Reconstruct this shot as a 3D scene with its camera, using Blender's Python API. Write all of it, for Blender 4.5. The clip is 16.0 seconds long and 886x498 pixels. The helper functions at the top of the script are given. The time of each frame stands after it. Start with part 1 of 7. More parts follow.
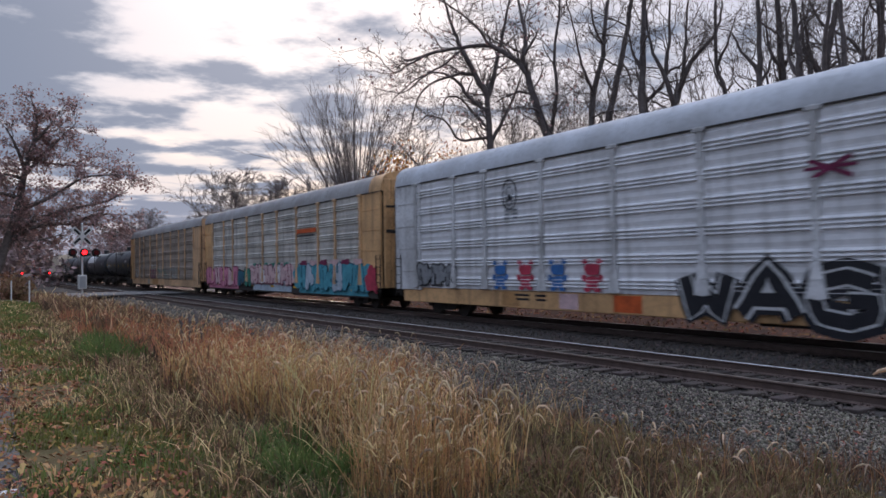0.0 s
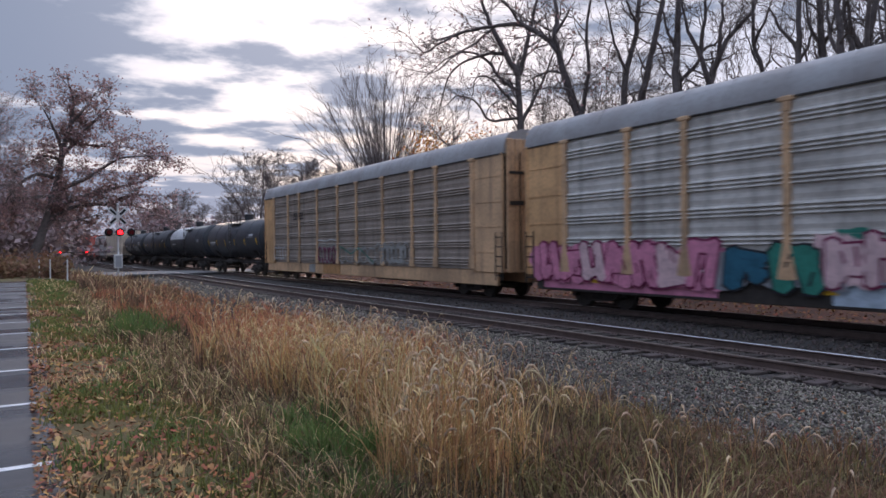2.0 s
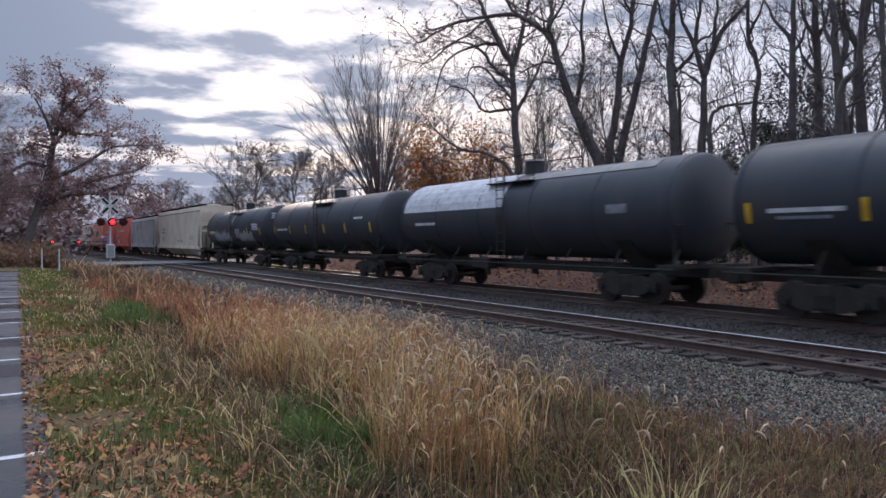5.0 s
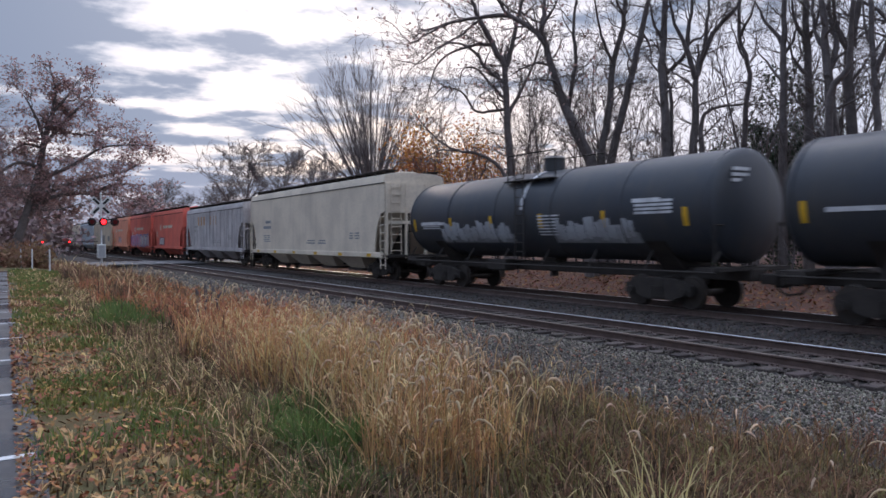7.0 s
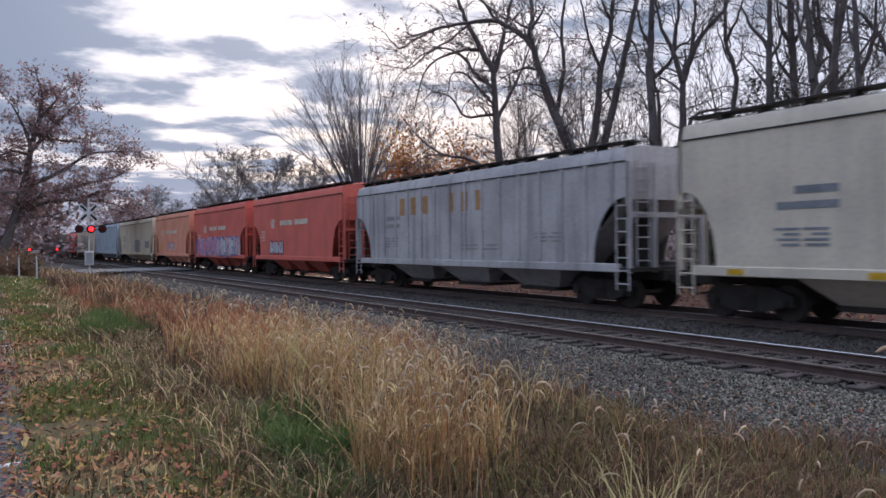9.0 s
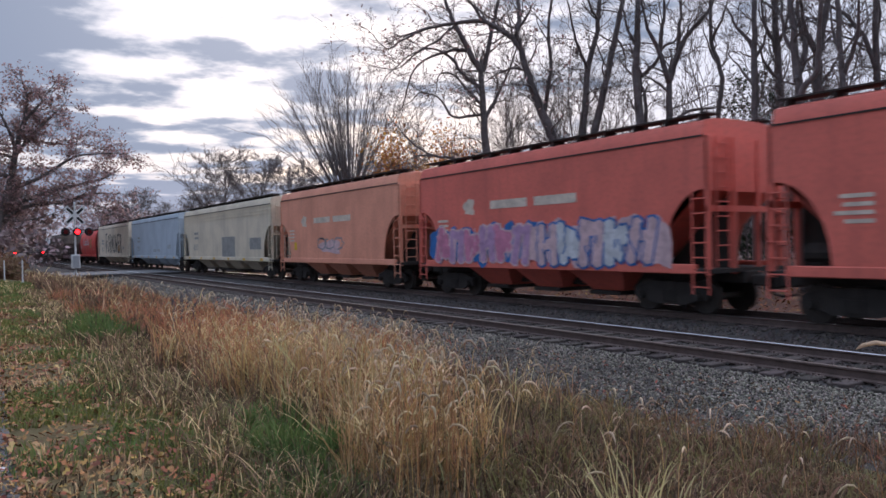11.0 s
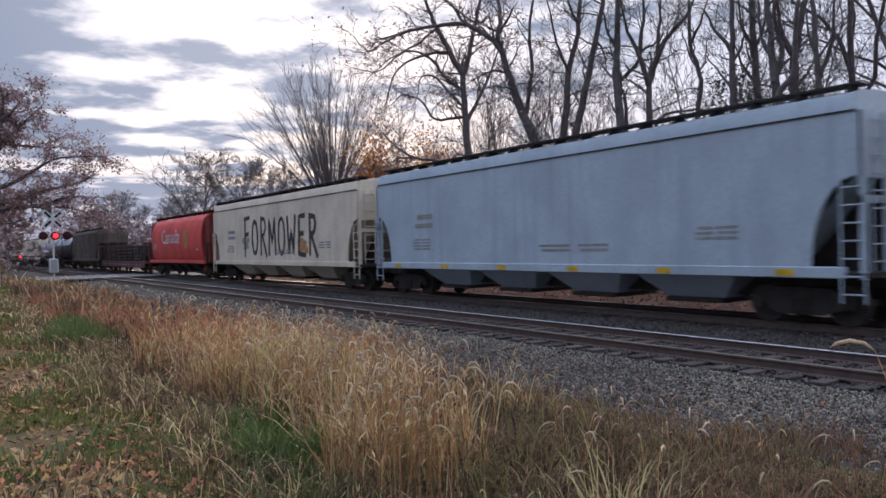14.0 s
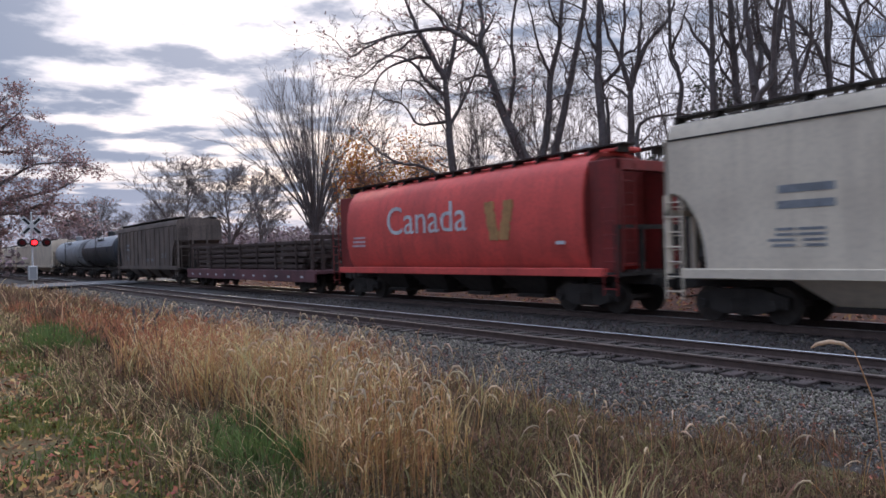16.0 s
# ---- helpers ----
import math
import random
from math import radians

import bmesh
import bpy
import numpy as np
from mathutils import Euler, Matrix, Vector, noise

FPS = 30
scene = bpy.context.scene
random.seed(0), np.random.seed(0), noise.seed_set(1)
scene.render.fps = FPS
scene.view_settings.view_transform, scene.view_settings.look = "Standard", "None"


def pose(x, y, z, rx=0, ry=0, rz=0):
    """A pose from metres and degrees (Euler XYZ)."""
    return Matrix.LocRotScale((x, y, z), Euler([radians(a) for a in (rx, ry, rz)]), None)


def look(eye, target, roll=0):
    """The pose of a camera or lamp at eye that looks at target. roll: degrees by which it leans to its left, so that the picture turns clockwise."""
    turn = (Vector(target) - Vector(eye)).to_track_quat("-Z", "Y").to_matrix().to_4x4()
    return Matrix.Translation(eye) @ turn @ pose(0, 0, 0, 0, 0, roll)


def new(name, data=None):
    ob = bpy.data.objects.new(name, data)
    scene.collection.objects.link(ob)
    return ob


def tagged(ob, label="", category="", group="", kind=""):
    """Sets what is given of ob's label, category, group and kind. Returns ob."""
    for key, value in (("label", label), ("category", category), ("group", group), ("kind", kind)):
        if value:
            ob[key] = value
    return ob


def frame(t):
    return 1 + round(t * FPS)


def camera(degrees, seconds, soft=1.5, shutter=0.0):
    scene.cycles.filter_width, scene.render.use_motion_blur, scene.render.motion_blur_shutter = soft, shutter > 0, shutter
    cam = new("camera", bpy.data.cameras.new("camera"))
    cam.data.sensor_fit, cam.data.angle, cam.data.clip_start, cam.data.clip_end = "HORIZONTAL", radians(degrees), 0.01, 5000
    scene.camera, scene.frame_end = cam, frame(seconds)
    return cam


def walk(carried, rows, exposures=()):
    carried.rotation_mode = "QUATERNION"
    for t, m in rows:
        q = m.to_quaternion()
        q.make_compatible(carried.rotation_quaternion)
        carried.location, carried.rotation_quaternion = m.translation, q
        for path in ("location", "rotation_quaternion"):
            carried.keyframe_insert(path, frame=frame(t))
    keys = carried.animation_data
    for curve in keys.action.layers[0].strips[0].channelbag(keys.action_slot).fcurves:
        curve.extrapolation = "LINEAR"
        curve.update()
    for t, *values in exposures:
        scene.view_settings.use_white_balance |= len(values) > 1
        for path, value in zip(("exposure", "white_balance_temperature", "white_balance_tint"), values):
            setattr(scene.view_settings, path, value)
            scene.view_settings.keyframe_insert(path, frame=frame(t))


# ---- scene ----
# The camera stands at the edge of a car park and follows the train by hand; z = 0 is the top of the rails.
cam = camera(62.7, 16.0, soft=1.6, shutter=0.25)
PATH = [  # seconds, x, y, z, pitch, roll, yaw
    (0, -0.041, -0.025, 1.921, 1.285, 0.848, -33.425),
    (0.5, -0.004, -0.042, 1.909, 0.923, 0.892, -33.351),
    (1, 0.007, -0.008, 1.903, 0.561, 0.699, -33.026),
    (1.5, 0.009, -0.016, 1.907, 0.112, 0.713, -31.960),
    (2, 0.003, -0.007, 1.906, -0.159, 0.589, -31.077),
    (2.5, 0.001, 0.001, 1.906, -0.286, 0.537, -30.795),
    (3, 0.002, 0.004, 1.907, -0.522, 0.507, -30.844),
    (3.5, -0.000, 0.000, 1.910, -0.585, 0.500, -31.017),
    (4, 0.001, 0.004, 1.903, -0.715, 0.455, -31.215),
    (6.5, 0.003, 0.010, 1.903, -0.950, 0.298, -32.040),
    (7, 0.002, -0.005, 1.909, -0.854, 0.315, -32.169),
    (7.5, 0.003, -0.008, 1.907, -0.734, 0.327, -32.306),
    (8, 0.008, -0.006, 1.907, -0.661, 0.423, -32.595),
    (8.5, 0.009, -0.019, 1.909, -0.568, 0.567, -32.747),
    (9, 0.013, -0.015, 1.906, -0.473, 0.676, -32.949),
    (11.5, 0.023, -0.046, 1.913, -0.431, 1.136, -34.076),
    (12, 0.020, -0.036, 1.905, -0.378, 1.165, -34.341),
    (12.5, 0.015, -0.070, 1.912, -0.390, 1.256, -34.451),
    (13, 0.011, -0.072, 1.914, -0.375, 1.282, -34.689),
    (13.5, 0.016, -0.065, 1.910, -0.406, 1.280, -34.900),
    (14, 0.016, -0.070, 1.910, -0.315, 1.362, -35.163),
    (14.5, 0.019, -0.079, 1.912, -0.289, 1.437, -35.383),
    (15, 0.029, -0.055, 1.910, -0.203, 1.461, -35.715),
    (15.5, 0.027, -0.070, 1.910, -0.123, 1.570, -36.010),
    (16, 0.028, -0.067, 1.905, 0.028, 1.688, -36.428),
]
walk(cam, [(t, pose(x, y, z, 90 + p, r, w)) for t, x, y, z, p, r, w in PATH],
     [(0, 0.42, 7150, 20), (1, 0.42, 7150, 21), (2, 0.60, 6950, 21), (4, 0.62, 6850, 19), (9, 0.70, 6900, 19), (16, 0.70, 6950, 20)])

# ---------------------------------------------------------------- world and light
SUN_AZ, SUN_EL = 19.0, 10.0      # degrees right of +y, degrees up


def build_world():
    w = bpy.data.worlds.new("dusk_sky")
    scene.world = w
    w.use_nodes = True
    nt = w.node_tree
    nt.nodes.clear()

    def N(kind, **kw):
        n = nt.nodes.new(kind)
        for k, v in kw.items():
            n.inputs[k].default_value = v
        return n

    def math_(op, a, b=None, clamp=False):
        n = nt.nodes.new("ShaderNodeMath")
        n.operation, n.use_clamp = op, clamp
        for i, s in enumerate((a, b)):
            if s is None:
                continue
            if isinstance(s, (int, float)):
                n.inputs[i].default_value = s
            else:
                nt.links.new(s, n.inputs[i])
        return n.outputs[0]

    def mix(fac, a, b):
        n = nt.nodes.new("ShaderNodeMix")
        n.data_type = "RGBA"
        for i, s in ((0, fac), (6, a), (7, b)):
            if isinstance(s, (int, float, tuple)):
                n.inputs[i].default_value = s
            else:
                nt.links.new(s, n.inputs[i])
        return n.outputs[2]

    tc = N("ShaderNodeTexCoord")
    sep = N("ShaderNodeSeparateXYZ")
    nt.links.new(tc.outputs["Generated"], sep.inputs[0])
    x, y, z = sep.outputs
    zc = math_("ADD", math_("MAXIMUM", z, 0.0), 0.065)
    px, py = math_("DIVIDE", x, zc), math_("DIVIDE", y, zc)
    comb = N("ShaderNodeCombineXYZ")
    nt.links.new(px, comb.inputs[0])
    nt.links.new(py, comb.inputs[1])
    comb.inputs[2].default_value = CLOUD_SEED

    def cloud(scale, detail, lo, hi, off):
        m = N("ShaderNodeMapping")
        m.inputs["Location"].default_value = (off, off * 0.7, 0)
        nt.links.new(comb.outputs[0], m.inputs[0])
        n = N("ShaderNodeTexNoise", Scale=scale, Detail=detail, Roughness=0.55)
        nt.links.new(m.outputs[0], n.inputs["Vector"])
        r = N("ShaderNodeMapRange")
        r.interpolation_type = "SMOOTHSTEP"
        r.inputs[1].default_value, r.inputs[2].default_value = lo, hi
        thin = math_("ADD", math_("MULTIPLY", tight, THIN), math_("MULTIPLY", math_("SUBTRACT", x, 0.30), CLEARING))
        nt.links.new(math_("SUBTRACT", n.outputs[0], thin), r.inputs[0])
        return r.outputs[0]

    sky = N("ShaderNodeTexSky")
    sky.sky_type, sky.sun_disc = "NISHITA", False
    sky.sun_elevation, sky.sun_rotation = radians(SUN_EL), radians(SUN_AZ)
    skyb = nt.nodes.new("ShaderNodeVectorMath")
    skyb.operation = "SCALE"
    skyb.inputs[3].default_value = 0.10
    nt.links.new(sky.outputs[0], skyb.inputs[0])
    # nearness to the hidden sun
    a, e = radians(SUN_AZ + GLOW[0]), radians(GLOW[1])
    sd = (math.sin(a) * math.cos(e), math.cos(a) * math.cos(e), math.sin(e))
    dot = math_("ADD", math_("ADD", math_("MULTIPLY", x, sd[0]), math_("MULTIPLY", y, sd[1])), math_("MULTIPLY", z, sd[2]))
    glow = math_("POWER", math_("MAXIMUM", dot, 0.0), GLOW[2], True)
    tight = math_("POWER", math_("MAXIMUM", dot, 0.0), 22.0, True)
    veil = mix(tight, mix(glow, VEIL, MID), BRIGHT)
    base = mix(0.94, skyb.outputs[0], veil)
    low = nt.nodes.new("ShaderNodeMapRange")
    low.interpolation_type = "SMOOTHSTEP"
    nt.links.new(z, low.inputs[0])
    low.inputs[1].default_value, low.inputs[2].default_value, low.inputs[3].default_value, low.inputs[4].default_value = 0.08, 0.26, 1.0, 0.0
    base = mix(math_("MULTIPLY", low.outputs[0], math_("POWER", math_("MAXIMUM", dot, 0.0), 14.0, True)), base, (1.0, 0.85, 0.67, 1))
    belly = mix(tight, (0.15, 0.205, 0.295, 1), (0.285, 0.335, 0.42, 1))
    rim = mix(tight, (0.33, 0.395, 0.49, 1), (0.60, 0.645, 0.71, 1))
    high_cover, cover = cloud(*CLOUDS[0]), cloud(*CLOUDS[1])
    col = mix(math_("MULTIPLY", high_cover, 0.55), base, rim)
    col = mix(cover, col, rim)
    col = mix(math_("POWER", cover, 2.2), col, belly)
    haze = nt.nodes.new("ShaderNodeMapRange")
    haze.interpolation_type = "SMOOTHSTEP"
    nt.links.new(z, haze.inputs[0])
    haze.inputs[1].default_value, haze.inputs[2].default_value, haze.inputs[3].default_value, haze.inputs[4].default_value = 0.0, 0.13, 0.75, 0.0
    col = mix(haze.outputs[0], col, (0.31, 0.35, 0.45, 1))
    # an overcast sky is brightest overhead
    high = nt.nodes.new("ShaderNodeMapRange")
    high.interpolation_type = "SMOOTHSTEP"
    nt.links.new(z, high.inputs[0])
    high.inputs[1].default_value, high.inputs[2].default_value, high.inputs[3].default_value, high.inputs[4].default_value = 0.28, 0.95, SKY, SKY * ZENITH
    bg = N("ShaderNodeBackground")
    nt.links.new(high.outputs[0], bg.inputs[1])
    nt.links.new(col, bg.inputs[0])
    out = N("ShaderNodeOutputWorld")
    nt.links.new(bg.outputs[0], out.inputs[0])


CLOUD_SEED = 3.1
GLOW = (3.0, 21.0, 8.0)
THIN = 0.05
CLEARING = 0.27        # the cover thins out across the line
VEIL, BRIGHT = (0.43, 0.50, 0.63, 1), (1.02, 0.99, 0.98, 1)
MID = (0.60, 0.635, 0.72, 1)
ZENITH = 3.9
CLOUDS = ((0.55, 7.0, 0.38, 0.58, 7.0), (1.75, 8.0, 0.375, 0.555, 9.0))
SKY = 1.0
build_world()
sun = new("sun", bpy.data.lights.new("sun", "SUN"))
sun.data.energy, sun.data.angle, sun.data.color = 0.75, radians(18), (1.0, 0.86, 0.72)
sun.matrix_basis = look((0, 0, 0), (-math.sin(radians(SUN_AZ)), -math.cos(radians(SUN_AZ)), -math.tan(radians(SUN_EL))))


# ---------------------------------------------------------------- materials
def material(name, base, rough=0.8, metal=0.0, dark=None, scale=3.0, amount=0.5, fine=40.0, bump=0.15, island=0.0, obj=0.0,
             streak=False, spec=0.3, coat=0.0, emit=None, stretch=None, streak_amt=0.5):
    """Procedural surface: base colour broken by a coarse and a fine noise, vertical dirt streaks, per-piece variation, bump."""
    m = bpy.data.materials.new(name)
    m.use_nodes = True
    nt = m.node_tree
    b = nt.nodes["Principled BSDF"]
    b.inputs["Roughness"].default_value, b.inputs["Metallic"].default_value = rough, metal
    b.inputs["Specular IOR Level"].default_value = spec
    b.inputs["Coat Weight"].default_value = coat
    if emit:
        b.inputs["Emission Color"].default_value, b.inputs["Emission Strength"].default_value = (*emit[:3], 1), emit[3]
        b.inputs["Base Color"].default_value = (*base, 1)
        return m
    dark = dark or tuple(c * 0.55 for c in base)
    L = nt.links.new
    tc = nt.nodes.new("ShaderNodeTexCoord")

    def noise_(s, det=5.0, vec=None, sc=None):
        n = nt.nodes.new("ShaderNodeTexNoise")
        n.inputs["Scale"].default_value, n.inputs["Detail"].default_value = s, det
        if sc:
            mp = nt.nodes.new("ShaderNodeMapping")
            mp.inputs["Scale"].default_value = sc
            L(tc.outputs["Object"], mp.inputs[0])
            L(mp.outputs[0], n.inputs["Vector"])
        else:
            L(tc.outputs["Object"], n.inputs["Vector"])
        return n.outputs[0]

    def ramp(src, lo, hi):
        r = nt.nodes.new("ShaderNodeMapRange")
        r.interpolation_type = "SMOOTHSTEP"
        r.inputs[1].default_value, r.inputs[2].default_value = lo, hi
        L(src, r.inputs[0])
        return r.outputs[0]

    def mul(a, k):
        n = nt.nodes.new("ShaderNodeMath")
        n.operation = "MULTIPLY"
        L(a, n.inputs[0])
        n.inputs[1].default_value = k
        return n.outputs[0]

    def mix(f, a, bb):
        n = nt.nodes.new("ShaderNodeMix")
        n.data_type = "RGBA"
        L(f, n.inputs[0])
        for i, s in ((6, a), (7, bb)):
            if isinstance(s, tuple):
                n.inputs[i].default_value = s
            else:
                L(s, n.inputs[i])
        return n.outputs[2]

    coarse = noise_(scale, 6.0, sc=stretch)
    col = mix(mul(ramp(coarse, 0.35, 0.7), amount), (*base, 1), (*dark, 1))
    finen = noise_(fine, 3.0)
    col = mix(mul(ramp(finen, 0.4, 0.75), amount * 0.6), col, (*[c * 0.7 for c in dark], 1))
    if streak:
        st = noise_(1.0, 5.0, sc=(4.0, 3.2, 0.22))
        col = mix(mul(ramp(st, 0.48, 0.72), streak_amt), col, (*dark, 1))
    for amt, node, sock in ((island, "ShaderNodeNewGeometry", "Random Per Island"), (obj, "ShaderNodeObjectInfo", "Random")):
        if amt:
            n = nt.nodes.new(node)
            hsv = nt.nodes.new("ShaderNodeHueSaturation")
            r = nt.nodes.new("ShaderNodeMapRange")
            L(n.outputs[sock], r.inputs[0])
            r.inputs[3].default_value, r.inputs[4].default_value = 1 - amt, 1 + amt
            L(r.outputs[0], hsv.inputs["Value"])
            h = nt.nodes.new("ShaderNodeMapRange")
            mm = nt.nodes.new("ShaderNodeMath")
            mm.operation = "FRACT"
            L(mul(n.outputs[sock], 7.3), mm.inputs[0])
            L(mm.outputs[0], h.inputs[0])
            h.inputs[3].default_value, h.inputs[4].default_value = 0.5 - 0.06 * amt, 0.5 + 0.06 * amt
            L(h.outputs[0], hsv.inputs["Hue"])
            L(col, hsv.inputs["Color"])
            col = hsv.outputs[0]
    L(col, b.inputs["Base Color"])
    if bump:
        bp = nt.nodes.new("ShaderNodeBump")
        bp.inputs["Strength"].default_value, bp.inputs["Distance"].default_value = bump, 0.02
        L(finen, bp.inputs["Height"])
        L(bp.outputs[0], b.inputs["Normal"])
    return m


def thin_leaf(m, share):
    """Lets part of the light through a thin leaf or blade."""
    nt = m.node_tree
    b, out = nt.nodes["Principled BSDF"], nt.nodes["Material Output"]
    t, mixer = nt.nodes.new("ShaderNodeBsdfTranslucent"), nt.nodes.new("ShaderNodeMixShader")
    nt.links.new(b.inputs["Base Color"].links[0].from_socket, t.inputs[0])
    mixer.inputs[0].default_value = share
    nt.links.new(b.outputs[0], mixer.inputs[1])
    nt.links.new(t.outputs[0], mixer.inputs[2])
    nt.links.new(mixer.outputs[0], out.inputs[0])


def wet(m, lo, hi, scale):
    """Lets shallow wet patches gloss a surface."""
    nt = m.node_tree
    tc, n, r = nt.nodes.new("ShaderNodeTexCoord"), nt.nodes.new("ShaderNodeTexNoise"), nt.nodes.new("ShaderNodeMapRange")
    mp = nt.nodes.new("ShaderNodeMapping")
    mp.inputs["Scale"].default_value = (0.35, 1.0, 1.0)
    n.inputs["Scale"].default_value, n.inputs["Detail"].default_value = scale, 4.0
    r.interpolation_type = "SMOOTHSTEP"
    for k, v in enumerate((0.42, 0.62, hi, lo)):
        r.inputs[k + 1].default_value = v
    nt.links.new(tc.outputs["Object"], mp.inputs[0])
    nt.links.new(mp.outputs[0], n.inputs["Vector"])
    nt.links.new(n.outputs[0], r.inputs[0])
    nt.links.new(r.outputs[0], nt.nodes["Principled BSDF"].inputs["Roughness"])


def paint(name, base, rough=0.55, dirt=(0.10, 0.085, 0.07), amt=0.45, streak_amt=0.45, metal=0.0):
    return material(name, base, rough, metal, dark=dirt, scale=0.6, amount=amt, fine=9.0, bump=0.05, streak=True, streak_amt=streak_amt)


M_GALV = material("galvanised_panel", (0.78, 0.78, 0.79), 0.5, 0.1, dark=(0.36, 0.35, 0.34), scale=0.7, fine=8, bump=0.05, streak=True, amount=0.35)
M_GALV_GREY = material("grey_panel", (0.61, 0.575, 0.52), 0.55, 0.1, dark=(0.17, 0.15, 0.13), scale=0.7, fine=8, bump=0.05, streak=True, amount=0.45)
M_GALV_BROWN = material("weathered_panel", (0.34, 0.27, 0.22), 0.7, 0.0, dark=(0.15, 0.125, 0.10), scale=0.7, fine=8, bump=0.05, streak=True, amount=0.5)
M_WHITE = paint("white_paint", (0.74, 0.74, 0.74))
M_ROOF = paint("roof_paint", (0.56, 0.585, 0.62), dirt=(0.30, 0.30, 0.30), streak_amt=0.2)
M_ROOF_DIRTY = paint("dirty_roof_paint", (0.34, 0.335, 0.33), dirt=(0.20, 0.17, 0.155), streak_amt=0.25)
M_YELLOW = paint("yellow_paint", (0.77, 0.44, 0.205), dirt=(0.14, 0.08, 0.04))
M_YELLOW_PALE = paint("pale_yellow_paint", (0.70, 0.43, 0.24), dirt=(0.14, 0.10, 0.07))
M_BLACK = paint("black_tank_paint", (0.040, 0.046, 0.056), rough=0.42, dirt=(0.065, 0.062, 0.058), amt=0.5)
M_UNDER = material("grimy_underframe", (0.055, 0.046, 0.040), 0.8, 0.1, scale=4, amount=0.6)
M_WHEEL = material("wheel_steel", (0.075, 0.062, 0.053), 0.6, 0.4, scale=6, amount=0.5)
M_BEIGE = paint("beige_paint", (0.76, 0.645, 0.50), dirt=(0.30, 0.25, 0.21), amt=0.3, streak_amt=0.14)
M_LAVENDER = paint("pale_grey_paint", (0.55, 0.51, 0.49), dirt=(0.20, 0.17, 0.17), amt=0.4, streak_amt=0.5)
M_RED = paint("red_paint", (0.80, 0.175, 0.125), dirt=(0.38, 0.095, 0.07), amt=0.35, streak_amt=0.2)
M_ORANGE = paint("faded_orange_paint", (0.85, 0.345, 0.22), dirt=(0.48, 0.18, 0.11), amt=0.35, streak_amt=0.2)
M_CREAM = paint("cream_paint", (0.74, 0.625, 0.46), dirt=(0.28, 0.23, 0.18), amt=0.3, streak_amt=0.18)
M_BLUE = paint("pale_blue_paint", (0.455, 0.525, 0.57), dirt=(0.22, 0.25, 0.30), amt=0.3, streak_amt=0.25)
M_OFFWHITE = paint("off_white_paint", (0.80, 0.67, 0.51), dirt=(0.34, 0.27, 0.21), amt=0.3, streak_amt=0.2)
M_CANADA = paint("deep_red_paint", (0.80, 0.105, 0.085), dirt=(0.32, 0.06, 0.05), amt=0.4, streak_amt=0.3)
M_BROWN = paint("brown_paint", (0.19, 0.145, 0.12), dirt=(0.04, 0.035, 0.03), amt=0.5)
M_MAROON = paint("maroon_paint", (0.18, 0.075, 0.08), dirt=(0.05, 0.035, 0.035), amt=0.5)
# darker copy of the deep red, with the shade of the wagon's ends in it
M_RED_SHADED = paint("shaded_red_end", (0.26, 0.035, 0.03), dirt=(0.10, 0.03, 0.025), amt=0.5)
M_POSTGREY = paint("dull_grey_post_paint", (0.47, 0.44, 0.41), dirt=(0.20, 0.17, 0.15))
M_SILVER = paint("silver_paint", (0.40, 0.42, 0.44), rough=0.35, dirt=(0.2, 0.19, 0.18), amt=0.4)
# near-black colour stands in for shade inside autoracks and between bays
M_SHADE_BLACK = material("opening_shade", (0.015, 0.014, 0.014), 0.9, scale=3)
M_RUSTLOAD = material("rusty_steel_load", (0.095, 0.065, 0.055), 0.75, 0.3, scale=4)
G = {}
for n_, c_ in dict(pink=(0.68, 0.24, 0.35), palepink=(0.70, 0.47, 0.47), teal=(0.06, 0.36, 0.44), green=(0.02, 0.22, 0.16), blue=(0.03, 0.16, 0.42),
                   red=(0.55, 0.05, 0.09), black=(0.02, 0.02, 0.025), white=(0.66, 0.66, 0.66), maroon=(0.20, 0.02, 0.07), grey=(0.27, 0.28, 0.29),
                   yellow=(0.75, 0.42, 0.03), orange=(0.70, 0.12, 0.03), dkteal=(0.015, 0.12, 0.18), slate=(0.34, 0.33, 0.30), lilac=(0.52, 0.30, 0.46), sky=(0.46, 0.55, 0.62),
                   charcoal=(0.075, 0.065, 0.062), ivory=(0.74, 0.60, 0.47), wheat=(0.52, 0.27, 0.11)).items():
    G[n_] = material("sprayed_" + n_, c_, 0.6, scale=3.5, amount=0.6, fine=12, bump=0.0, streak=True, streak_amt=0.3)
M_RAIL = material("rail_rust", (0.14, 0.095, 0.08), 0.7, 0.15, dark=(0.08, 0.055, 0.047), scale=5, amount=0.6)
M_RAILDULL = material("rail_head_dull", (0.20, 0.16, 0.135), 0.5, 0.7, dark=(0.10, 0.07, 0.055), scale=3, amount=0.6, bump=0)
M_RAILTOP = material("rail_head_polish", (0.62, 0.62, 0.63), 0.28, 1.0, dark=(0.4, 0.38, 0.37), scale=2, amount=0.3, bump=0)
M_TIE = material("creosoted_tie", (0.075, 0.058, 0.050), 0.9, scale=3, dark=(0.035, 0.028, 0.025), obj=0.4, bump=0.4)
M_STONE = material("ballast_stone", (0.215, 0.187, 0.15), 0.9, scale=0.6, dark=(0.075, 0.06, 0.05), island=0.8, bump=0.3)
M_STONE_DARK = material("dark_brown_ballast", (0.085, 0.066, 0.056), 0.85, scale=2.0, dark=(0.04, 0.032, 0.028), island=0.6, bump=0.3)
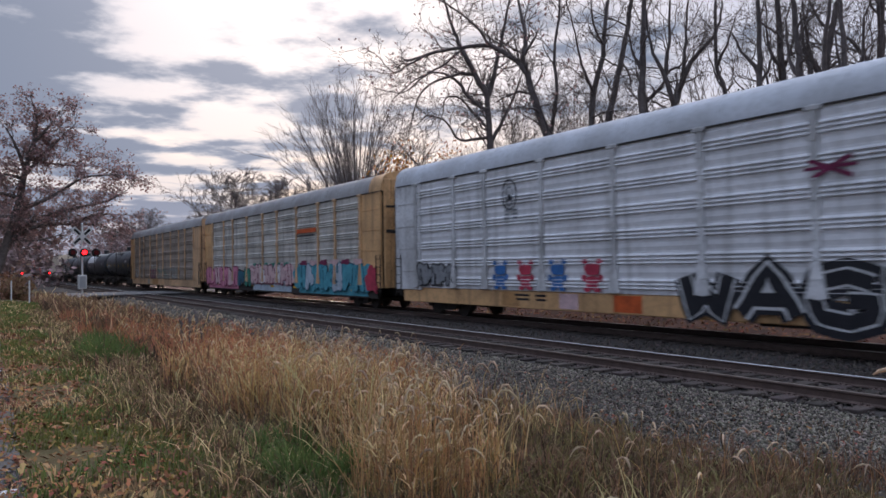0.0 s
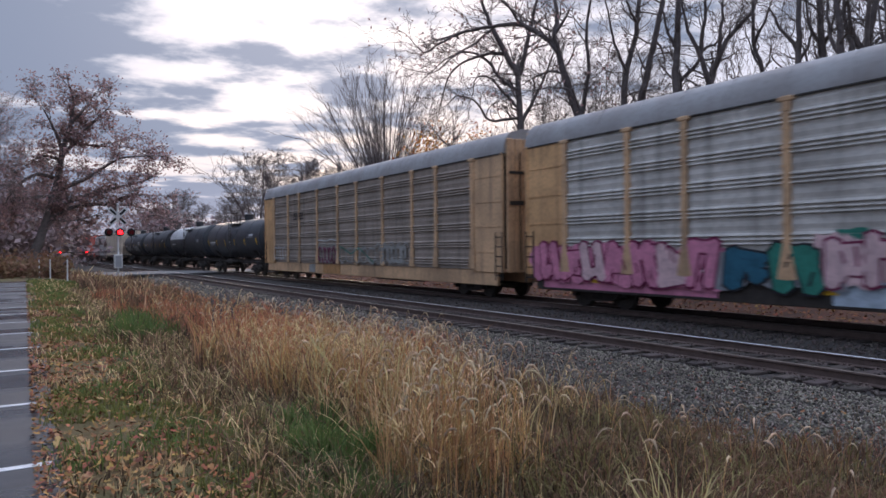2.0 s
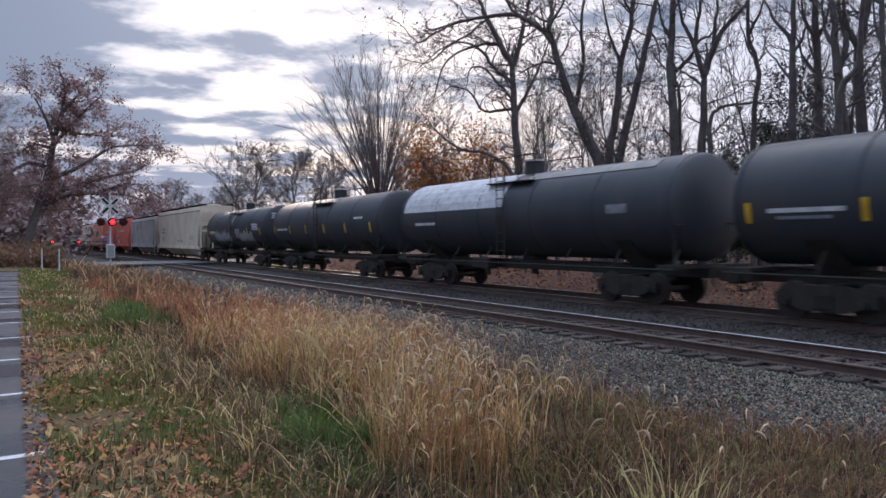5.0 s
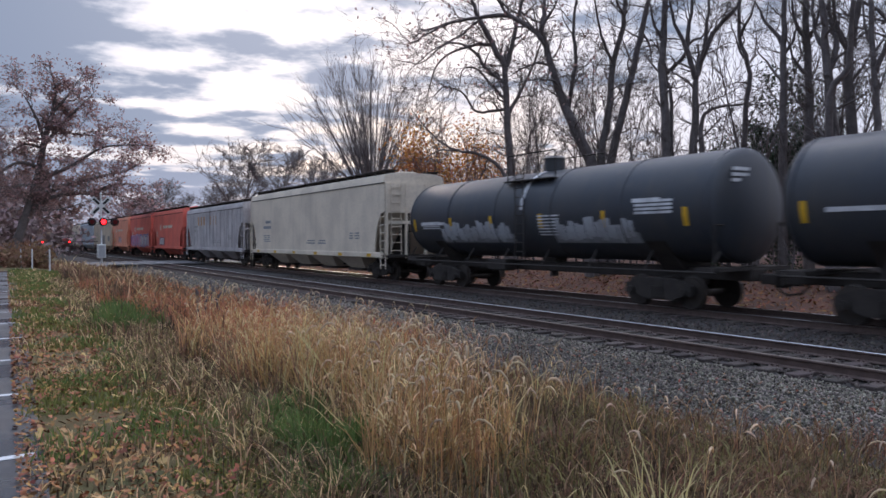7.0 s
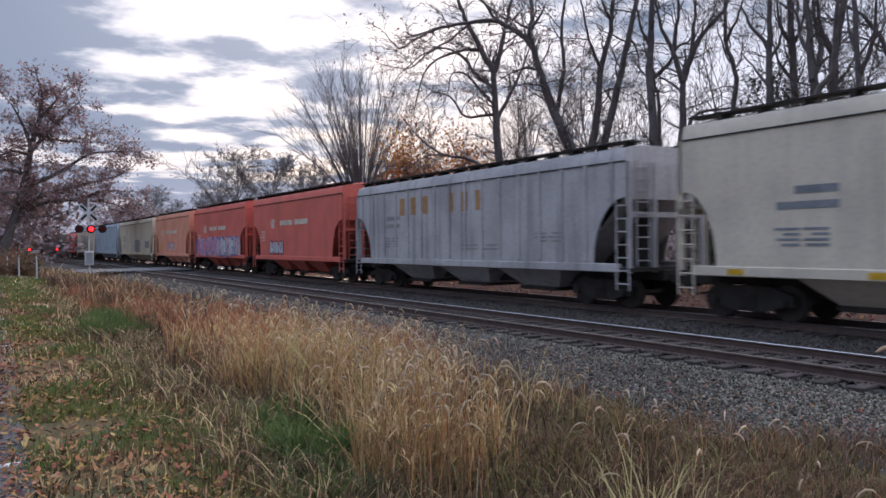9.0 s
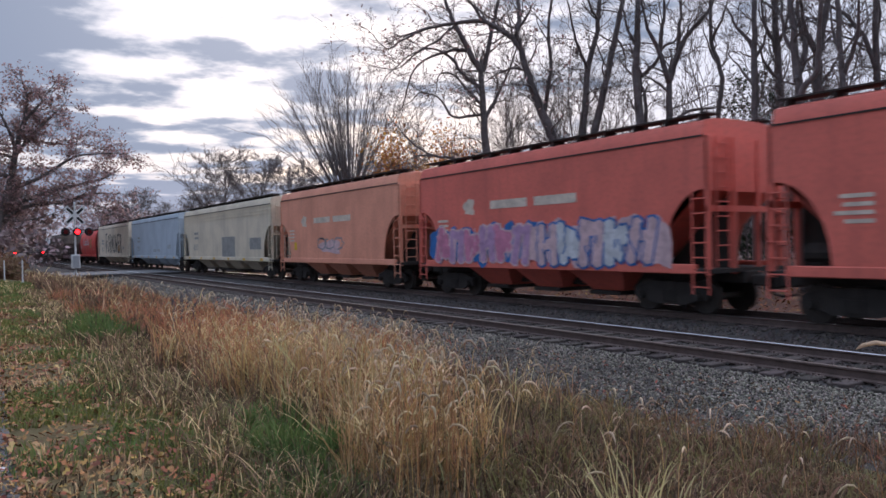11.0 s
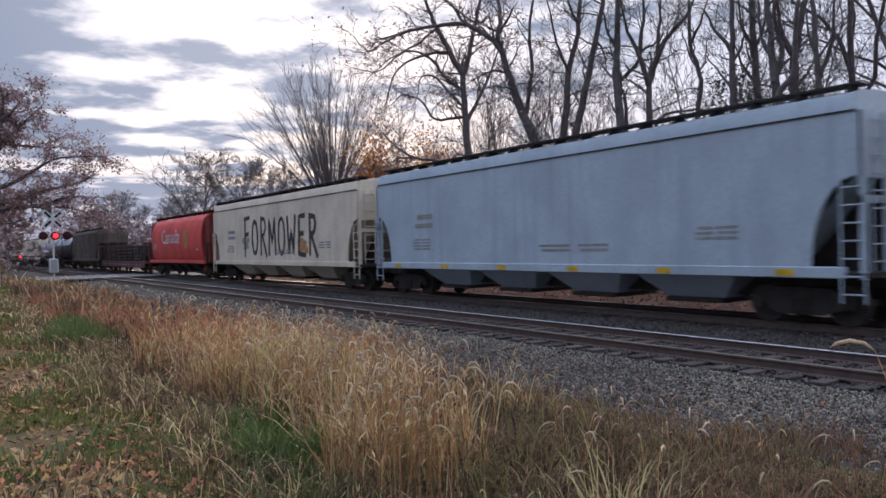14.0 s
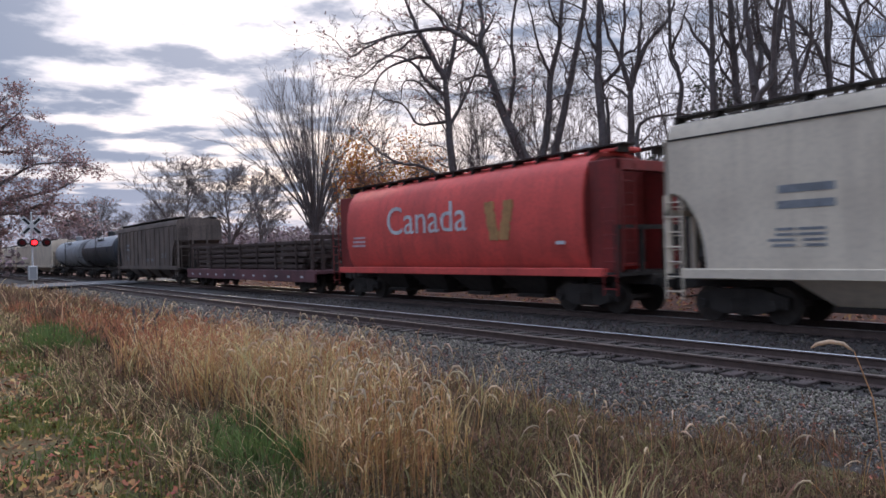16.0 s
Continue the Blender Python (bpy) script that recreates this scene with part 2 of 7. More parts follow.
M_BED = material("ballast_bed", (0.060, 0.050, 0.044), 0.95, scale=6, dark=(0.05, 0.047, 0.045), amount=0.8, fine=55, bump=1.0)
M_SOIL = material("leafy_soil", (0.085, 0.09, 0.035), 0.95, scale=0.9, dark=(0.13, 0.062, 0.026), amount=0.8, fine=30, bump=0.8)
M_LITTER = material("leaf_litter", (0.15, 0.072, 0.048), 0.95, scale=1.2, dark=(0.07, 0.04, 0.03), amount=0.8, fine=20, bump=1.0)
M_ASPHALT = material("asphalt", (0.030, 0.032, 0.037), 0.62, scale=0.5, dark=(0.018, 0.019, 0.022), amount=0.6, fine=120, bump=0.12, spec=0.5)
wet(M_ASPHALT, 0.12, 0.55, 0.45)
M_LINE = material("road_line_paint", (0.62, 0.62, 0.62), 0.7, scale=3, dark=(0.3, 0.3, 0.3), amount=0.5)
M_GOLD = material("dry_grass", (0.61, 0.37, 0.165), 0.8, scale=0.7, dark=(0.33, 0.19, 0.09), amount=0.6, island=0.35, bump=0, fine=5)
M_RUSTGRASS = material("rust_red_grass", (0.50, 0.21, 0.11), 0.85, scale=0.7, dark=(0.32, 0.12, 0.06), amount=0.6, island=0.35, bump=0, fine=5)
M_WEED = material("brown_weed", (0.26, 0.145, 0.09), 0.85, scale=0.7, dark=(0.135, 0.10, 0.055), amount=0.6, island=0.35, bump=0, fine=5)
M_GREEN = material("green_grass", (0.165, 0.18, 0.05), 0.8, scale=0.6, dark=(0.15, 0.145, 0.05), amount=0.6, island=0.35, bump=0, fine=5)
M_STRAW = material("bleached_straw", (0.76, 0.55, 0.30), 0.8, scale=0.9, dark=(0.42, 0.27, 0.14), amount=0.6, island=0.4, bump=0, fine=5)
# dead weed colour, dark enough to stand in for shade between stalks
M_WEED_SHADE = material("dead_weed_and_gap_shade", (0.125, 0.078, 0.045), 0.9, scale=0.9, dark=(0.06, 0.042, 0.026), amount=0.6, island=0.5, bump=0, fine=5)
M_OLIVE = material("olive_weed", (0.24, 0.205, 0.085), 0.85, scale=0.8, dark=(0.12, 0.085, 0.045), amount=0.6, island=0.4, bump=0, fine=5)
M_FRESH = material("fresh_green_weed", (0.13, 0.19, 0.055), 0.75, scale=0.8, dark=(0.06, 0.10, 0.03), amount=0.5, island=0.35, bump=0, fine=5)
M_LEAF_TAN = material("tan_fallen_leaf", (0.34, 0.19, 0.085), 0.8, scale=2, dark=(0.34, 0.20, 0.09), island=0.45, bump=0, fine=5)
M_LEAF_RED = material("red_brown_fallen_leaf", (0.26, 0.095, 0.045), 0.8, scale=2, dark=(0.20, 0.07, 0.035), island=0.45, bump=0, fine=5)
M_PALE = material("pale_blade", (0.62, 0.53, 0.27), 0.8, scale=1, dark=(0.4, 0.34, 0.14), island=0.25, bump=0)
M_PLUME = material("seed_plume", (0.72, 0.56, 0.38), 0.9, scale=3, dark=(0.3, 0.2, 0.14), island=0.3, bump=0)
M_LEAF = material("fallen_leaf", (0.31, 0.14, 0.048), 0.8, scale=2, dark=(0.23, 0.11, 0.04), island=0.55, bump=0, fine=5)
M_BARK = material("dark_bark", (0.165, 0.138, 0.13), 0.95, scale=3, dark=(0.07, 0.06, 0.056), amount=0.6, fine=25, bump=0.6)
# bark greyed and lightened, so distance haze is in the colour
M_BARK_HAZED = material("hazed_bark", (0.19, 0.165, 0.16), 0.95, scale=3, dark=(0.12, 0.10, 0.097), amount=0.5, bump=0)
M_TLEAF = material("russet_tree_leaf", (0.40, 0.255, 0.235), 0.8, scale=0.4, dark=(0.24, 0.16, 0.155), island=0.4, bump=0, fine=5)
M_OLEAF = material("orange_tree_leaf", (0.58, 0.23, 0.06), 0.8, scale=0.4, dark=(0.17, 0.07, 0.03), island=0.4, bump=0, fine=5)
M_EVER = material("evergreen_leaf", (0.035, 0.06, 0.028), 0.7, scale=0.6, dark=(0.015, 0.025, 0.014), island=0.5, bump=0, fine=5)
# twig colour lifted to carry the haze over distant woods
M_HAZED_WOOD = material("hazed_brush", (0.34, 0.245, 0.235), 0.95, scale=0.3, dark=(0.18, 0.135, 0.132), island=0.4, bump=0, fine=3)
for m_ in (M_TLEAF, M_OLEAF, M_GOLD, M_STRAW, M_RUSTGRASS, M_GREEN, M_FRESH, M_OLIVE, M_PLUME, M_WEED, M_PALE):
    thin_leaf(m_, 0.4)
M_POST = material("white_post_paint", (0.60, 0.60, 0.58), 0.6, scale=3, amount=0.3)
M_STEEL = material("signal_steel", (0.42, 0.43, 0.44), 0.45, 0.6, scale=3, amount=0.3)
M_HOOD = material("black_hood", (0.015, 0.015, 0.016), 0.6, scale=3)
M_REDLAMP = material("red_lamp", (0.5, 0.01, 0.01), emit=(1.0, 0.012, 0.016, 5.0))
M_REDOFF = material("unlit_red_lens", (0.10, 0.006, 0.006), 0.2, scale=3, bump=0)
M_HEADLIGHT = material("headlight", (0.9, 0.9, 0.85), emit=(1.0, 0.96, 0.85, 9.0))
M_CARPAINT = material("silver_car_paint", (0.40, 0.41, 0.43), 0.3, 0.3, scale=2, amount=0.15, coat=0.5, bump=0)
M_GLASS = material("dark_car_glass", (0.02, 0.022, 0.025), 0.08, scale=2, amount=0.1, spec=0.6, bump=0)
M_TYRE = material("tyre_rubber", (0.02, 0.02, 0.02), 0.85, scale=5)


# ---------------------------------------------------------------- mesh helpers
class MB:
    """Collects vertices and faces of one mesh."""

    def __init__(self):
        self.v, self.f, self.mi = [], [], []

    def add(self, vs, fs, mi=0):
        n = len(self.v)
        self.v += [tuple(p) for p in vs]
        self.f += [tuple(n + i for i in f) for f in fs]
        self.mi += [mi] * len(fs)
        return self

    def box(self, x0, x1, y0, y1, z0, z1, bev=0.0, mi=0):
        if bev <= 0:
            vs = [(x, y, z) for z in (z0, z1) for y in (y0, y1) for x in (x0, x1)]
            return self.add(vs, [(0, 2, 3, 1), (4, 5, 7, 6), (0, 1, 5, 4), (2, 6, 7, 3), (0, 4, 6, 2), (1, 3, 7, 5)], mi)
        b = min(bev, (x1 - x0) / 2.2, (y1 - y0) / 2.2, (z1 - z0) / 2.2)
        vs, idx = [], {}
        for sx in (0, 1):
            for sy in (0, 1):
                for sz in (0, 1):
                    c = ((x0, x1)[sx], (y0, y1)[sy], (z0, z1)[sz])
                    s = (1 - 2 * sx, 1 - 2 * sy, 1 - 2 * sz)
                    for a in range(3):
                        p = [c[k] + (0 if k == a else s[k] * b) for k in range(3)]
                        idx[sx, sy, sz, a] = len(vs)
                        vs.append(p)
        fs = []
        for a in range(3):
            o = [k for k in range(3) if k != a]
            for side in (0, 1):
                q = []
                for u, w in ((0, 0), (1, 0), (1, 1), (0, 1)):
                    key = [0, 0, 0]
                    key[a], key[o[0]], key[o[1]] = side, u, w
                    q.append(idx[(*key, a)])
                flip = (side == 1) != (a == 1)
                fs.append(tuple(q) if flip else tuple(reversed(q)))
            for u in (0, 1):
                for w in (0, 1):
                    def k3(av, kind):
                        key = [0, 0, 0]
                        key[a], key[o[0]], key[o[1]] = av, u, w
                        return idx[(*key, kind)]
                    fs.append((k3(0, o[0]), k3(1, o[0]), k3(1, o[1]), k3(0, o[1])))
        for sx in (0, 1):
            for sy in (0, 1):
                for sz in (0, 1):
                    fs.append(tuple(idx[sx, sy, sz, a] for a in range(3)))
        return self.add(vs, fs, mi)

    def tube(self, pts, rads, n=6, cap=True, mi=0):
        pts = [Vector(p) for p in pts]
        if isinstance(rads, (int, float)):
            rads = [rads] * len(pts)
        base, vs, fs = None, [], []
        for i, p in enumerate(pts):
            d = (pts[min(i + 1, len(pts) - 1)] - pts[max(i - 1, 0)])
            d = d.normalized() if d.length > 1e-9 else Vector((0, 0, 1))
            if base is None or abs(base.dot(d)) > 0.95:
                base = Vector((1, 0, 0)) if abs(d.x) < 0.8 else Vector((0, 1, 0))
            u = (base - d * base.dot(d)).normalized()
            base = u
            w = d.cross(u)
            for k in range(n):
                a = 2 * math.pi * k / n
                vs.append(p + (u * math.cos(a) + w * math.sin(a)) * rads[i])
        for i in range(len(pts) - 1):
            for k in range(n):
                fs.append((i * n + k, i * n + (k + 1) % n, (i + 1) * n + (k + 1) % n, (i + 1) * n + k))
        if cap:
            fs.append(tuple(reversed(range(n))))
            fs.append(tuple(range((len(pts) - 1) * n, len(pts) * n)))
        return self.add(vs, fs, mi)

    def sweep(self, prof, ys, closed=True, caps=True, mi=0):
        """A profile of (x, z) pairs drawn along y; ys are stations, each y or (y, scale, cx, cz)."""
        vs, fs, n = [], [], len(prof)
        for s in ys:
            y, k, cx, cz = s if isinstance(s, tuple) else (s, 1, 0, 0)
            vs += [(cx + (px - cx) * k, y, cz + (pz - cz) * k) for px, pz in prof]
        m = n if closed else n - 1
        for i in range(len(ys) - 1):
            for k in range(m):
                fs.append((i * n + k, (i + 1) * n + k, (i + 1) * n + (k + 1) % n, i * n + (k + 1) % n))
        if caps and closed:
            fs.append(tuple(range(n)))
            fs.append(tuple(reversed(range((len(ys) - 1) * n, len(ys) * n))))
        return self.add(vs, fs, mi)

    def mesh(self, name, mats, smooth=False):
        me = bpy.data.meshes.new(name)
        me.from_pydata(self.v, [], self.f)
        for m in (mats if isinstance(mats, (list, tuple)) else [mats]):
            me.materials.append(m)
        me.polygons.foreach_set("material_index", self.mi)
        if smooth:
            me.shade_smooth() if smooth is True else me.shade_smooth()
            if smooth is not True:
                me.set_sharp_from_angle(angle=radians(smooth))
        me.update()
        return me


def part(name, bm, mat, parent, label="", smooth=False, at=None):
    me = bm.mesh(name, mat, smooth) if isinstance(bm, MB) else bm
    ob = new(name, me)
    ob.parent = parent
    if at is not None:
        ob.matrix_basis = at
    if label:
        ob["label"] = label
    return ob


def empty(name, m=None):
    ob = new(name)
    ob.empty_display_size = 0.3
    if m is not None:
        ob.matrix_basis = m
    return ob


# ---------------------------------------------------------------- ground
def smooth01(a, b, x):
    t = min(1, max(0, (x - a) / (b - a)))
    return t * t * (3 - 2 * t)


def lot_edge(y):
    return 0.33 + (min(y, 46) - 5) * 0.0245


PROFILE = [(-400, 0.4), (-6, 0.26), (0.2, 0.24), (2.2, 0.17), (4.0, -0.02), (6.0, -0.32), (7.4, -0.47), (8.2, -0.44), (9.5, -0.25), (10.15, -0.195),
           (18.4, -0.195), (19.6, -0.45), (20.8, -0.55), (22.5, -0.30), (26, 0.1), (60, 0.3), (400, 1.0), (4000, 1.0)]


def ground_z(x, y):
    z = PROFILE[-1][1]
    if x <= PROFILE[0][0]:
        z = PROFILE[0][1]
    else:
        for (x0, z0), (x1, z1) in zip(PROFILE, PROFILE[1:]):
            if x <= x1:
                z = z0 + (z1 - z0) * (x - x0) / (x1 - x0)
                break
    k = smooth01(0.6, 2.0, x) * (1 - smooth01(7.5, 8.5, x)) + smooth01(20, 22, x) * (1 - smooth01(60, 80, x))
    return z + k * 0.07 * noise.noise((x * 0.6, y * 0.6, 0))


def build_ground():
    xs = [-4000, -400, -60, -20, -6, -2] + list(np.arange(-0.5, 9.6, 0.35)) + [9.8, 12, 14, 16, 18.2] + list(np.arange(18.6, 30, 0.7)) + [35, 45, 60, 90, 150, 400, 1000, 4000]
    ys = [-4000, -800, -200, -60, -20, -8] + list(np.arange(-4, 40, 0.6)) + list(np.arange(40, 90, 2.0)) + [95, 105, 120, 150, 200, 300, 500, 1000, 4000]
    mb = MB()
    vs = [(x, y, ground_z(x, y) - (0.03 if x < lot_edge(y) else 0)) for y in ys for x in xs]
    nx = len(xs)
    fs, mi = [], []
    for j in range(len(ys) - 1):
        for i in range(nx - 1):
            fs.append((j * nx + i, j * nx + i + 1, (j + 1) * nx + i + 1, (j + 1) * nx + i))
            xm = (xs[i] + xs[i + 1]) / 2
            mi.append(1 if 7.5 < xm < 19.8 else (2 if 19.8 <= xm < 60 else 0))
    mb.v, mb.f, mb.mi = vs, fs, mi
    g = new("ground", mb.mesh("ground", [M_SOIL, M_BED, M_LITTER], True))
    tagged(g, "leaf-strewn verge, stone trackbed and woodland floor", "ground", kind="structure")


def build_lot():
    mb = MB()
    ys = list(np.arange(-30, 47, 1.0))
    left, right = -40.0, None
    top, vs, fs = 0.262, [], []
    for y in ys:
        e = lot_edge(y) + 0.03 * noise.noise((0, y * 1.3, 5))
        vs += [(left, y, top), (e, y, top), (e + 0.015, y, top - 0.12)]
    for j in range(len(ys) - 1):
        for k in range(2):
            fs.append((j * 3 + k, j * 3 + k + 1, j * 3 + k + 4, j * 3 + k + 3))
    mb.add(vs, fs)
    lot = new("pavement", mb.mesh("pavement", M_ASPHALT))
    tagged(lot, "wet dark asphalt car park with white bay lines", "car park", kind="structure")
    y = 1.15
    while y < 45:
        b = MB().box(-5.2, lot_edge(y) - 0.06, y - 0.05, y + 0.05, top + 0.001, top + 0.005)
        part("bay_line", b, M_LINE, lot)
        y += 2.62


def build_tracks():
    prof = [(-0.07, -0.17), (0.07, -0.17), (0.07, -0.158), (0.012, -0.135), (0.012, -0.045), (0.037, -0.032), (0.037, -0.006), (0.03, 0.0),
            (-0.03, 0.0), (-0.037, -0.006), (-0.037, -0.032), (-0.012, -0.045), (-0.012, -0.135), (-0.07, -0.158)]
    tie = MB().box(-1.3, 1.3, -0.115, 0.115, -0.36, -0.165, 0.012).mesh("tie", M_TIE)
    plate = MB().box(-0.16, 0.16, -0.1, 0.1, -0.165, -0.155, 0.004)
    for k in (-0.12, 0.12):
        plate.box(k - 0.02, k + 0.02, -0.06, -0.03, -0.156, -0.13).box(k - 0.02, k + 0.02, 0.03, 0.06, -0.156, -0.13)
    plate = plate.mesh("tie_plate", M_RAIL)
    for x, name in ((NEAR_X, "near_track"), (TRAIN_X, "train_track")):
        tr = empty(name, pose(x, 0, 0))
        tagged(tr, "railway track, rusty rails on dark wooden ties in ballast", "railway track", kind="structure")
        for s in (-0.755, 0.755):
            m = MB().sweep([(px + s, pz) for px, pz in prof], [-700.0, -60.0, 0.0, 30.0, 100.0, 520.0])
            for i, f in enumerate(m.f):
                if len(f) == 4 and all(m.v[k][2] > -0.0065 for k in f):
                    m.mi[i] = 1
            part("rail", m, [M_RAIL, M_RAILDULL if x == NEAR_X and s < 0 else M_RAILTOP], tr)
        rng = random.Random(int(x * 10))
        n = 0
        y = 1.0
        while n < 140:
            part("tie", tie, None, tr, at=pose(rng.uniform(-0.05, 0.05), y, rng.uniform(-0.012, 0.012), rz=rng.uniform(-1.2, 1.2)))
            if x == NEAR_X and n < 60:
                for s in (-0.755, 0.755):
                    part("tie_plate", plate, None, tr, at=pose(s, y, 0))
            y += 0.54 + rng.uniform(-0.02, 0.02)
            n += 1
        rest = MB()
        for k in range(260):
            rest.box(-1.3, 1.3, y - 0.115, y + 0.115, -0.36, -0.165)
            y += 0.54
        for k in range(60):
            rest.box(-1.3, 1.3, -k * 0.54 - 0.115 + 0.4, -k * 0.54 + 0.115 + 0.4, -0.36, -0.165)
        tagged(part("tie_row", rest, M_TIE, tr), kind="stuff")


NEAR_X, TRAIN_X = 11.5, 16.5
build_ground()
build_lot()
build_tracks()


# ---------------------------------------------------------------- rolling stock; each car's front is y = 0, its rear y = length
def make_truck():
    """Side frame, bolster and springs of one truck as one mesh, and the wheelset as another."""
    f = MB()
    for s in (-1, 1):
        x0, x1 = sorted((s * 0.93, s * 1.08))
        prof = [(-1.15, 0.36), (-1.15, 0.62), (-0.55, 0.80), (0.55, 0.80), (1.15, 0.62), (1.15, 0.36), (0.85, 0.34), (0.45, 0.22), (-0.45, 0.22), (-0.85, 0.34)]
        vs = [(x0, a, b) for a, b in prof] + [(x1, a, b) for a, b in prof]
        n = len(prof)
        f.add(vs, [tuple(range(n)), tuple(range(2 * n - 1, n - 1, -1))] + [(k, (k + 1) % n, n + (k + 1) % n, n + k) for k in range(n)])
        for y in (-0.89, 0.89):
            f.tube([(s * 0.95, y, 0.44), (s * 1.2, y, 0.44)], 0.11, 10)
        for y in (-0.16, 0.0, 0.16):
            f.tube([(s * 1.10, y, 0.30), (s * 1.10, y, 0.58)], 0.06, 8)
    f.box(-1.1, 1.1, -0.2, 0.2, 0.55, 0.82, 0.03)
    w = MB()
    for s in (-1, 1):
        pts = [(s * 0.68, 0.46), (s * 0.70, 0.46), (s * 0.715, 0.425), (s * 0.83, 0.42)]
        n = 24
        vs = []
        for px, r in pts:
            vs += [(px, r * math.cos(2 * math.pi * k / n), r * math.sin(2 * math.pi * k / n)) for k in range(n)]
        fs = [(i * n + k, i * n + (k + 1) % n, (i + 1) * n + (k + 1) % n, (i + 1) * n + k) for i in range(3) for k in range(n)]
        fs += [tuple(range(n)), tuple(range(3 * n, 4 * n))]
        w.add(vs, fs)
        for k in range(3):        # bolts of the bearing cap
            a = 2 * math.pi * k / 3
            w.tube([(s * 1.19, 0.06 * math.cos(a), 0.06 * math.sin(a)), (s * 1.22, 0.06 * math.cos(a), 0.06 * math.sin(a))], 0.02, 6)
    w.tube([(-1.19, 0, 0), (1.19, 0, 0)], 0.08, 10)
    return f.mesh("truck_frame", M_UNDER, 35), w.mesh("wheelset", M_WHEEL, 35)


TRUCK, WHEELSET = make_truck()


WHEELS = []


def running_gear(car, length, inset):
    for y in (inset, length - inset):
        t = part("truck", TRUCK, None, car, at=pose(0, y, 0))
        for k in (-0.89, 0.89):
            ws = part("wheelset", WHEELSET, None, t)
            ws.matrix_parent_inverse = pose(0, k, 0.42)
            WHEELS.append(ws)
    for y, s in ((0, -1), (length, 1)):
        c = MB().box(-0.14, 0.14, min(y, y + s * 0.62), max(y, y + s * 0.62), 0.72, 0.98, 0.03)
        c.box(-0.22, 0.22, min(y + s * 0.45, y + s * 0.7), max(y + s * 0.45, y + s * 0.7), 0.66, 1.02, 0.05)
        c.tube([(0.35, y, 0.8), (0.35, y + s * 0.3, 0.5), (0.2, y + s * 0.6, 0.45)], 0.03, 6)
        part("coupler", c, M_UNDER, car)


def ladder(car, x, y0, y1, z0, z1, n, mat, along_y=True):
    """A ladder in the plane x = const (along_y) or y = const."""
    m = MB()
    P = (lambda a, z: (x, a, z)) if along_y else (lambda a, z: (a, x, z))
    for a in (y0, y1):
        m.tube([P(a, z0), P(a, z1)], 0.022, 5)
    for k in range(n):
        z = z0 + (z1 - z0) * (k + 0.5) / n
        m.tube([P(y0, z), P(y1, z)], 0.018, 5)
    return part("ladder", m, mat, car)


def bars(car, name, mat, y0, y1, z0, z1, rows, seed=1, x=-1.6, words=2):
    """Rows of stencilled marks too small to read, as plain bars."""
    rng = random.Random(seed)
    m = MB()
    h = (z1 - z0) / (rows * 2 - 1)
    for r in range(rows):
        z = z1 - h * (2 * r + 1)
        a = y0
        for k in range(words):
            b = a + (y1 - y0) / words * rng.uniform(0.55, 0.92)
            m.box(x - 0.004, x + 0.002, a, b, z, z + h)
            a = y0 + (y1 - y0) * (k + 1) / words
    return tagged(part(name, m, mat, car), kind="stuff")


def text_part(car, words, size_y, size_z, y, z, mat, x=-1.6, name="lettering", label="", shear=0.0, bold=0.0, parent=None):
    """Letters lying on the side that faces -x, read from that side, first letter at the far end, y + size_y."""
    cu = bpy.data.curves.new("lettering", "FONT")
    cu.body, cu.extrude, cu.offset, cu.shear, cu.resolution_u = words, 0.004, bold, shear, 4
    ob = bpy.data.objects.new("lettering", cu)
    scene.collection.objects.link(ob)
    bpy.context.view_layer.update()
    me = bpy.data.meshes.new_from_object(ob.evaluated_get(bpy.context.evaluated_depsgraph_get()))
    bpy.data.objects.remove(ob)
    co = np.empty(len(me.vertices) * 3)
    me.vertices.foreach_get("co", co)
    co = co.reshape(-1, 3)
    lo, hi = co.min(0), co.max(0)
    out = np.empty_like(co)
    out[:, 1] = y + size_y - (co[:, 0] - lo[0]) / (hi[0] - lo[0]) * size_y
    out[:, 2] = z + (co[:, 1] - lo[1]) / (hi[1] - lo[1]) * size_z
    out[:, 0] = x - co[:, 2]
    me.vertices.foreach_set("co", out.ravel())
    me.materials.clear()
    me.materials.append(mat)
    me.update()
    return part(name, me, None, parent or car, label)


def blob(cy, cz, ry, rz, seed, x0, x1, n=22, wob=0.25):
    """A lumpy flat shape, thin along x."""
    rng = random.Random(seed)
    ph = [rng.uniform(0, 6.28) for _ in range(3)]
    pts = []
    for k in range(n):
        a = 2 * math.pi * k / n
        sq = 1 / max(abs(math.cos(a)), abs(math.sin(a))) ** 0.6
        r = sq * (1 + wob * 0.5 * math.sin(3 * a + ph[0]) + wob * 0.4 * math.sin(5 * a + ph[1]) + wob * 0.2 * math.sin(8 * a + ph[2]))
        pts.append((cy + ry * r * math.cos(a), cz + rz * r * math.sin(a)))
    m = MB()
    vs = [(x0, a, b) for a, b in pts] + [(x1, a, b) for a, b in pts]
    m.add(vs, [tuple(range(n))] + [(k, n + k, n + (k + 1) % n, (k + 1) % n) for k in range(n)])
    return m


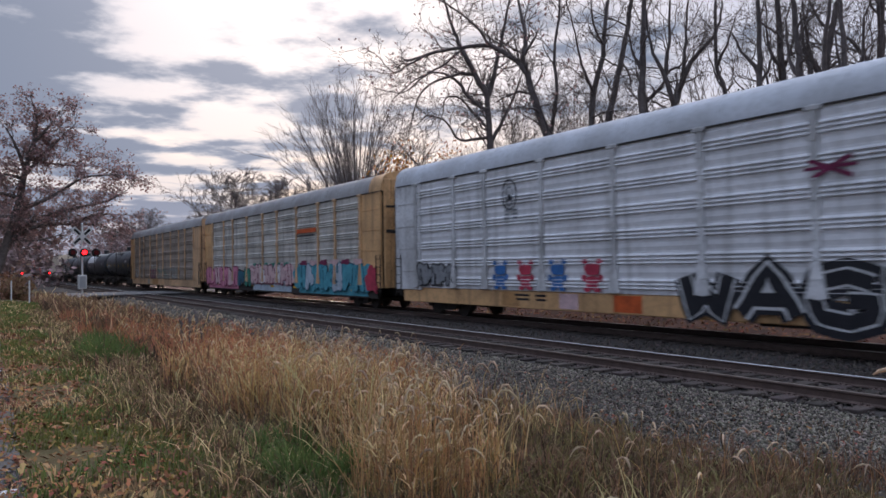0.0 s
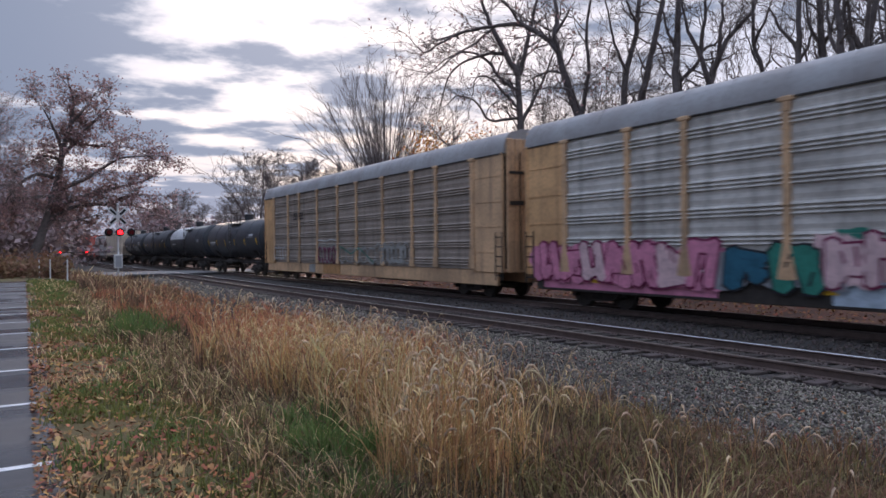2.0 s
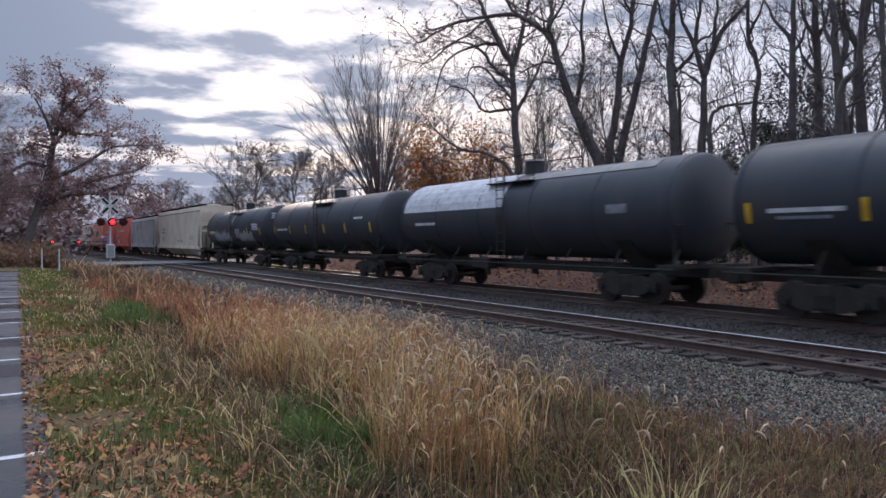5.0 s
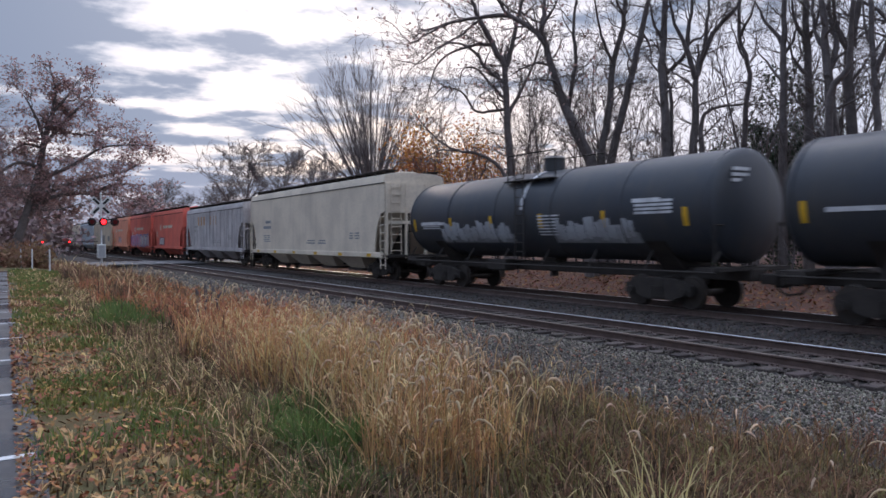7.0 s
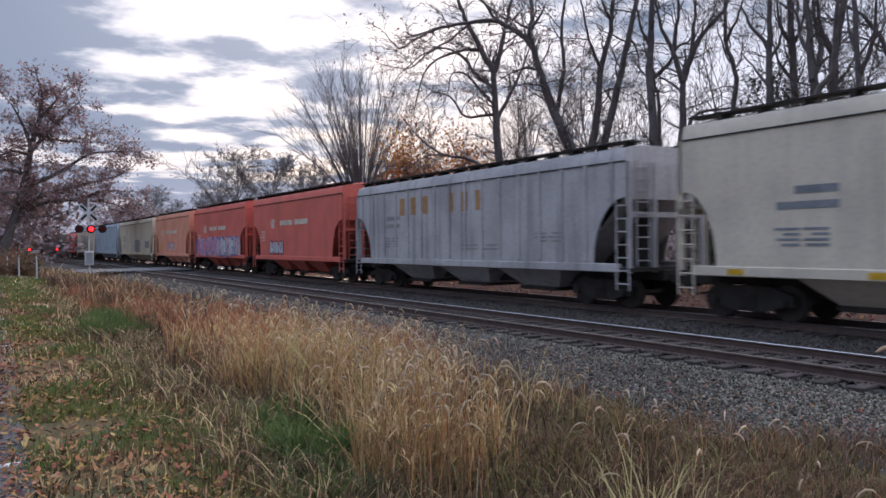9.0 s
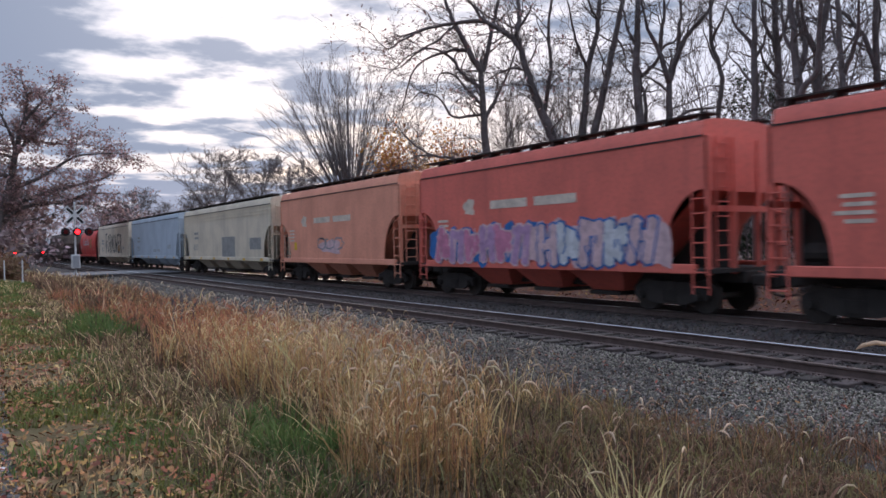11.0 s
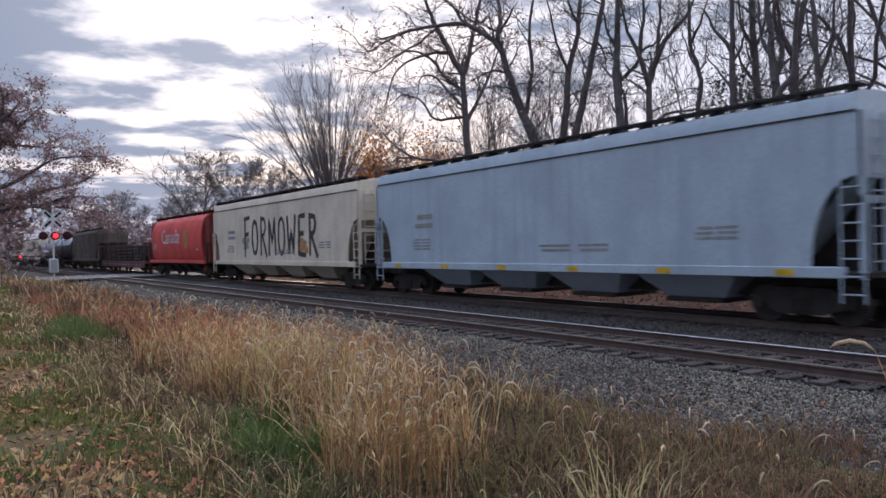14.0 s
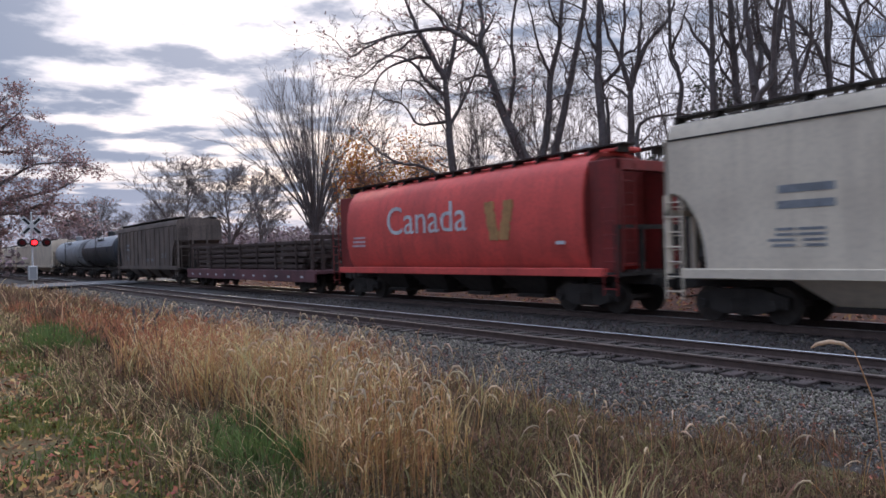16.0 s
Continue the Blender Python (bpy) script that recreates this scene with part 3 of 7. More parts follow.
def graffiti(car, y0, y1, z0, z1, n, back, fills, edge, seed, x=-1.6, label="", loose=0.22):
    """Bubble letters that cannot be read: a back cloud, outlines, fills and strokes, each a few millimetres proud of the last."""
    rng = random.Random(seed)
    w = (y1 - y0) / n
    g = MB()
    if back:
        for k in range(n + 1):
            b = blob(y0 + w * k, (z0 + z1) / 2 + rng.uniform(-0.1, 0.1), w * 0.52, (z1 - z0) * 0.45, seed * 31 + k, x - 0.006 - k * 0.0003, x + 0.02, wob=loose)
            g.add(b.v, b.f)
        part("graffiti_cloud", g, back, car, label)
    stroke = MB()
    h = z1 - z0
    for k in range(n):
        cy = y0 + w * (k + 0.5)
        lean = rng.uniform(-0.22, 0.22) * h
        low, high = z0 + h * rng.uniform(0.05, 0.14), z1 - h * rng.uniform(0.02, 0.16)
        pieces = []           # slanted limbs and bars of one letter shape: centre line and half width
        t = w * rng.uniform(0.15, 0.21)
        for sy in (-0.30, 0.30):
            pieces.append(((cy + sy * w - lean * 0.5, low), (cy + sy * w * rng.uniform(0.6, 1.2) + lean * 0.5, high), t))
        for j in range(rng.choice((1, 2, 2))):
            zz = low + (high - low) * rng.uniform(0.15, 0.9)
            pieces.append(((cy - 0.42 * w, zz), (cy + 0.42 * w, zz + rng.uniform(-0.2, 0.2) * h), h * rng.uniform(0.09, 0.14)))
        out, fil = MB(), MB()
        if k % 2:
            pieces = pieces[1:]
            b1 = blob(cy, (low + high) / 2, w * 0.42, (high - low) * 0.40, seed * 17 + k, x - 0.013 - 0.0004 * k, x + 0.02, n=13, wob=0.5)
            b2 = blob(cy, (low + high) / 2, w * 0.36, (high - low) * 0.35, seed * 17 + k, x - 0.022 - 0.0004 * k, x + 0.02, n=13, wob=0.5)
            out.add(b1.v, b1.f)
            fil.add(b2.v, b2.f)
        for j, ((ya, za), (yb, zb_), t) in enumerate(pieces):
            dv = Vector((yb - ya, zb_ - za)).normalized()
            nv = Vector((-dv.y, dv.x))
            for mesh_, grow, xx in ((out, 0.055, x - 0.014), (fil, 0.0, x - 0.023)):
                pts = []
                for end, sg in (((ya, za), -1), ((yb, zb_), 1)):
                    c = Vector(end) + dv * (sg * grow)
                    q = [c - nv * (t + grow) * sg, c + dv * sg * t * 0.5, c + nv * (t + grow) * sg]
                    pts += [(p.x, p.y) for p in q]
                xx -= 0.0006 * j + 0.0004 * k
                mesh_.add([(xx, a, b) for a, b in pts] + [(x + 0.02, a, b) for a, b in pts], [tuple(range(6))] + [(i, 6 + i, 6 + (i + 1) % 6, (i + 1) % 6) for i in range(6)])
        part("graffiti_outline", out, edge, car)
        part("graffiti_letter", fil, fills[k % len(fills)], car)
        for j in range(2):
            a = rng.uniform(-0.5, 0.5)
            p = Vector((x - 0.028, cy + rng.uniform(-0.35, 0.35) * w, (z0 + z1) / 2 + rng.uniform(-0.3, 0.3) * h))
            d = Vector((0, math.sin(a), math.cos(a))) * h * rng.uniform(0.08, 0.18)
            q = Vector((0, math.cos(a), -math.sin(a))) * rng.uniform(0.015, 0.035)
            stroke.add([p - d - q, p - d + q, p + d + q, p + d - q], [(0, 1, 2, 3)])
    tagged(part("graffiti_stroke", stroke, edge, car), kind="stuff")


def autorack(label, panel, roof, post, sill, door, bright_posts=range(10), rear=None, posts=None, roof_end=False):
    """Enclosed car carrier: ribbed side panels between posts, doors at the ends, curved roof."""
    L, W, zb, zt = 27.2, 1.52, 1.07, 5.20
    car = empty("autorack")
    tagged(car, label, "railway wagon", "wagons of the train")
    # deck and sill
    s = MB().box(-1.45, 1.45, 0.3, L - 0.3, 0.98, 1.10)
    s.box(-1.50, -1.38, 0.5, L - 0.5, 0.50, 1.06, 0.02).box(1.38, 1.50, 0.5, L - 0.5, 0.50, 1.06, 0.02)
    s.box(-0.35, 0.35, 0.2, L - 0.2, 0.60, 0.98)
    part("sill", s, sill, car)
    posts = posts or [2.0, 4.65, 6.65, 9.5, 12.4, 14.8, 17.7, 20.55, 22.55, 25.2]
    edges = [0.06] + posts + [L - 0.06]
    for side in (-1, 1):
        for k, y in enumerate(posts):
            if side > 0 and k % 2:
                continue
            p = MB().box(*sorted((side * (W - 0.02), side * (W + 0.085))), y - 0.095, y + 0.095, zb, zt, 0.015)
            p.add([(side * (W + 0.086), y - 0.096, 1.9), (side * (W + 0.086), y + 0.096, 1.9), (side * (W + 0.086), y + 0.24, 1.1), (side * (W + 0.086), y - 0.24, 1.1)],
                  [(0, 1, 2, 3)])
            p.box(*sorted((side * (W - 0.02), side * (W + 0.10))), y - 0.19, y + 0.19, zt - 0.12, zt - 0.02, 0.01)
            for z in np.arange(1.5, 4.9, 0.42):
                p.box(*sorted((side * (W + 0.08), side * (W + 0.10))), y - 0.105, y + 0.105, z, z + 0.05)
            part("post", p, post if k in bright_posts else M_POSTGREY, car)
        for k in range(1, len(edges) - 2):
            y0, y1 = edges[k] + 0.04, edges[k + 1] - 0.04
            prof = [(side * W, zb)]
            for g in range(6):            # groups of four sloping ribs between flat bands
                z = zb + 0.12 + g * 0.675
                for j in range(3):
                    prof += [(side * W, z), (side * (W + 0.064), z + 0.030), (side * (W + 0.060), z + 0.044), (side * (W + 0.004), z + 0.098)]
                    z += 0.102
                prof += [(side * W, z + 0.05), (side * (W + 0.015), z + 0.16), (side * W, z + 0.27)]
            prof.append((side * W, zt))
            m = MB().sweep(prof, [y0, y1], closed=False)
            part("side_panel", m, panel, car)
        for y0, y1, door_ in ((0.05, 1.95, door), (L - 1.95, L - 0.05, rear or door)):
            d = MB().box(*sorted((side * (W - 0.05), side * (W + 0.03))), y0, y1, zb - 0.1, zt, 0.02)
            for ya in (y0, y1 - 0.1):
                part("corner_post", MB().box(*sorted((side * W, side * (W + 0.07))), ya, ya + 0.1, zb - 0.1, zt, 0.01), door_, car)
            for z in (1.7, 2.6, 3.5, 4.4):
                part("batten", MB().box(*sorted((side * W, side * (W + 0.05))), y0 + 0.1, y1 - 0.1, z, z + 0.04), door_, car)
            part("corner_panel", d, door_, car)
    for y, s_ in ((0.0, -1), (L, 1)):
        leaf = MB().box(0, 0.35, min(y, y + s_ * 0.06) - 0.01, max(y, y + s_ * 0.06), zb - 0.1, zt + 0.5, 0.03).mesh("door_leaf", door)
        for k in range(8):
            part("door_leaf", leaf, None, car, at=pose(-1.45 + k * 0.3625, 0, 0))
        d = MB()
        for k in (-0.9, 0.9):
            d.tube([(k, y + s_ * 0.1, zb), (k, y + s_ * 0.1, zt)], 0.025, 6)
        d.box(-1.35, -0.7, min(y, y + s_ * 0.09), max(y, y + s_ * 0.09), 3.35, 3.5).box(-1.35, -0.7, min(y, y + s_ * 0.09), max(y, y + s_ * 0.09), 4.45, 4.55)
        part("door_bar", d, M_UNDER, car)
    half = [(-W - 0.04, zt - 0.03), (-W - 0.04, zt + 0.06), (-W + 0.01, zt + 0.30), (-W + 0.11, zt + 0.54), (-1.22, zt + 0.73), (-0.75, zt + 0.86)]
    r = half + [(0, zt + 0.90)] + [(-a, b) for a, b in reversed(half)]
    part("roof", MB().sweep(r, [0.0, 0.03, L - 0.03, L]), roof, car, smooth=40)
    if roof_end:
        part("roof_end", MB().sweep([(a * 1.006, b + 0.01) for a, b in r], [-0.02, 1.1]), door, car, smooth=40)
    seams = MB()
    for y in np.arange(1.2, L, 1.5):
        seams.sweep([(a * 1.004, b + 0.012) for a, b in r[1:-1]] + [(a * 0.99, b - 0.01) for a, b in reversed(r[1:-1])], [y, y + 0.05])
    part("roof_seam", seams, roof, car)
    part("eave", MB().box(-W - 0.06, -W + 0.03, 0.0, L, zt - 0.06, zt - 0.02).box(W - 0.03, W + 0.06, 0.0, L, zt - 0.06, zt - 0.02), M_UNDER, car)
    # near-black box stands in for the shade inside the car
    part("inner_wall", MB().box(-W + 0.08, W - 0.08, 0.1, L - 0.1, 1.1, zt), M_SHADE_BLACK, car)
    for y in (0.25, L - 0.25):
        ladder(car, -W - 0.08, y - 0.2, y + 0.2, 0.7, 2.4, 5, M_UNDER)
    u = MB().box(-0.5, 0.5, 8.0, 10.2, 0.35, 0.75, 0.04).tube([(-1.1, 9.0, 0.6), (-1.1, 11.0, 0.6)], 0.2, 10)
    u.box(-1.35, 1.35, 4.0, L - 4.0, 0.55, 0.72)
    part("brake_gear", u, M_UNDER, car)
    running_gear(car, L, 2.9)
    return car, L


def tank_car(label, L, shell, stripes=True, R=1.48, zc=2.70):
    """Tank wagon: domed shell on a sill, with manway, platform, rails, saddles and ladders."""
    car = empty("tank_car")
    tagged(car, label, "railway wagon", "wagons of the train")
    n = 48
    prof = [(R * math.sin(2 * math.pi * k / n), zc + R * math.cos(2 * math.pi * k / n)) for k in range(n)]
    d = 0.40
    st = [(0.10 + d * (1 - math.cos(math.pi / 2 * k / 9)), max(0.02, math.sin(math.pi / 2 * k / 9)), 0, zc) for k in range(10)]
    st += [(L - y, s, a, b) for y, s, a, b in reversed(st)]
    part("shell", MB().sweep(prof, st), shell, car, smooth=40)
    ring_prof = [(px * 1.012, zc + (pz - zc) * 1.012) for px, pz in prof]
    for y in [0.10 + d + 0.05, L - 0.15 - d - 0.05] + list(np.linspace(3.4, L - 3.4, 4)):
        part("weld_band", MB().sweep(ring_prof, [y, y + 0.06]), shell, car)
    s = MB().box(-0.32, 0.32, 0.1, L - 0.1, 0.78, 1.1, 0.02)
    for a in (0.15, L - 0.9):
        part("end_platform", MB().box(-1.45, 1.45, a, a + 0.75, 1.05, 1.14), M_UNDER, car)
    for y in (2.4, L - 2.4):
        vs = []
        for sx in (-1, 1):
            vs += [(sx * 1.25, y - 0.3, 1.8), (sx * 1.25, y + 0.3, 1.8), (sx * 0.4, y - 0.4, 0.95), (sx * 0.4, y + 0.4, 0.95)]
        part("saddle", MB().add(vs, [(0, 1, 5, 4), (0, 2, 3, 1), (4, 5, 7, 6), (0, 4, 6, 2), (1, 3, 7, 5), (2, 6, 7, 3)]), M_UNDER, car)
    part("sill", s, M_UNDER, car)
    r = MB()
    for sx in (-1, 1):
        r.tube([(sx * 1.5, 0.3, 1.02), (sx * 1.5, L - 0.3, 1.02)], 0.03, 6)
        for y in np.linspace(0.4, L - 0.4, 8):
            r.tube([(sx * 1.5, y, 1.02), (sx * 1.15, y, 1.55)], 0.025, 5)
    for y in (0.3, L - 0.3):
        r.tube([(-1.5, y, 1.1), (-1.5, y, 2.2), (1.5, y, 2.2), (1.5, y, 1.1)], 0.022, 5)
    part("handrail", r, M_UNDER, car)
    c = L / 2
    m = MB().tube([(0, c, zc + R - 0.08), (0, c, zc + R + 0.42)], 0.36, 16).tube([(0, c, zc + R + 0.42), (0, c, zc + R + 0.5)], [0.42, 0.3], 16)
    m.tube([(0.3, c + 0.75, zc + R - 0.05), (0.3, c + 0.75, zc + R + 0.3)], 0.14, 10)
    part("manway", m, shell, car, smooth=35)
    for sx in (-1.05, 1.05):
        p = MB()
        for y in (c - 1.25, c - 0.4, c + 0.4, c + 1.25):
            p.tube([(sx, y, zc + 1.05), (sx, y, zc + R + 0.55)], 0.022, 5)
        p.tube([(sx, c - 1.25, zc + R + 0.55), (sx, c + 1.25, zc + R + 0.55)], 0.022, 5)
        p.box(sx - 0.2, sx + 0.2, c - 1.25, c + 1.25, zc + R - 0.36, zc + R - 0.33)
        part("platform", p, M_UNDER, car)
    ladder(car, -R - 0.06, c - 0.22, c + 0.22, 1.3, 4.0, 9, M_UNDER)
    o = MB().box(-0.3, 0.3, c - 0.35, c + 0.35, 1.0, 1.5, 0.05).tube([(0, c, 1.2), (0, c, 0.6)], 0.13, 10)
    part("brake_box", MB().box(-1.0, -0.5, c + 1.5, c + 2.6, 0.75, 1.15, 0.04), M_UNDER, car)
    part("bottom_valve", o, M_UNDER, car)

    def patch(name, y0, y1, a0, a1, mat, lift=0.008):
        """A painted patch on the curved side between two heights (degrees below the crown)."""
        q = MB()
        k = 6
        vs = []
        for i in range(k + 1):
            a = radians(a0 + (a1 - a0) * i / k)
            for y in (y0, y1):
                vs.append((-(R + lift) * math.sin(a), y, zc + (R + lift) * math.cos(a)))
        q.add(vs, [(2 * i, 2 * i + 1, 2 * i + 3, 2 * i + 2) for i in range(k)])
        return part(name, q, mat, car)

    running_gear(car, L, 2.45)
    if stripes:
        for y in (1.2, 4.1, 6.9, 9.6, 12.2, 14.9):
            patch("reflective_strip", y - 0.08, y + 0.08, 91, 110, G["yellow"])
    return car, L, patch


def hopper(label, L, skin, top_z=4.62, ribs=0, bays=4, cut=1.25, lines=0, sill_mat=None, barrel=False, roof=None):
    """Covered hopper: side sheets cut away over the trucks, sloped ends, ladders, hatch walkway, discharge bays."""
    W, zs, ze = 1.56, 1.22, top_z - 0.50
    car = empty("covered_hopper")
    tagged(car, label, "railway wagon", "wagons of the train")
    sill_mat = sill_mat or skin
    z1, z2 = (1.55, 2.75)
    if barrel:
        side = [(-1.30, 1.25), (-1.48, 1.6), (-1.58, 2.2), (-1.60, 2.8), (-1.56, 3.4), (-1.42, 3.95), (-1.18, 4.3), (-0.8, 4.5), (0, 4.56)]
        full = side + [(-a, b) for a, b in reversed(side[:-1])]
        st = [(1.35, 0.985, 0, 2.8), (1.42, 1.0, 0, 2.8), (L - 1.42, 1.0, 0, 2.8), (L - 1.35, 0.985, 0, 2.8)]
        part("body", MB().sweep(full, st), skin, car, smooth=40)
        for y0, s_ in ((1.34, -1), (L - 1.34, 1)):
            # extra sheet over the end carries its shade as darker red
            cap = MB().add([(a * 0.93, y0 + s_ * 0.004, 2.8 + (b - 2.8) * 0.93) for a, b in full], [tuple(range(len(full)))])
            part("end_sheet", cap, M_RED_SHADED, car)
            part("end_frame", MB().box(-1.3, -1.1, *sorted((y0, y0 + s_ * 1.0)), 1.1, 4.2, 0.02).box(1.1, 1.3, *sorted((y0, y0 + s_ * 1.0)), 1.1, 4.2, 0.02).box(-1.3, 1.3, *sorted((y0 + s_ * 0.7, y0 + s_ * 1.0)), 3.9, 4.2, 0.02), M_RED_SHADED, car)
    else:
        nseg = max(1, ribs)
        e = 0.30                                  # side sheets start this far behind the end sill
        for sgn in (-1, 1):
            b = MB()
            edge = [(e + cut * math.sin(radians(a)), zs + (z2 + 0.35 - zs) * math.cos(radians(a))) for a in range(0, 91, 10)]
            out = edge[::-1] + [(e, ze), (L - e, ze)] + [(L - y, z) for y, z in edge]
            vs = [(sgn * W, y, z) for y, z in out] + [(sgn * (W - 0.05), y, z) for y, z in out]
            n = len(out)
            b.add(vs, [tuple(range(n)), tuple(range(2 * n - 1, n - 1, -1))] + [(k, (k + 1) % n, n + (k + 1) % n, n + k) for k in range(n)])
            part("side_sheet", b, skin, car)
            if ribs:
                for k in range(ribs):
                    y = e + 0.5 + (L - 2 * e - 1.0) * k / (ribs - 1)
                    zlow = zs + 0.1 if e + cut < y < L - e - cut else z2 + 0.3
                    part("rib", MB().box(*sorted((sgn * W, sgn * (W + 0.05))), y - 0.06, y + 0.06, zlow, ze, 0.015), skin, car)
            for k in range(lines):
                z = ze - 0.12 - 0.2 * k
                part("side_rib", MB().box(*sorted((sgn * W, sgn * (W + 0.03))), e, L - e, z, z + 0.035), skin, car)
        rp = [(-W, ze), (-W + 0.015, ze + 0.16), (-W + 0.08, ze + 0.35), (-1.2, ze + 0.44), (-0.6, ze + 0.48), (0.6, ze + 0.48), (1.2, ze + 0.44), (W - 0.08, ze + 0.35), (W - 0.015, ze + 0.16), (W, ze)]
        part("roof", MB().sweep(rp, [e, L - e]), roof or skin, car, smooth=25)
        # dark strip stands in for the shaded crease between side and roof
        part("eave", MB().box(-W - 0.025, -W + 0.02, e, L - e, ze - 0.02, ze + 0.02).box(W - 0.02, W + 0.025, e, L - e, ze - 0.02, ze + 0.02), M_UNDER, car)
        # inner slope sheets
        for y0, s in ((e, 1), (L - e, -1)):
            q = MB().add([(-W + 0.06, y0, z2 + 0.45), (W - 0.06, y0, z2 + 0.45), (W - 0.06, y0 + s * (cut + 0.9), zs - 0.1), (-W + 0.06, y0 + s * (cut + 0.9), zs - 0.1),
                          (-W + 0.06, y0, ze), (W - 0.06, y0, ze)], [(0, 1, 2, 3), (4, 5, 1, 0)])
            q.add([(-W + 0.06, y0 + s * 0.04, z2 + 0.4), (W - 0.06, y0 + s * 0.04, z2 + 0.4), (W - 0.06, y0 + s * (cut + 0.9), zs - 0.02), (-W + 0.06, y0 + s * (cut + 0.9), zs - 0.02)], [(0, 1, 2, 3)])
            part("slope_sheet", q, skin, car)
            # dark plate added to close the view and darken the end recess like shade
            part("shear_plate", MB().box(-0.34, -0.30, *sorted((y0 - s * 0.05, y0 + s * (cut + 0.9))), zs - 0.1, z2 + 0.4), M_UNDER, car)
    # sill, end platforms, corner posts
    s = MB().box(-W - 0.03, -W + 0.09, 0.55, L - 0.55, zs - 0.18, zs + 0.06, 0.02).box(W - 0.09, W + 0.03, 0.55, L - 0.55, zs - 0.18, zs + 0.06, 0.02)
    part("side_sill", s, sill_mat, car)
    u = MB().box(-0.3, 0.3, 0.05, L - 0.05, 0.78, 1.08, 0.02).box(-W, W, 0.1, 1.6, zs - 0.16, zs - 0.06).box(-W, W, L - 1.6, L - 0.1, zs - 0.16, zs - 0.06)
    part("end_platform", u, M_UNDER, car)
    for y in (0.22, L - 0.22):
        f = MB()
        for x in (-W + 0.06, -0.5, 0.5, W - 0.06):
            f.box(x - 0.06, x + 0.06, y - 0.06, y + 0.06, zs - 0.2, ze if not barrel else 2.4, 0.01)
        f.box(-W, W, y - 0.05, y + 0.05, z2 - 0.2 if not barrel else 2.3, z2 - 0.05 if not barrel else 2.42)
        part("end_post", f, skin if not barrel else M_UNDER, car)
        if not barrel:
            inner = e if y < 1 else L - e
            part("end_sheet", MB().box(-W + 0.02, W - 0.02, *sorted((y, inner)), ze - 0.06, ze).box(-W, W, *sorted((y - 0.02 if y < 1 else y + 0.02, y + 0.03 if y < 1 else y - 0.03)), z2 + 0.3, ze), skin, car)
            for x in (-W + 0.005, W - 0.04):
                part("end_web", MB().box(x, x + 0.035, *sorted((y, inner)), z2 + 0.28, ze), skin, car)
    for a, b in ((0.16, 0.62), (L - 0.62, L - 0.16)):
        ladder(car, -W - 0.03, a, b, 0.55, z2 + 0.3, 7, M_RED_SHADED if barrel else skin)
    for y in (0.14, L - 0.14):
        ladder(car, y, -1.3, -0.8, 1.2, ze, 9, M_RED_SHADED if barrel else skin, along_y=False)
    part("brake_wheel", MB().tube([(0.7, 0.08, 2.1), (0.7, 0.02, 2.1)], 0.28, 16), M_UNDER, car)
    part("air_reservoir", MB().tube([(-0.7, L - 1.5, 1.55), (-0.7, L - 0.6, 1.55)], 0.22, 10), M_UNDER, car)
    part("brake_cylinder", MB().tube([(0.3, L - 1.4, 1.5), (0.3, L - 0.5, 1.5)], 0.18, 10), M_UNDER, car)
    # walkway and hatches on the roof
    zt = top_z
    w = MB()
    for sx in ((-0.75, 0.75) if barrel else (-1.12, 1.12)):
        w.box(sx - 0.24, sx + 0.24, 0.3, L - 0.3, zt + 0.05, zt + 0.09)
        for y in np.arange(0.5, L - 0.3, 1.05):
            w.box(sx - 0.22, sx + 0.22, y, y + 0.09, zt - 0.14, zt + 0.06)
    part("roof_walkway", w, M_UNDER, car)
    hatch = MB().box(-0.4, 0.4, -0.75, 0.75, zt - 0.04, zt + 0.09, 0.03).mesh("hatch_cover", skin)
    for y in np.linspace(1.6, L - 1.6, 8):
        part("hatch_cover", hatch, None, car, at=pose(0, y, 0))
    # dark box added behind the bays so their gaps look shaded
    part("centre_web", MB().box(-0.45, 0.45, 2.4, L - 2.4, 0.55, zs, 0.02), M_UNDER, car)
    # discharge bays
    y0, y1 = 2.9, L - 2.9
    w_ = (y1 - y0) / bays
    for k in range(bays):
        a, b = y0 + w_ * k + 0.06, y0 + w_ * (k + 1) - 0.06
        c = (a + b) / 2
        q = MB()
        top = [(-W + 0.05, a), (W - 0.05, a), (W - 0.05, b), (-W + 0.05, b)]
        hw = 0.24 * w_
        low = [(-0.78, c - hw), (0.78, c - hw), (0.78, c + hw), (-0.78, c + hw)]
        q.add([(x, y, zs - 0.02) for x, y in top] + [(x, y, 0.46) for x, y in low], [(0, 1, 5, 4), (1, 2, 6, 5), (2, 3, 7, 6), (3, 0, 4, 7), (4, 5, 6, 7)])
        bay = part("discharge_bay", q, M_UNDER if barrel else skin, car)
        part("gate", MB().box(-0.95, 0.95, c - hw, c + hw, 0.34, 0.46, 0.02), M_UNDER, bay)
        if k:
            # near-black sheet paints the shade between two bays
            part("bay_web", MB().add([(-W + 0.02, a - 0.06, zs), (W - 0.02, a - 0.06, zs), (0.5, a - 0.06, 0.7), (-0.5, a - 0.06, 0.7)], [(0, 1, 2, 3)]), M_SHADE_BLACK, car)
    running_gear(car, L, 1.75)
    return car, L


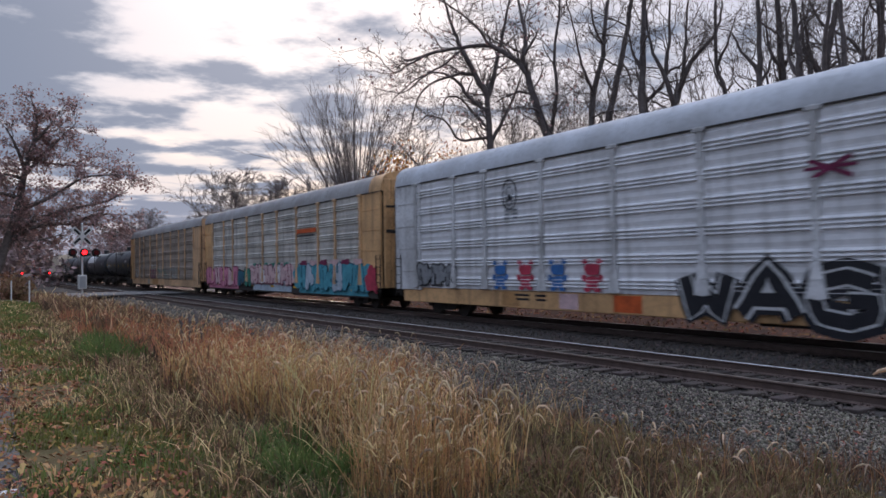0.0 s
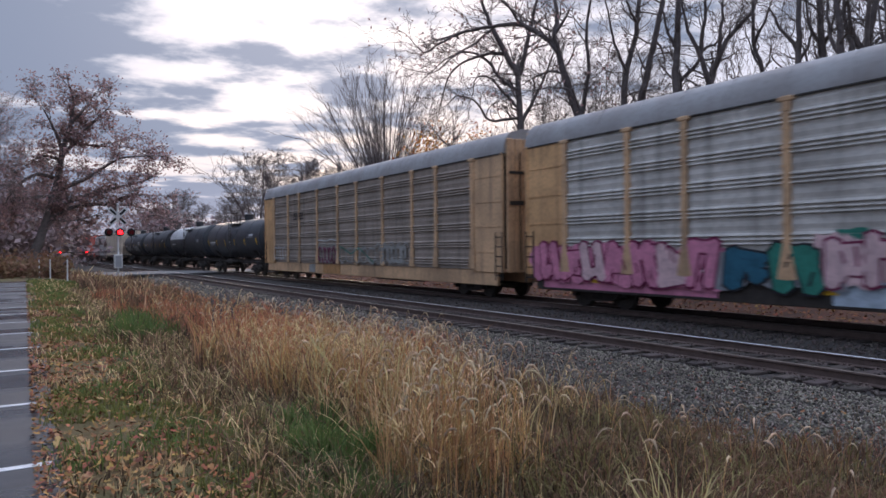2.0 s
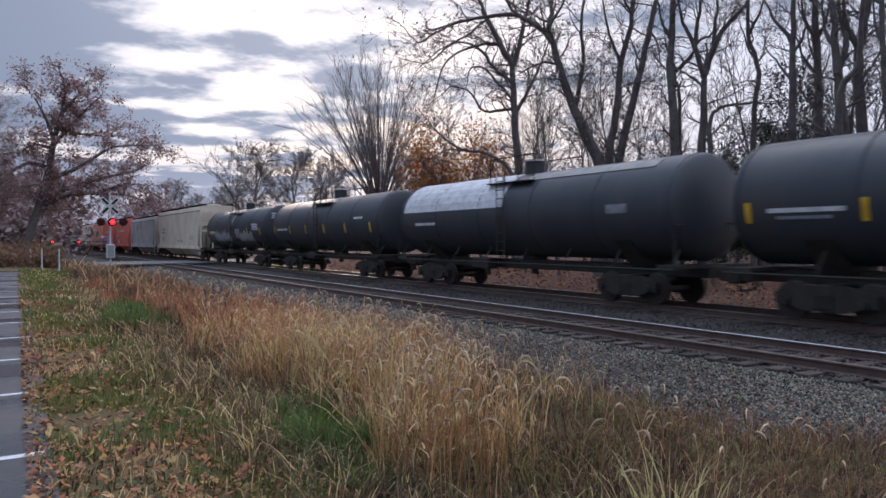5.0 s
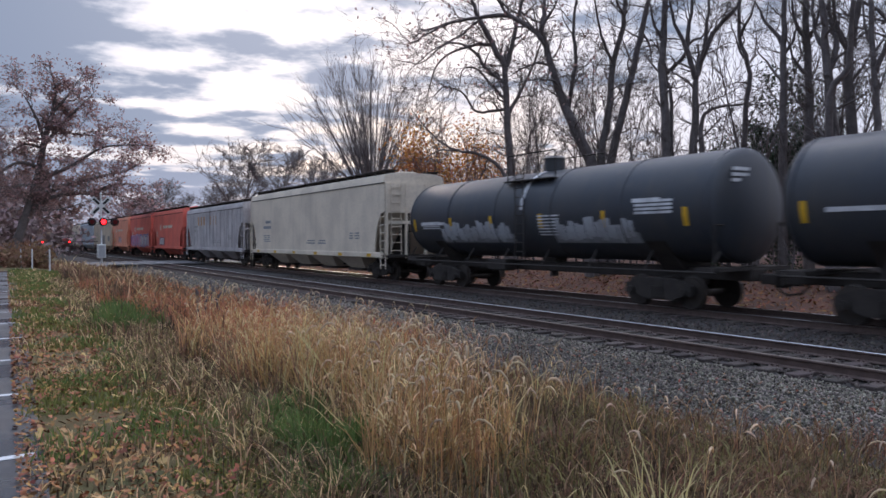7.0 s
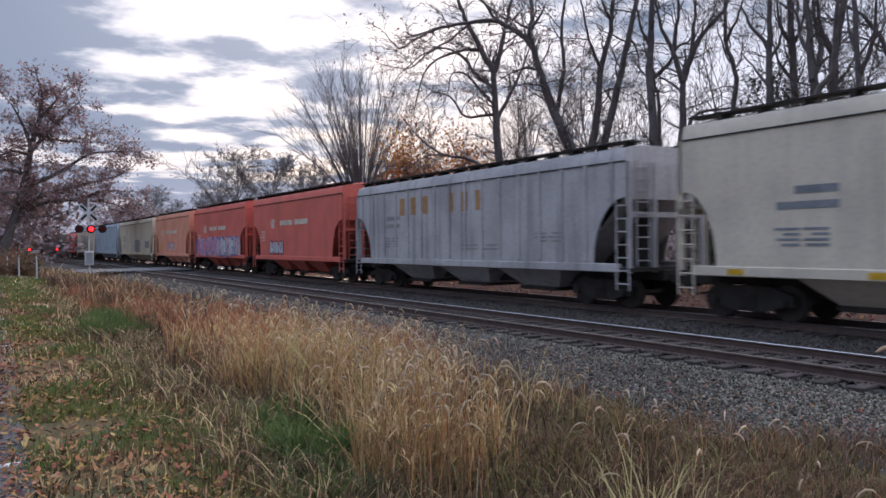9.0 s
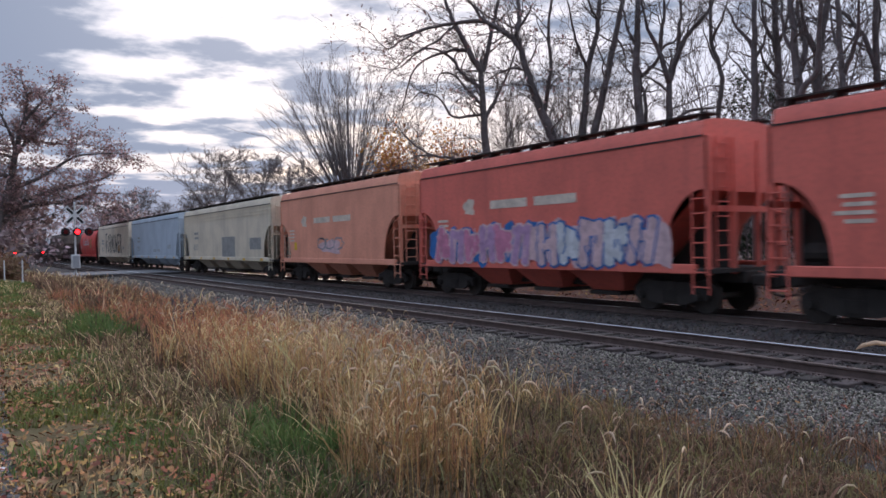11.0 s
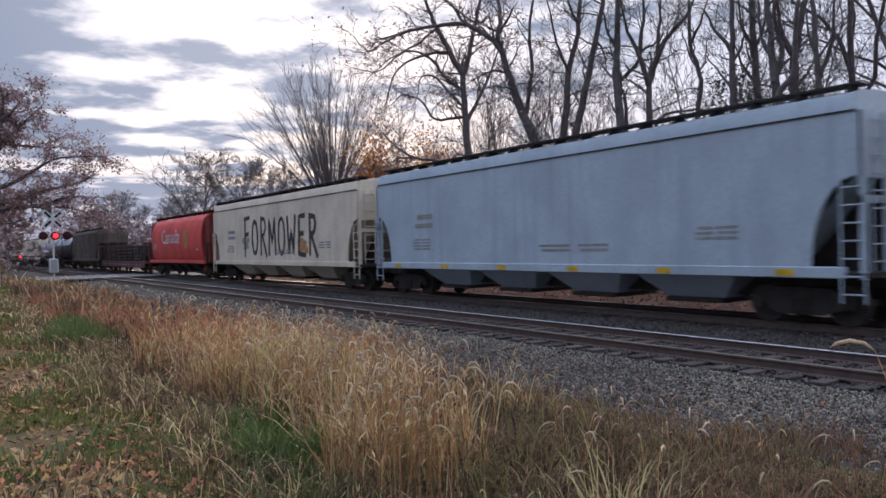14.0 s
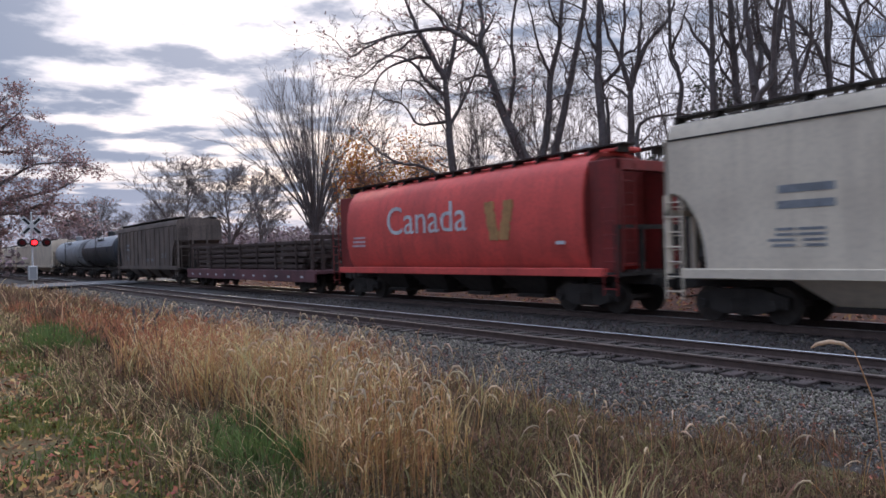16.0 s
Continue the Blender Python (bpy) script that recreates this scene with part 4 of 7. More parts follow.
def flat_car(label, L):
    """Flat wagon with bulkheads, stakes and a stacked load of old rails."""
    car = empty("flat_car")
    tagged(car, label, "railway wagon", "wagons of the train")
    part("deck", MB().box(-1.5, 1.5, 0.2, L - 0.2, 0.95, 1.10).box(-1.52, -1.40, 0.4, L - 0.4, 0.55, 1.12, 0.02).box(1.40, 1.52, 0.4, L - 0.4, 0.55, 1.12, 0.02), M_MAROON, car)
    for y in (0.9, L - 0.9):
        for x in np.linspace(-1.35, 1.35, 6):
            part("upright", MB().box(x - 0.06, x + 0.06, y - 0.08, y + 0.08, 1.1, 2.75), M_RUSTLOAD, car)
        b = MB()
        b.box(-1.45, 1.45, y - 0.05, y + 0.05, 2.55, 2.75).box(-1.45, 1.45, y - 0.05, y + 0.05, 1.7, 1.85)
        part("bulkhead", b, M_RUSTLOAD, car)
    rng = random.Random(5)
    for layer in range(5):
        z = 1.2 + layer * 0.29
        for y in (4.0, L / 2, L - 4.2):
            part("bolster", MB().box(-1.4, 1.4, y, y + 0.25, z - 0.1, z), M_BROWN, car)
        for k in range(7):
            x = -1.3 + k * 0.43
            a, b = rng.uniform(1.2, 2.4), L - rng.uniform(1.2, 2.4)
            part("steel_rail", MB().box(x - 0.09, x + 0.09, a, b, z, z + 0.17, 0.02), M_RUSTLOAD, car)
    for y in np.linspace(2.4, L - 2.4, 7):
        for x in (-1.46, 1.46):
            part("stake", MB().box(x - 0.04, x + 0.04, y - 0.05, y + 0.05, 1.1, 2.55), M_RUSTLOAD, car)
    for k in range(12):
        y = 1.6 + k * (L - 3.2) / 11
        part("side_mark", MB().box(-1.53, -1.518, y, y + 0.25, 0.75, 0.85), G["white"], car)
    running_gear(car, L, 2.2)
    return car, L


TRAIN = []      # (car, y of its front at 0 s)


def add_car(car, front):
    TRAIN.append((car, front))
    return car


a0, LA = autorack("white and silver ribbed autorack with spray-painted letters", M_GALV, M_ROOF, M_WHITE, M_YELLOW, M_WHITE,
                 posts=[1.6, 4.3, 6.5, 9.4, 12.25, 15.1, 18.1, 21.05, 22.95, 25.6])
add_car(a0, -1.0)
a1, _ = autorack("silver ribbed autorack with yellow ends and colourful graffiti", M_GALV_GREY, M_ROOF_DIRTY, M_YELLOW_PALE, M_UNDER, M_YELLOW, roof_end=True)
add_car(a1, 27.45)
a2, _ = autorack("dirty brown ribbed autorack with yellow ends and faint graffiti", M_GALV_BROWN, M_ROOF_DIRTY, M_YELLOW_PALE, M_YELLOW_PALE, M_YELLOW_PALE, rear=M_YELLOW)
add_car(a2, 55.9)
LT = 15.75
t1, _, p1 = tank_car("black tank wagon with pale stencils and reflective strips", LT, M_BLACK)
add_car(t1, 84.25)
t2, _, p2 = tank_car("dark tank wagon with a silver-white crown and a painted sheen strip", LT, M_BLACK, stripes=False)
add_car(t2, 101.0)
t3, _, p3 = tank_car("plain black tank wagon with yellow strips", LT, M_BLACK)
add_car(t3, 118.2)
t4, _, p4 = tank_car("black tank wagon with silver graffiti and a worn band", LT, M_BLACK)
add_car(t4, 135.05)
h1, _ = hopper("beige covered hopper wagon with dark ladders", 19.6, M_BEIGE, 4.88, cut=0.95)
add_car(h1, 152.2)
h2, _ = hopper("pale grey ribbed covered hopper wagon, faded marks", 16.9, M_LAVENDER, 4.58, ribs=16, bays=3)
add_car(h2, 173.1)
h3, _ = hopper("red covered hopper wagon with white marks", 13.6, M_RED, 4.85, bays=3)
add_car(h3, 191.1)
h4, _ = hopper("red covered hopper wagon with pink and blue graffiti", 13.3, M_RED, 4.88, bays=3)
add_car(h4, 205.9)
h5, _ = hopper("faded orange covered hopper wagon with scrawled graffiti", 13.3, M_ORANGE, 4.88, bays=3)
add_car(h5, 220.4)
h6, _ = hopper("cream covered hopper wagon with blue-grey paint patches", 19.4, M_CREAM, 4.85, lines=3)
add_car(h6, 234.8)
h7, _ = hopper("pale blue covered hopper wagon with small stencils", 19.3, M_BLUE, 4.88, cut=0.95)
add_car(h7, 255.5)
h8, _ = hopper("off-white covered hopper wagon with black sprayed letters", 19.8, M_OFFWHITE, 4.86, cut=0.95)
add_car(h8, 276.0)
c1, _ = hopper("red barrel-sided grain hopper wagon lettered Canada", 15.9, M_CANADA, 4.55, barrel=True)
add_car(c1, 297.0)
f1, _ = flat_car("maroon flat wagon loaded with stacked rusty rails", 19.4)
add_car(f1, 314.4)
d1, _ = hopper("dark brown covered hopper wagon, grimy", 17.6, M_BROWN, 4.6, ribs=14)
add_car(d1, 335.2)
t5, _, p5 = tank_car("black tank wagon with a silver crown", LT, M_BLACK, stripes=False)
add_car(t5, 354.2)
t6, _, p6 = tank_car("silver tank wagon, dull and streaked", LT, M_SILVER, stripes=False)
add_car(t6, 371.2)
for k_ in range(4):
    w_, _ = hopper("off-white covered hopper wagon far along the train", 18.0, M_OFFWHITE if k_ % 2 else M_BEIGE, 4.6)
    add_car(w_, 388.5 + 19.4 * k_)


# ---------------------------------------------------------------- paint marks, stencils and graffiti on the wagons
SIDE = -1.579       # just inside the crests of the ribbed sides, which show through the spray paint


def ring(car, y, z, ry, rz, w, mat, x):
    n, m = 28, MB()
    vs = [(x, y + (ry + d) * math.cos(2 * math.pi * k / n), z + (rz + d) * math.sin(2 * math.pi * k / n)) for d in (0, w) for k in range(n)]
    m.add(vs, [(k, (k + 1) % n, n + (k + 1) % n, n + k) for k in range(n)])
    return part("emblem_ring", m, mat, car)


def stroke(car, pts, w, mat, x, name="spray_stroke"):
    """A sprayed line along (y, z) points, flat on the side."""
    m = MB()
    vs = []
    for i, (y, z) in enumerate(pts):
        a, b = pts[max(0, i - 1)], pts[min(len(pts) - 1, i + 1)]
        d = Vector((b[0] - a[0], b[1] - a[1])).normalized() * w / 2
        vs += [(x, y - d.y, z + d.x), (x, y + d.y, z - d.x)]
    m.add(vs, [(2 * i, 2 * i + 1, 2 * i + 3, 2 * i + 2) for i in range(len(pts) - 1)])
    return part(name, m, mat, car)


def scribble(car, y0, y1, z0, z1, n, mat, seed, x, w=0.05):
    r = random.Random(seed)
    for k in range(n):
        c = y0 + (y1 - y0) * (k + 0.5) / n
        s = (y1 - y0) / n * 0.55
        pts = []
        a0, turns = r.uniform(0, 6.28), r.uniform(0.7, 1.4)
        for j in range(14):
            a = a0 + turns * 6.28 * j / 13
            pts.append((c + s * math.cos(a) * r.uniform(0.8, 1.1), (z0 + z1) / 2 + (z1 - z0) / 2 * math.sin(a) * r.uniform(0.75, 1.05)))
        stroke(car, pts, w, mat, x - 0.0006 * k)


def little_bear(car, y, z0, z1, mat, x):
    """A flat sprayed shape: round head with two lobes over a squat body."""
    h = z1 - z0
    for k, (dy, fz, ry, rz) in enumerate(((0, 0.27, 0.27, 0.24), (0, 0.72, 0.33, 0.22), (-0.28, 0.97, 0.11, 0.09), (0.28, 0.97, 0.11, 0.09), (-0.33, 0.42, 0.09, 0.12), (0.33, 0.42, 0.09, 0.12), (-0.2, 0.04, 0.13, 0.07), (0.2, 0.04, 0.13, 0.07))):
        part("sprayed_shape", blob(y + dy, z0 + h * fz, ry * 0.9, rz * h * 0.9, 90 + k, x - 0.001 * k, x + 0.02, wob=0.06), mat, car)


GLYPHS = {"F": [[(0.2, -0.05), (0.28, 1.0)], [(0.1, 0.97), (0.95, 1.0)], [(0.22, 0.52), (0.75, 0.58)]],
          "O": [[(0.5 + 0.36 * math.sin(a), 0.48 + 0.46 * math.cos(a)) for a in np.linspace(0, 6.4, 15)]],
          "R": [[(0.2, 0.0), (0.24, 1.0)], [(0.15, 0.97), (0.7, 0.92), (0.8, 0.72), (0.62, 0.55), (0.22, 0.5)], [(0.4, 0.5), (0.95, -0.04)]],
          "M": [[(0.1, 0.0), (0.16, 0.95), (0.5, 0.3), (0.82, 0.97), (0.92, 0.0)]],
          "W": [[(0.06, 0.97), (0.24, 0.02), (0.5, 0.62), (0.74, 0.0), (0.95, 1.0)]],
          "E": [[(0.9, 0.95), (0.25, 0.93), (0.2, 0.03), (0.92, 0.0)], [(0.22, 0.5), (0.75, 0.53)]],
          "A": [[(0.02, 0.0), (0.5, 0.97), (0.98, 0.0)], [(0.22, 0.33), (0.8, 0.33)]],
          "G": [[(0.95, 0.82), (0.6, 0.98), (0.2, 0.85), (0.08, 0.5), (0.2, 0.1), (0.6, 0.0), (0.92, 0.15), (0.95, 0.45), (0.6, 0.45)]],
          "U": [[(0.08, 1.0), (0.1, 0.25), (0.35, 0.0), (0.7, 0.02), (0.9, 0.3), (0.92, 1.0)]]}


def sprayed_word(car, word, y_left, pitch, wide, z0, z1, layers, seed):
    """Capitals sprayed by hand, read from the near side; layers: (width, material, x) of the strokes laid over one another."""
    r = random.Random(seed)
    for k, ch in enumerate(word):
        ya, lift, tall = y_left - pitch * k, z0 + r.uniform(-0.05, 0.08), (z1 - z0) * r.uniform(0.93, 1.05)
        for j, line in enumerate(GLYPHS[ch]):
            fine = [(p[0] + (q[0] - p[0]) * i / 4, p[1] + (q[1] - p[1]) * i / 4) for p, q in zip(line, line[1:]) for i in range(4)] + [line[-1]]
            fine = [(ya - wide * u + r.uniform(-0.02, 0.02), lift + tall * v) for u, v in fine]
            for w, mat, x in layers:
                stroke(car, fine, w * r.uniform(0.88, 1.1), mat, x - 0.0007 * j - 0.0003 * k, "graffiti_letter")


# white autorack
graffiti(a0, 22.9, 25.4, 1.15, 1.95, 5, None, [G["grey"]], G["black"], 3, SIDE)
for y_, c_ in ((20.2, "blue"), (18.9, "red"), (17.4, "blue"), (15.95, "red")):
    little_bear(a0, y_, 1.12, 2.0, G[c_], SIDE)
sprayed_word(a0, "WAGU", 12.85, 1.62, 1.42, 0.66, 1.66, [(0.70, G["black"], SIDE - 0.002), (0.46, G["white"], SIDE - 0.008), (0.32, G["black"], SIDE - 0.014)], 4)
ring(a0, 19.6, 4.2, 0.33, 0.46, 0.06, G["black"], -1.615)
ring(a0, 19.6, 4.15, 0.16, 0.28, 0.05, G["grey"], -1.616)
part("emblem_star", blob(19.6, 4.1, 0.10, 0.10, 5, -1.616, -1.60, wob=0.5), G["black"], a0)
bars(a0, "stencil", G["grey"], 19.2, 20.0, 3.40, 3.72, 3, 4, -1.614)
stroke(a0, [(8.6, 3.62), (9.5, 4.02)], 0.10, G["maroon"], -1.614)
stroke(a0, [(8.6, 4.05), (9.45, 3.62)], 0.10, G["maroon"], -1.615)
stroke(a0, [(8.5, 3.85), (9.6, 3.83)], 0.07, G["maroon"], -1.616)
for y_, w_, c_ in ((14.2, 1.0, "orange"), (3.2, 1.1, "yellow"), (19.3, 0.9, "wheat"), (16.6, 0.8, "palepink")):
    part("sill_patch", MB().box(-1.512, -1.505, y_, y_ + w_, 0.56, 1.02), G[c_], a0)
bars(a0, "stencil", G["black"], 18.0, 19.6, 0.76, 0.96, 2, 8, -1.51, 2)

# silver autorack
graffiti(a1, 19.5, 26.4, 0.78, 2.0, 7, G["pink"], [G["pink"], G["palepink"], G["pink"]], G["maroon"], 7, SIDE)
graffiti(a1, 16.9, 19.3, 0.85, 1.85, 2, G["grey"], [G["green"], G["dkteal"]], G["black"], 9, SIDE)
graffiti(a1, 10.2, 16.8, 0.95, 2.1, 8, G["palepink"], [G["palepink"], G["palepink"], G["white"]], G["maroon"], 11, SIDE, loose=0.34)
graffiti(a1, 1.6, 9.3, 0.78, 2.1, 7, G["teal"], [G["teal"], G["teal"], G["sky"]], G["dkteal"], 13, SIDE, loose=0.3)
for k_ in range(6):
    part("graffiti_cap", blob(2.2 + 1.25 * k_, 2.15, 0.42, 0.12, 70 + k_, SIDE - 0.03, SIDE, wob=0.3), G["maroon" if k_ % 2 else "palepink"], a1)
    part("graffiti_cap", blob(11.0 + 1.05 * k_, 2.05, 0.36, 0.16, 80 + k_, SIDE - 0.004, SIDE + 0.02, wob=0.2), G["green"], a1)
part("graffiti_drip", blob(0.9, 1.35, 0.5, 0.55, 99, SIDE - 0.03, SIDE, wob=0.3), G["red"], a1)
part("sprayed_stripe", MB().box(-1.605, -1.60, 6.8, 9.35, 3.72, 3.95), G["orange"], a1)
part("sprayed_stripe", MB().box(-1.605, -1.60, 7.0, 9.3, 3.55, 3.62), G["black"], a1)
for k_ in range(7):
    part("reflector", MB().box(-1.535, -1.505, 2.6 + k_ * 3.5, 3.05 + k_ * 3.5, 0.80, 0.92), G["yellow"], a1)
part("sprayed_band", MB().box(-1.512, -1.503, 10.4, 16.7, 0.58, 1.04), G["sky"], a1)
part("sprayed_fade", MB().box(SIDE - 0.004, SIDE + 0.02, 10.3, 16.6, 1.06, 1.25), G["sky"], a1)
part("sprayed_band", MB().box(-1.512, -1.503, 1.4, 9.3, 0.58, 1.04), G["teal"], a1)
part("sprayed_band", MB().box(-1.512, -1.503, 19.6, 26.3, 0.58, 1.04), G["pink"], a1)

# brown autorack
scribble(a2, 22.9, 25.1, 1.25, 2.05, 4, G["white"], 3, SIDE - 0.03, 0.045)
scribble(a2, 14.9, 17.5, 1.1, 2.2, 4, G["slate"], 15, SIDE - 0.03, 0.07)
scribble(a2, 15.0, 17.4, 1.1, 2.0, 5, G["maroon"], 19, SIDE - 0.026, 0.12)
stroke(a2, [(14.9, 2.3), (15.5, 2.38), (16.3, 2.3), (17.5, 2.36)], 0.05, G["white"], SIDE - 0.032)
scribble(a2, 10.2, 14.5, 1.15, 1.95, 5, G["slate"], 5, SIDE - 0.03, 0.09)
scribble(a2, 6.8, 10.2, 1.15, 2.15, 5, G["slate"], 6, SIDE - 0.03, 0.07)
scribble(a2, 7.2, 9.8, 1.2, 2.0, 6, G["slate"], 26, SIDE - 0.026, 0.16)
stroke(a2, [(10.4, 1.2), (12.0, 1.9), (13.0, 1.6), (14.4, 2.0)], 0.05, G["green"], SIDE - 0.034)
bars(a2, "stencil", G["black"], 19.8, 21.8, 3.62, 4.0, 3, 4, -1.614)
for k_, (y_, w_, c_) in enumerate(((18.2, 0.9, "slate"), (14.6, 2.4, "wheat"))):
    part("sill_patch", MB().box(-1.512, -1.505, y_, y_ + w_, 0.55, 1.03), G[c_], a2)

# tank wagons
for patch_ in (p1, p3, p4):
    patch_("stencil", 12.6, 14.4, 97, 101, G["white"])
    patch_("stencil", 2.0, 3.0, 80, 84, G["white"])
p1("stencil", 12.9, 14.2, 104, 107, G["grey"])
p1("stencil", 7.9, 8.25, 98, 106, G["white"])
p1("stencil", 2.0, 3.4, 86, 89, G["grey"])
p2("worn_crown", 7.9, 15.0, 12, 80, G["white"], 0.02)
# slate strip along the front crown stands in for sky sheen
p2("worn_crown", 1.4, 7.1, 22, 40, G["slate"], 0.02)
p2("stencil", 12.4, 14.0, 97, 101, G["white"])
p2("stencil", 2.0, 2.8, 85, 95, G["grey"])
p4("silver_band", 7.75, 7.93, 15, 85, G["white"], 0.03)
for y_, n_ in ((8.6, 20), (3.0, 15)):       # wavy silver letters along the lower side
    for k_ in range(n_):
        w_ = math.sin(k_ * 1.9 + y_) * 4 + math.sin(k_ * 0.7) * 3
        p4("silver_graffiti", y_ + k_ * 0.215, y_ + k_ * 0.215 + 0.19 + 0.05 * (k_ % 2), 102 + w_, 121 + w_ * 0.6 + 3 * (k_ % 3), M_SILVER, 0.012 + 0.0004 * k_)
    p4("graffiti_shadow", y_ - 0.15, y_ + n_ * 0.215 + 0.15, 116, 130, G["grey"], 0.008)
for k_ in range(7):
    p4("stencil", 6.0, 7.05, 93 + 4 * k_, 94.8 + 4 * k_, G["white"])
for k_ in range(4):
    p4("stencil", 1.6, 2.9, 82 + 4 * k_, 84.5 + 4 * k_, G["white"])
    p4("stencil", 13.0, 14.3, 96 + 3 * k_, 97.5 + 3 * k_, G["white"])
p5("silver_crown", 1.4, 14.3, 15, 75, M_SILVER, 0.02)
end_bars = MB()
for k_ in range(3):
    end_bars.box(-0.95, -0.35, 0.14 + 0.02 * k_, 0.19 + 0.02 * k_, 3.55 - 0.14 * k_, 3.63 - 0.14 * k_)
part("end_stencil", end_bars, G["white"], t4)

# hoppers
def hopper_marks(car, L, dark, seed, yellow=True):
    bars(car, "stencil", dark, L - 4.2, L - 2.6, 2.55, 3.05, 2, seed, -1.566, 1)
    bars(car, "stencil", dark, L - 4.0, L - 2.7, 1.75, 2.15, 4, seed + 1, -1.566, 2)
    bars(car, "stencil", dark, L * 0.35, L * 0.5, 1.65, 1.85, 2, seed + 2, -1.566, 2)
    bars(car, "stencil", dark, 2.9, 4.2, 1.9, 2.2, 3, seed + 3, -1.566, 2)
    if yellow:
        for k in range(6):
            y = 1.6 + (L - 3.6) * k / 5
            part("reflector", MB().box(-1.598, -1.590, y, y + 0.42, 1.08, 1.22), G["yellow"], car)


hopper_marks(h1, 19.6, G["grey"], 1)
for z_ in (2.5, 2.75, 3.6, 3.75):
    part("seam", MB().box(-1.568, -1.56, 4.5, 12.0, z_, z_ + 0.03), M_BEIGE, h1)
hopper_marks(h2, 16.9, G["slate"], 11, False)
for k_ in range(7):
    if k_ != 3:
        part("faded_letter", MB().box(-1.565, -1.561, 6.9 + k_ * 0.9, 7.3 + k_ * 0.9, 3.05, 3.75), G["wheat"], h2)
for car_, L_, c_ in ((h3, 13.6, "ivory"), (h4, 13.3, "ivory"), (h5, 13.3, "ivory")):
    part("logo_shape", blob(9.9, 3.15, 0.30, 0.26, 4, -1.568, -1.56, wob=0.3), G[c_], car_)
    bars(car_, "logo_bar", G[c_], 4.6, 9.0, 3.02, 3.30, 1, 6, -1.567, 2)
    bars(car_, "stencil", G[c_], 11.2, 12.2, 2.15, 2.75, 4, 7, -1.567, 1)
graffiti(h3, 8.2, 10.3, 1.35, 2.15, 4, None, [G["white"]], G["maroon"], 21, -1.566)
graffiti(h4, 6.6, 11.9, 1.15, 2.5, 6, G["blue"], [G["lilac"], G["pink"]], G["palepink"], 23, -1.60)
graffiti(h4, 1.7, 6.3, 1.15, 2.5, 5, G["palepink"], [G["palepink"], G["white"]], G["blue"], 25, -1.60)
scribble(h5, 5.4, 8.3, 1.7, 2.3, 3, G["grey"], 31, -1.566, 0.07)
part("faded_panel", blob(6.8, 1.85, 1.1, 0.3, 8, -1.564, -1.56, wob=0.3), G["palepink"], h5)
part("yellow_mark", MB().box(-1.566, -1.56, 10.9, 11.25, 1.7, 2.1), G["yellow"], h5)
hopper_marks(h6, 19.4, G["slate"], 41)
part("paint_patch", MB().box(-1.567, -1.56, 6.75, 9.5, 1.25, 2.6), G["slate"], h6)
part("paint_patch", MB().box(-1.567, -1.56, 1.95, 3.9, 1.75, 2.45), G["slate"], h6)
hopper_marks(h7, 19.3, G["slate"], 51)
hopper_marks(h8, 19.8, G["grey"], 61, False)
sprayed_word(h8, "FORMOWER", 14.15, 1.26, 1.12, 1.56, 3.66, [(0.235, G["charcoal"], -1.566)], 17)
for k_, (y_, c_) in enumerate(((5.9, "wheat"), (13.8, "slate"))):
    part("paint_patch", blob(y_, 2.0 + 0.3 * k_, 0.5, 0.35, 30 + k_, -1.564, -1.56, wob=0.4), G[c_], h8)
text_part(c1, "Canada", 4.9, 1.05, 6.4, 2.5, G["white"], -1.606, "lettering", "white serif-style word")
for s_ in (-1, 1):
    for k_ in range(4):
        part("wheat_mark", blob(4.8 + s_ * (0.24 + 0.07 * k_), 2.35 + 0.27 * k_, 0.22, 0.22, 40 + k_, -1.606 - 0.001 * k_, -1.56, wob=0.15), G["wheat"], c1)
part("stencil", MB().box(-1.60, -1.58, 2.0, 2.35, 1.95, 2.05), G["white"], c1)
bars(c1, "stencil", G["palepink"], 13.0, 14.2, 2.1, 2.5, 3, 5, -1.602, 1)
hopper_marks(d1, 17.6, G["grey"], 71, False)


def distance_run(t):
    """Metres that the train has rolled since the start."""
    return 1.06 * (16.589 * t + 0.036 * t * t / 2 - 0.00216 * t ** 3 / 6)



# ---------------------------------------------------------------- vegetation and stones
PX, PZ = np.array([p[0] for p in PROFILE]), np.array([p[1] for p in PROFILE])


def raw_mesh(name, verts, faces_flat, loop_total, mat, smooth=False):
    me = bpy.data.meshes.new(name)
    nv, nl, nf = len(verts), len(faces_flat), len(loop_total)
    me.vertices.add(nv)
    me.vertices.foreach_set("co", np.asarray(verts, dtype=np.float32).ravel())
    me.loops.add(nl)
    me.loops.foreach_set("vertex_index", np.asarray(faces_flat, dtype=np.int32))
    me.polygons.add(nf)
    starts = np.concatenate([[0], np.cumsum(loop_total)[:-1]])
    me.polygons.foreach_set("loop_start", starts.astype(np.int32))
    me.materials.append(mat)
    me.update(calc_edges=True)
    if smooth:
        me.shade_smooth()
    return me


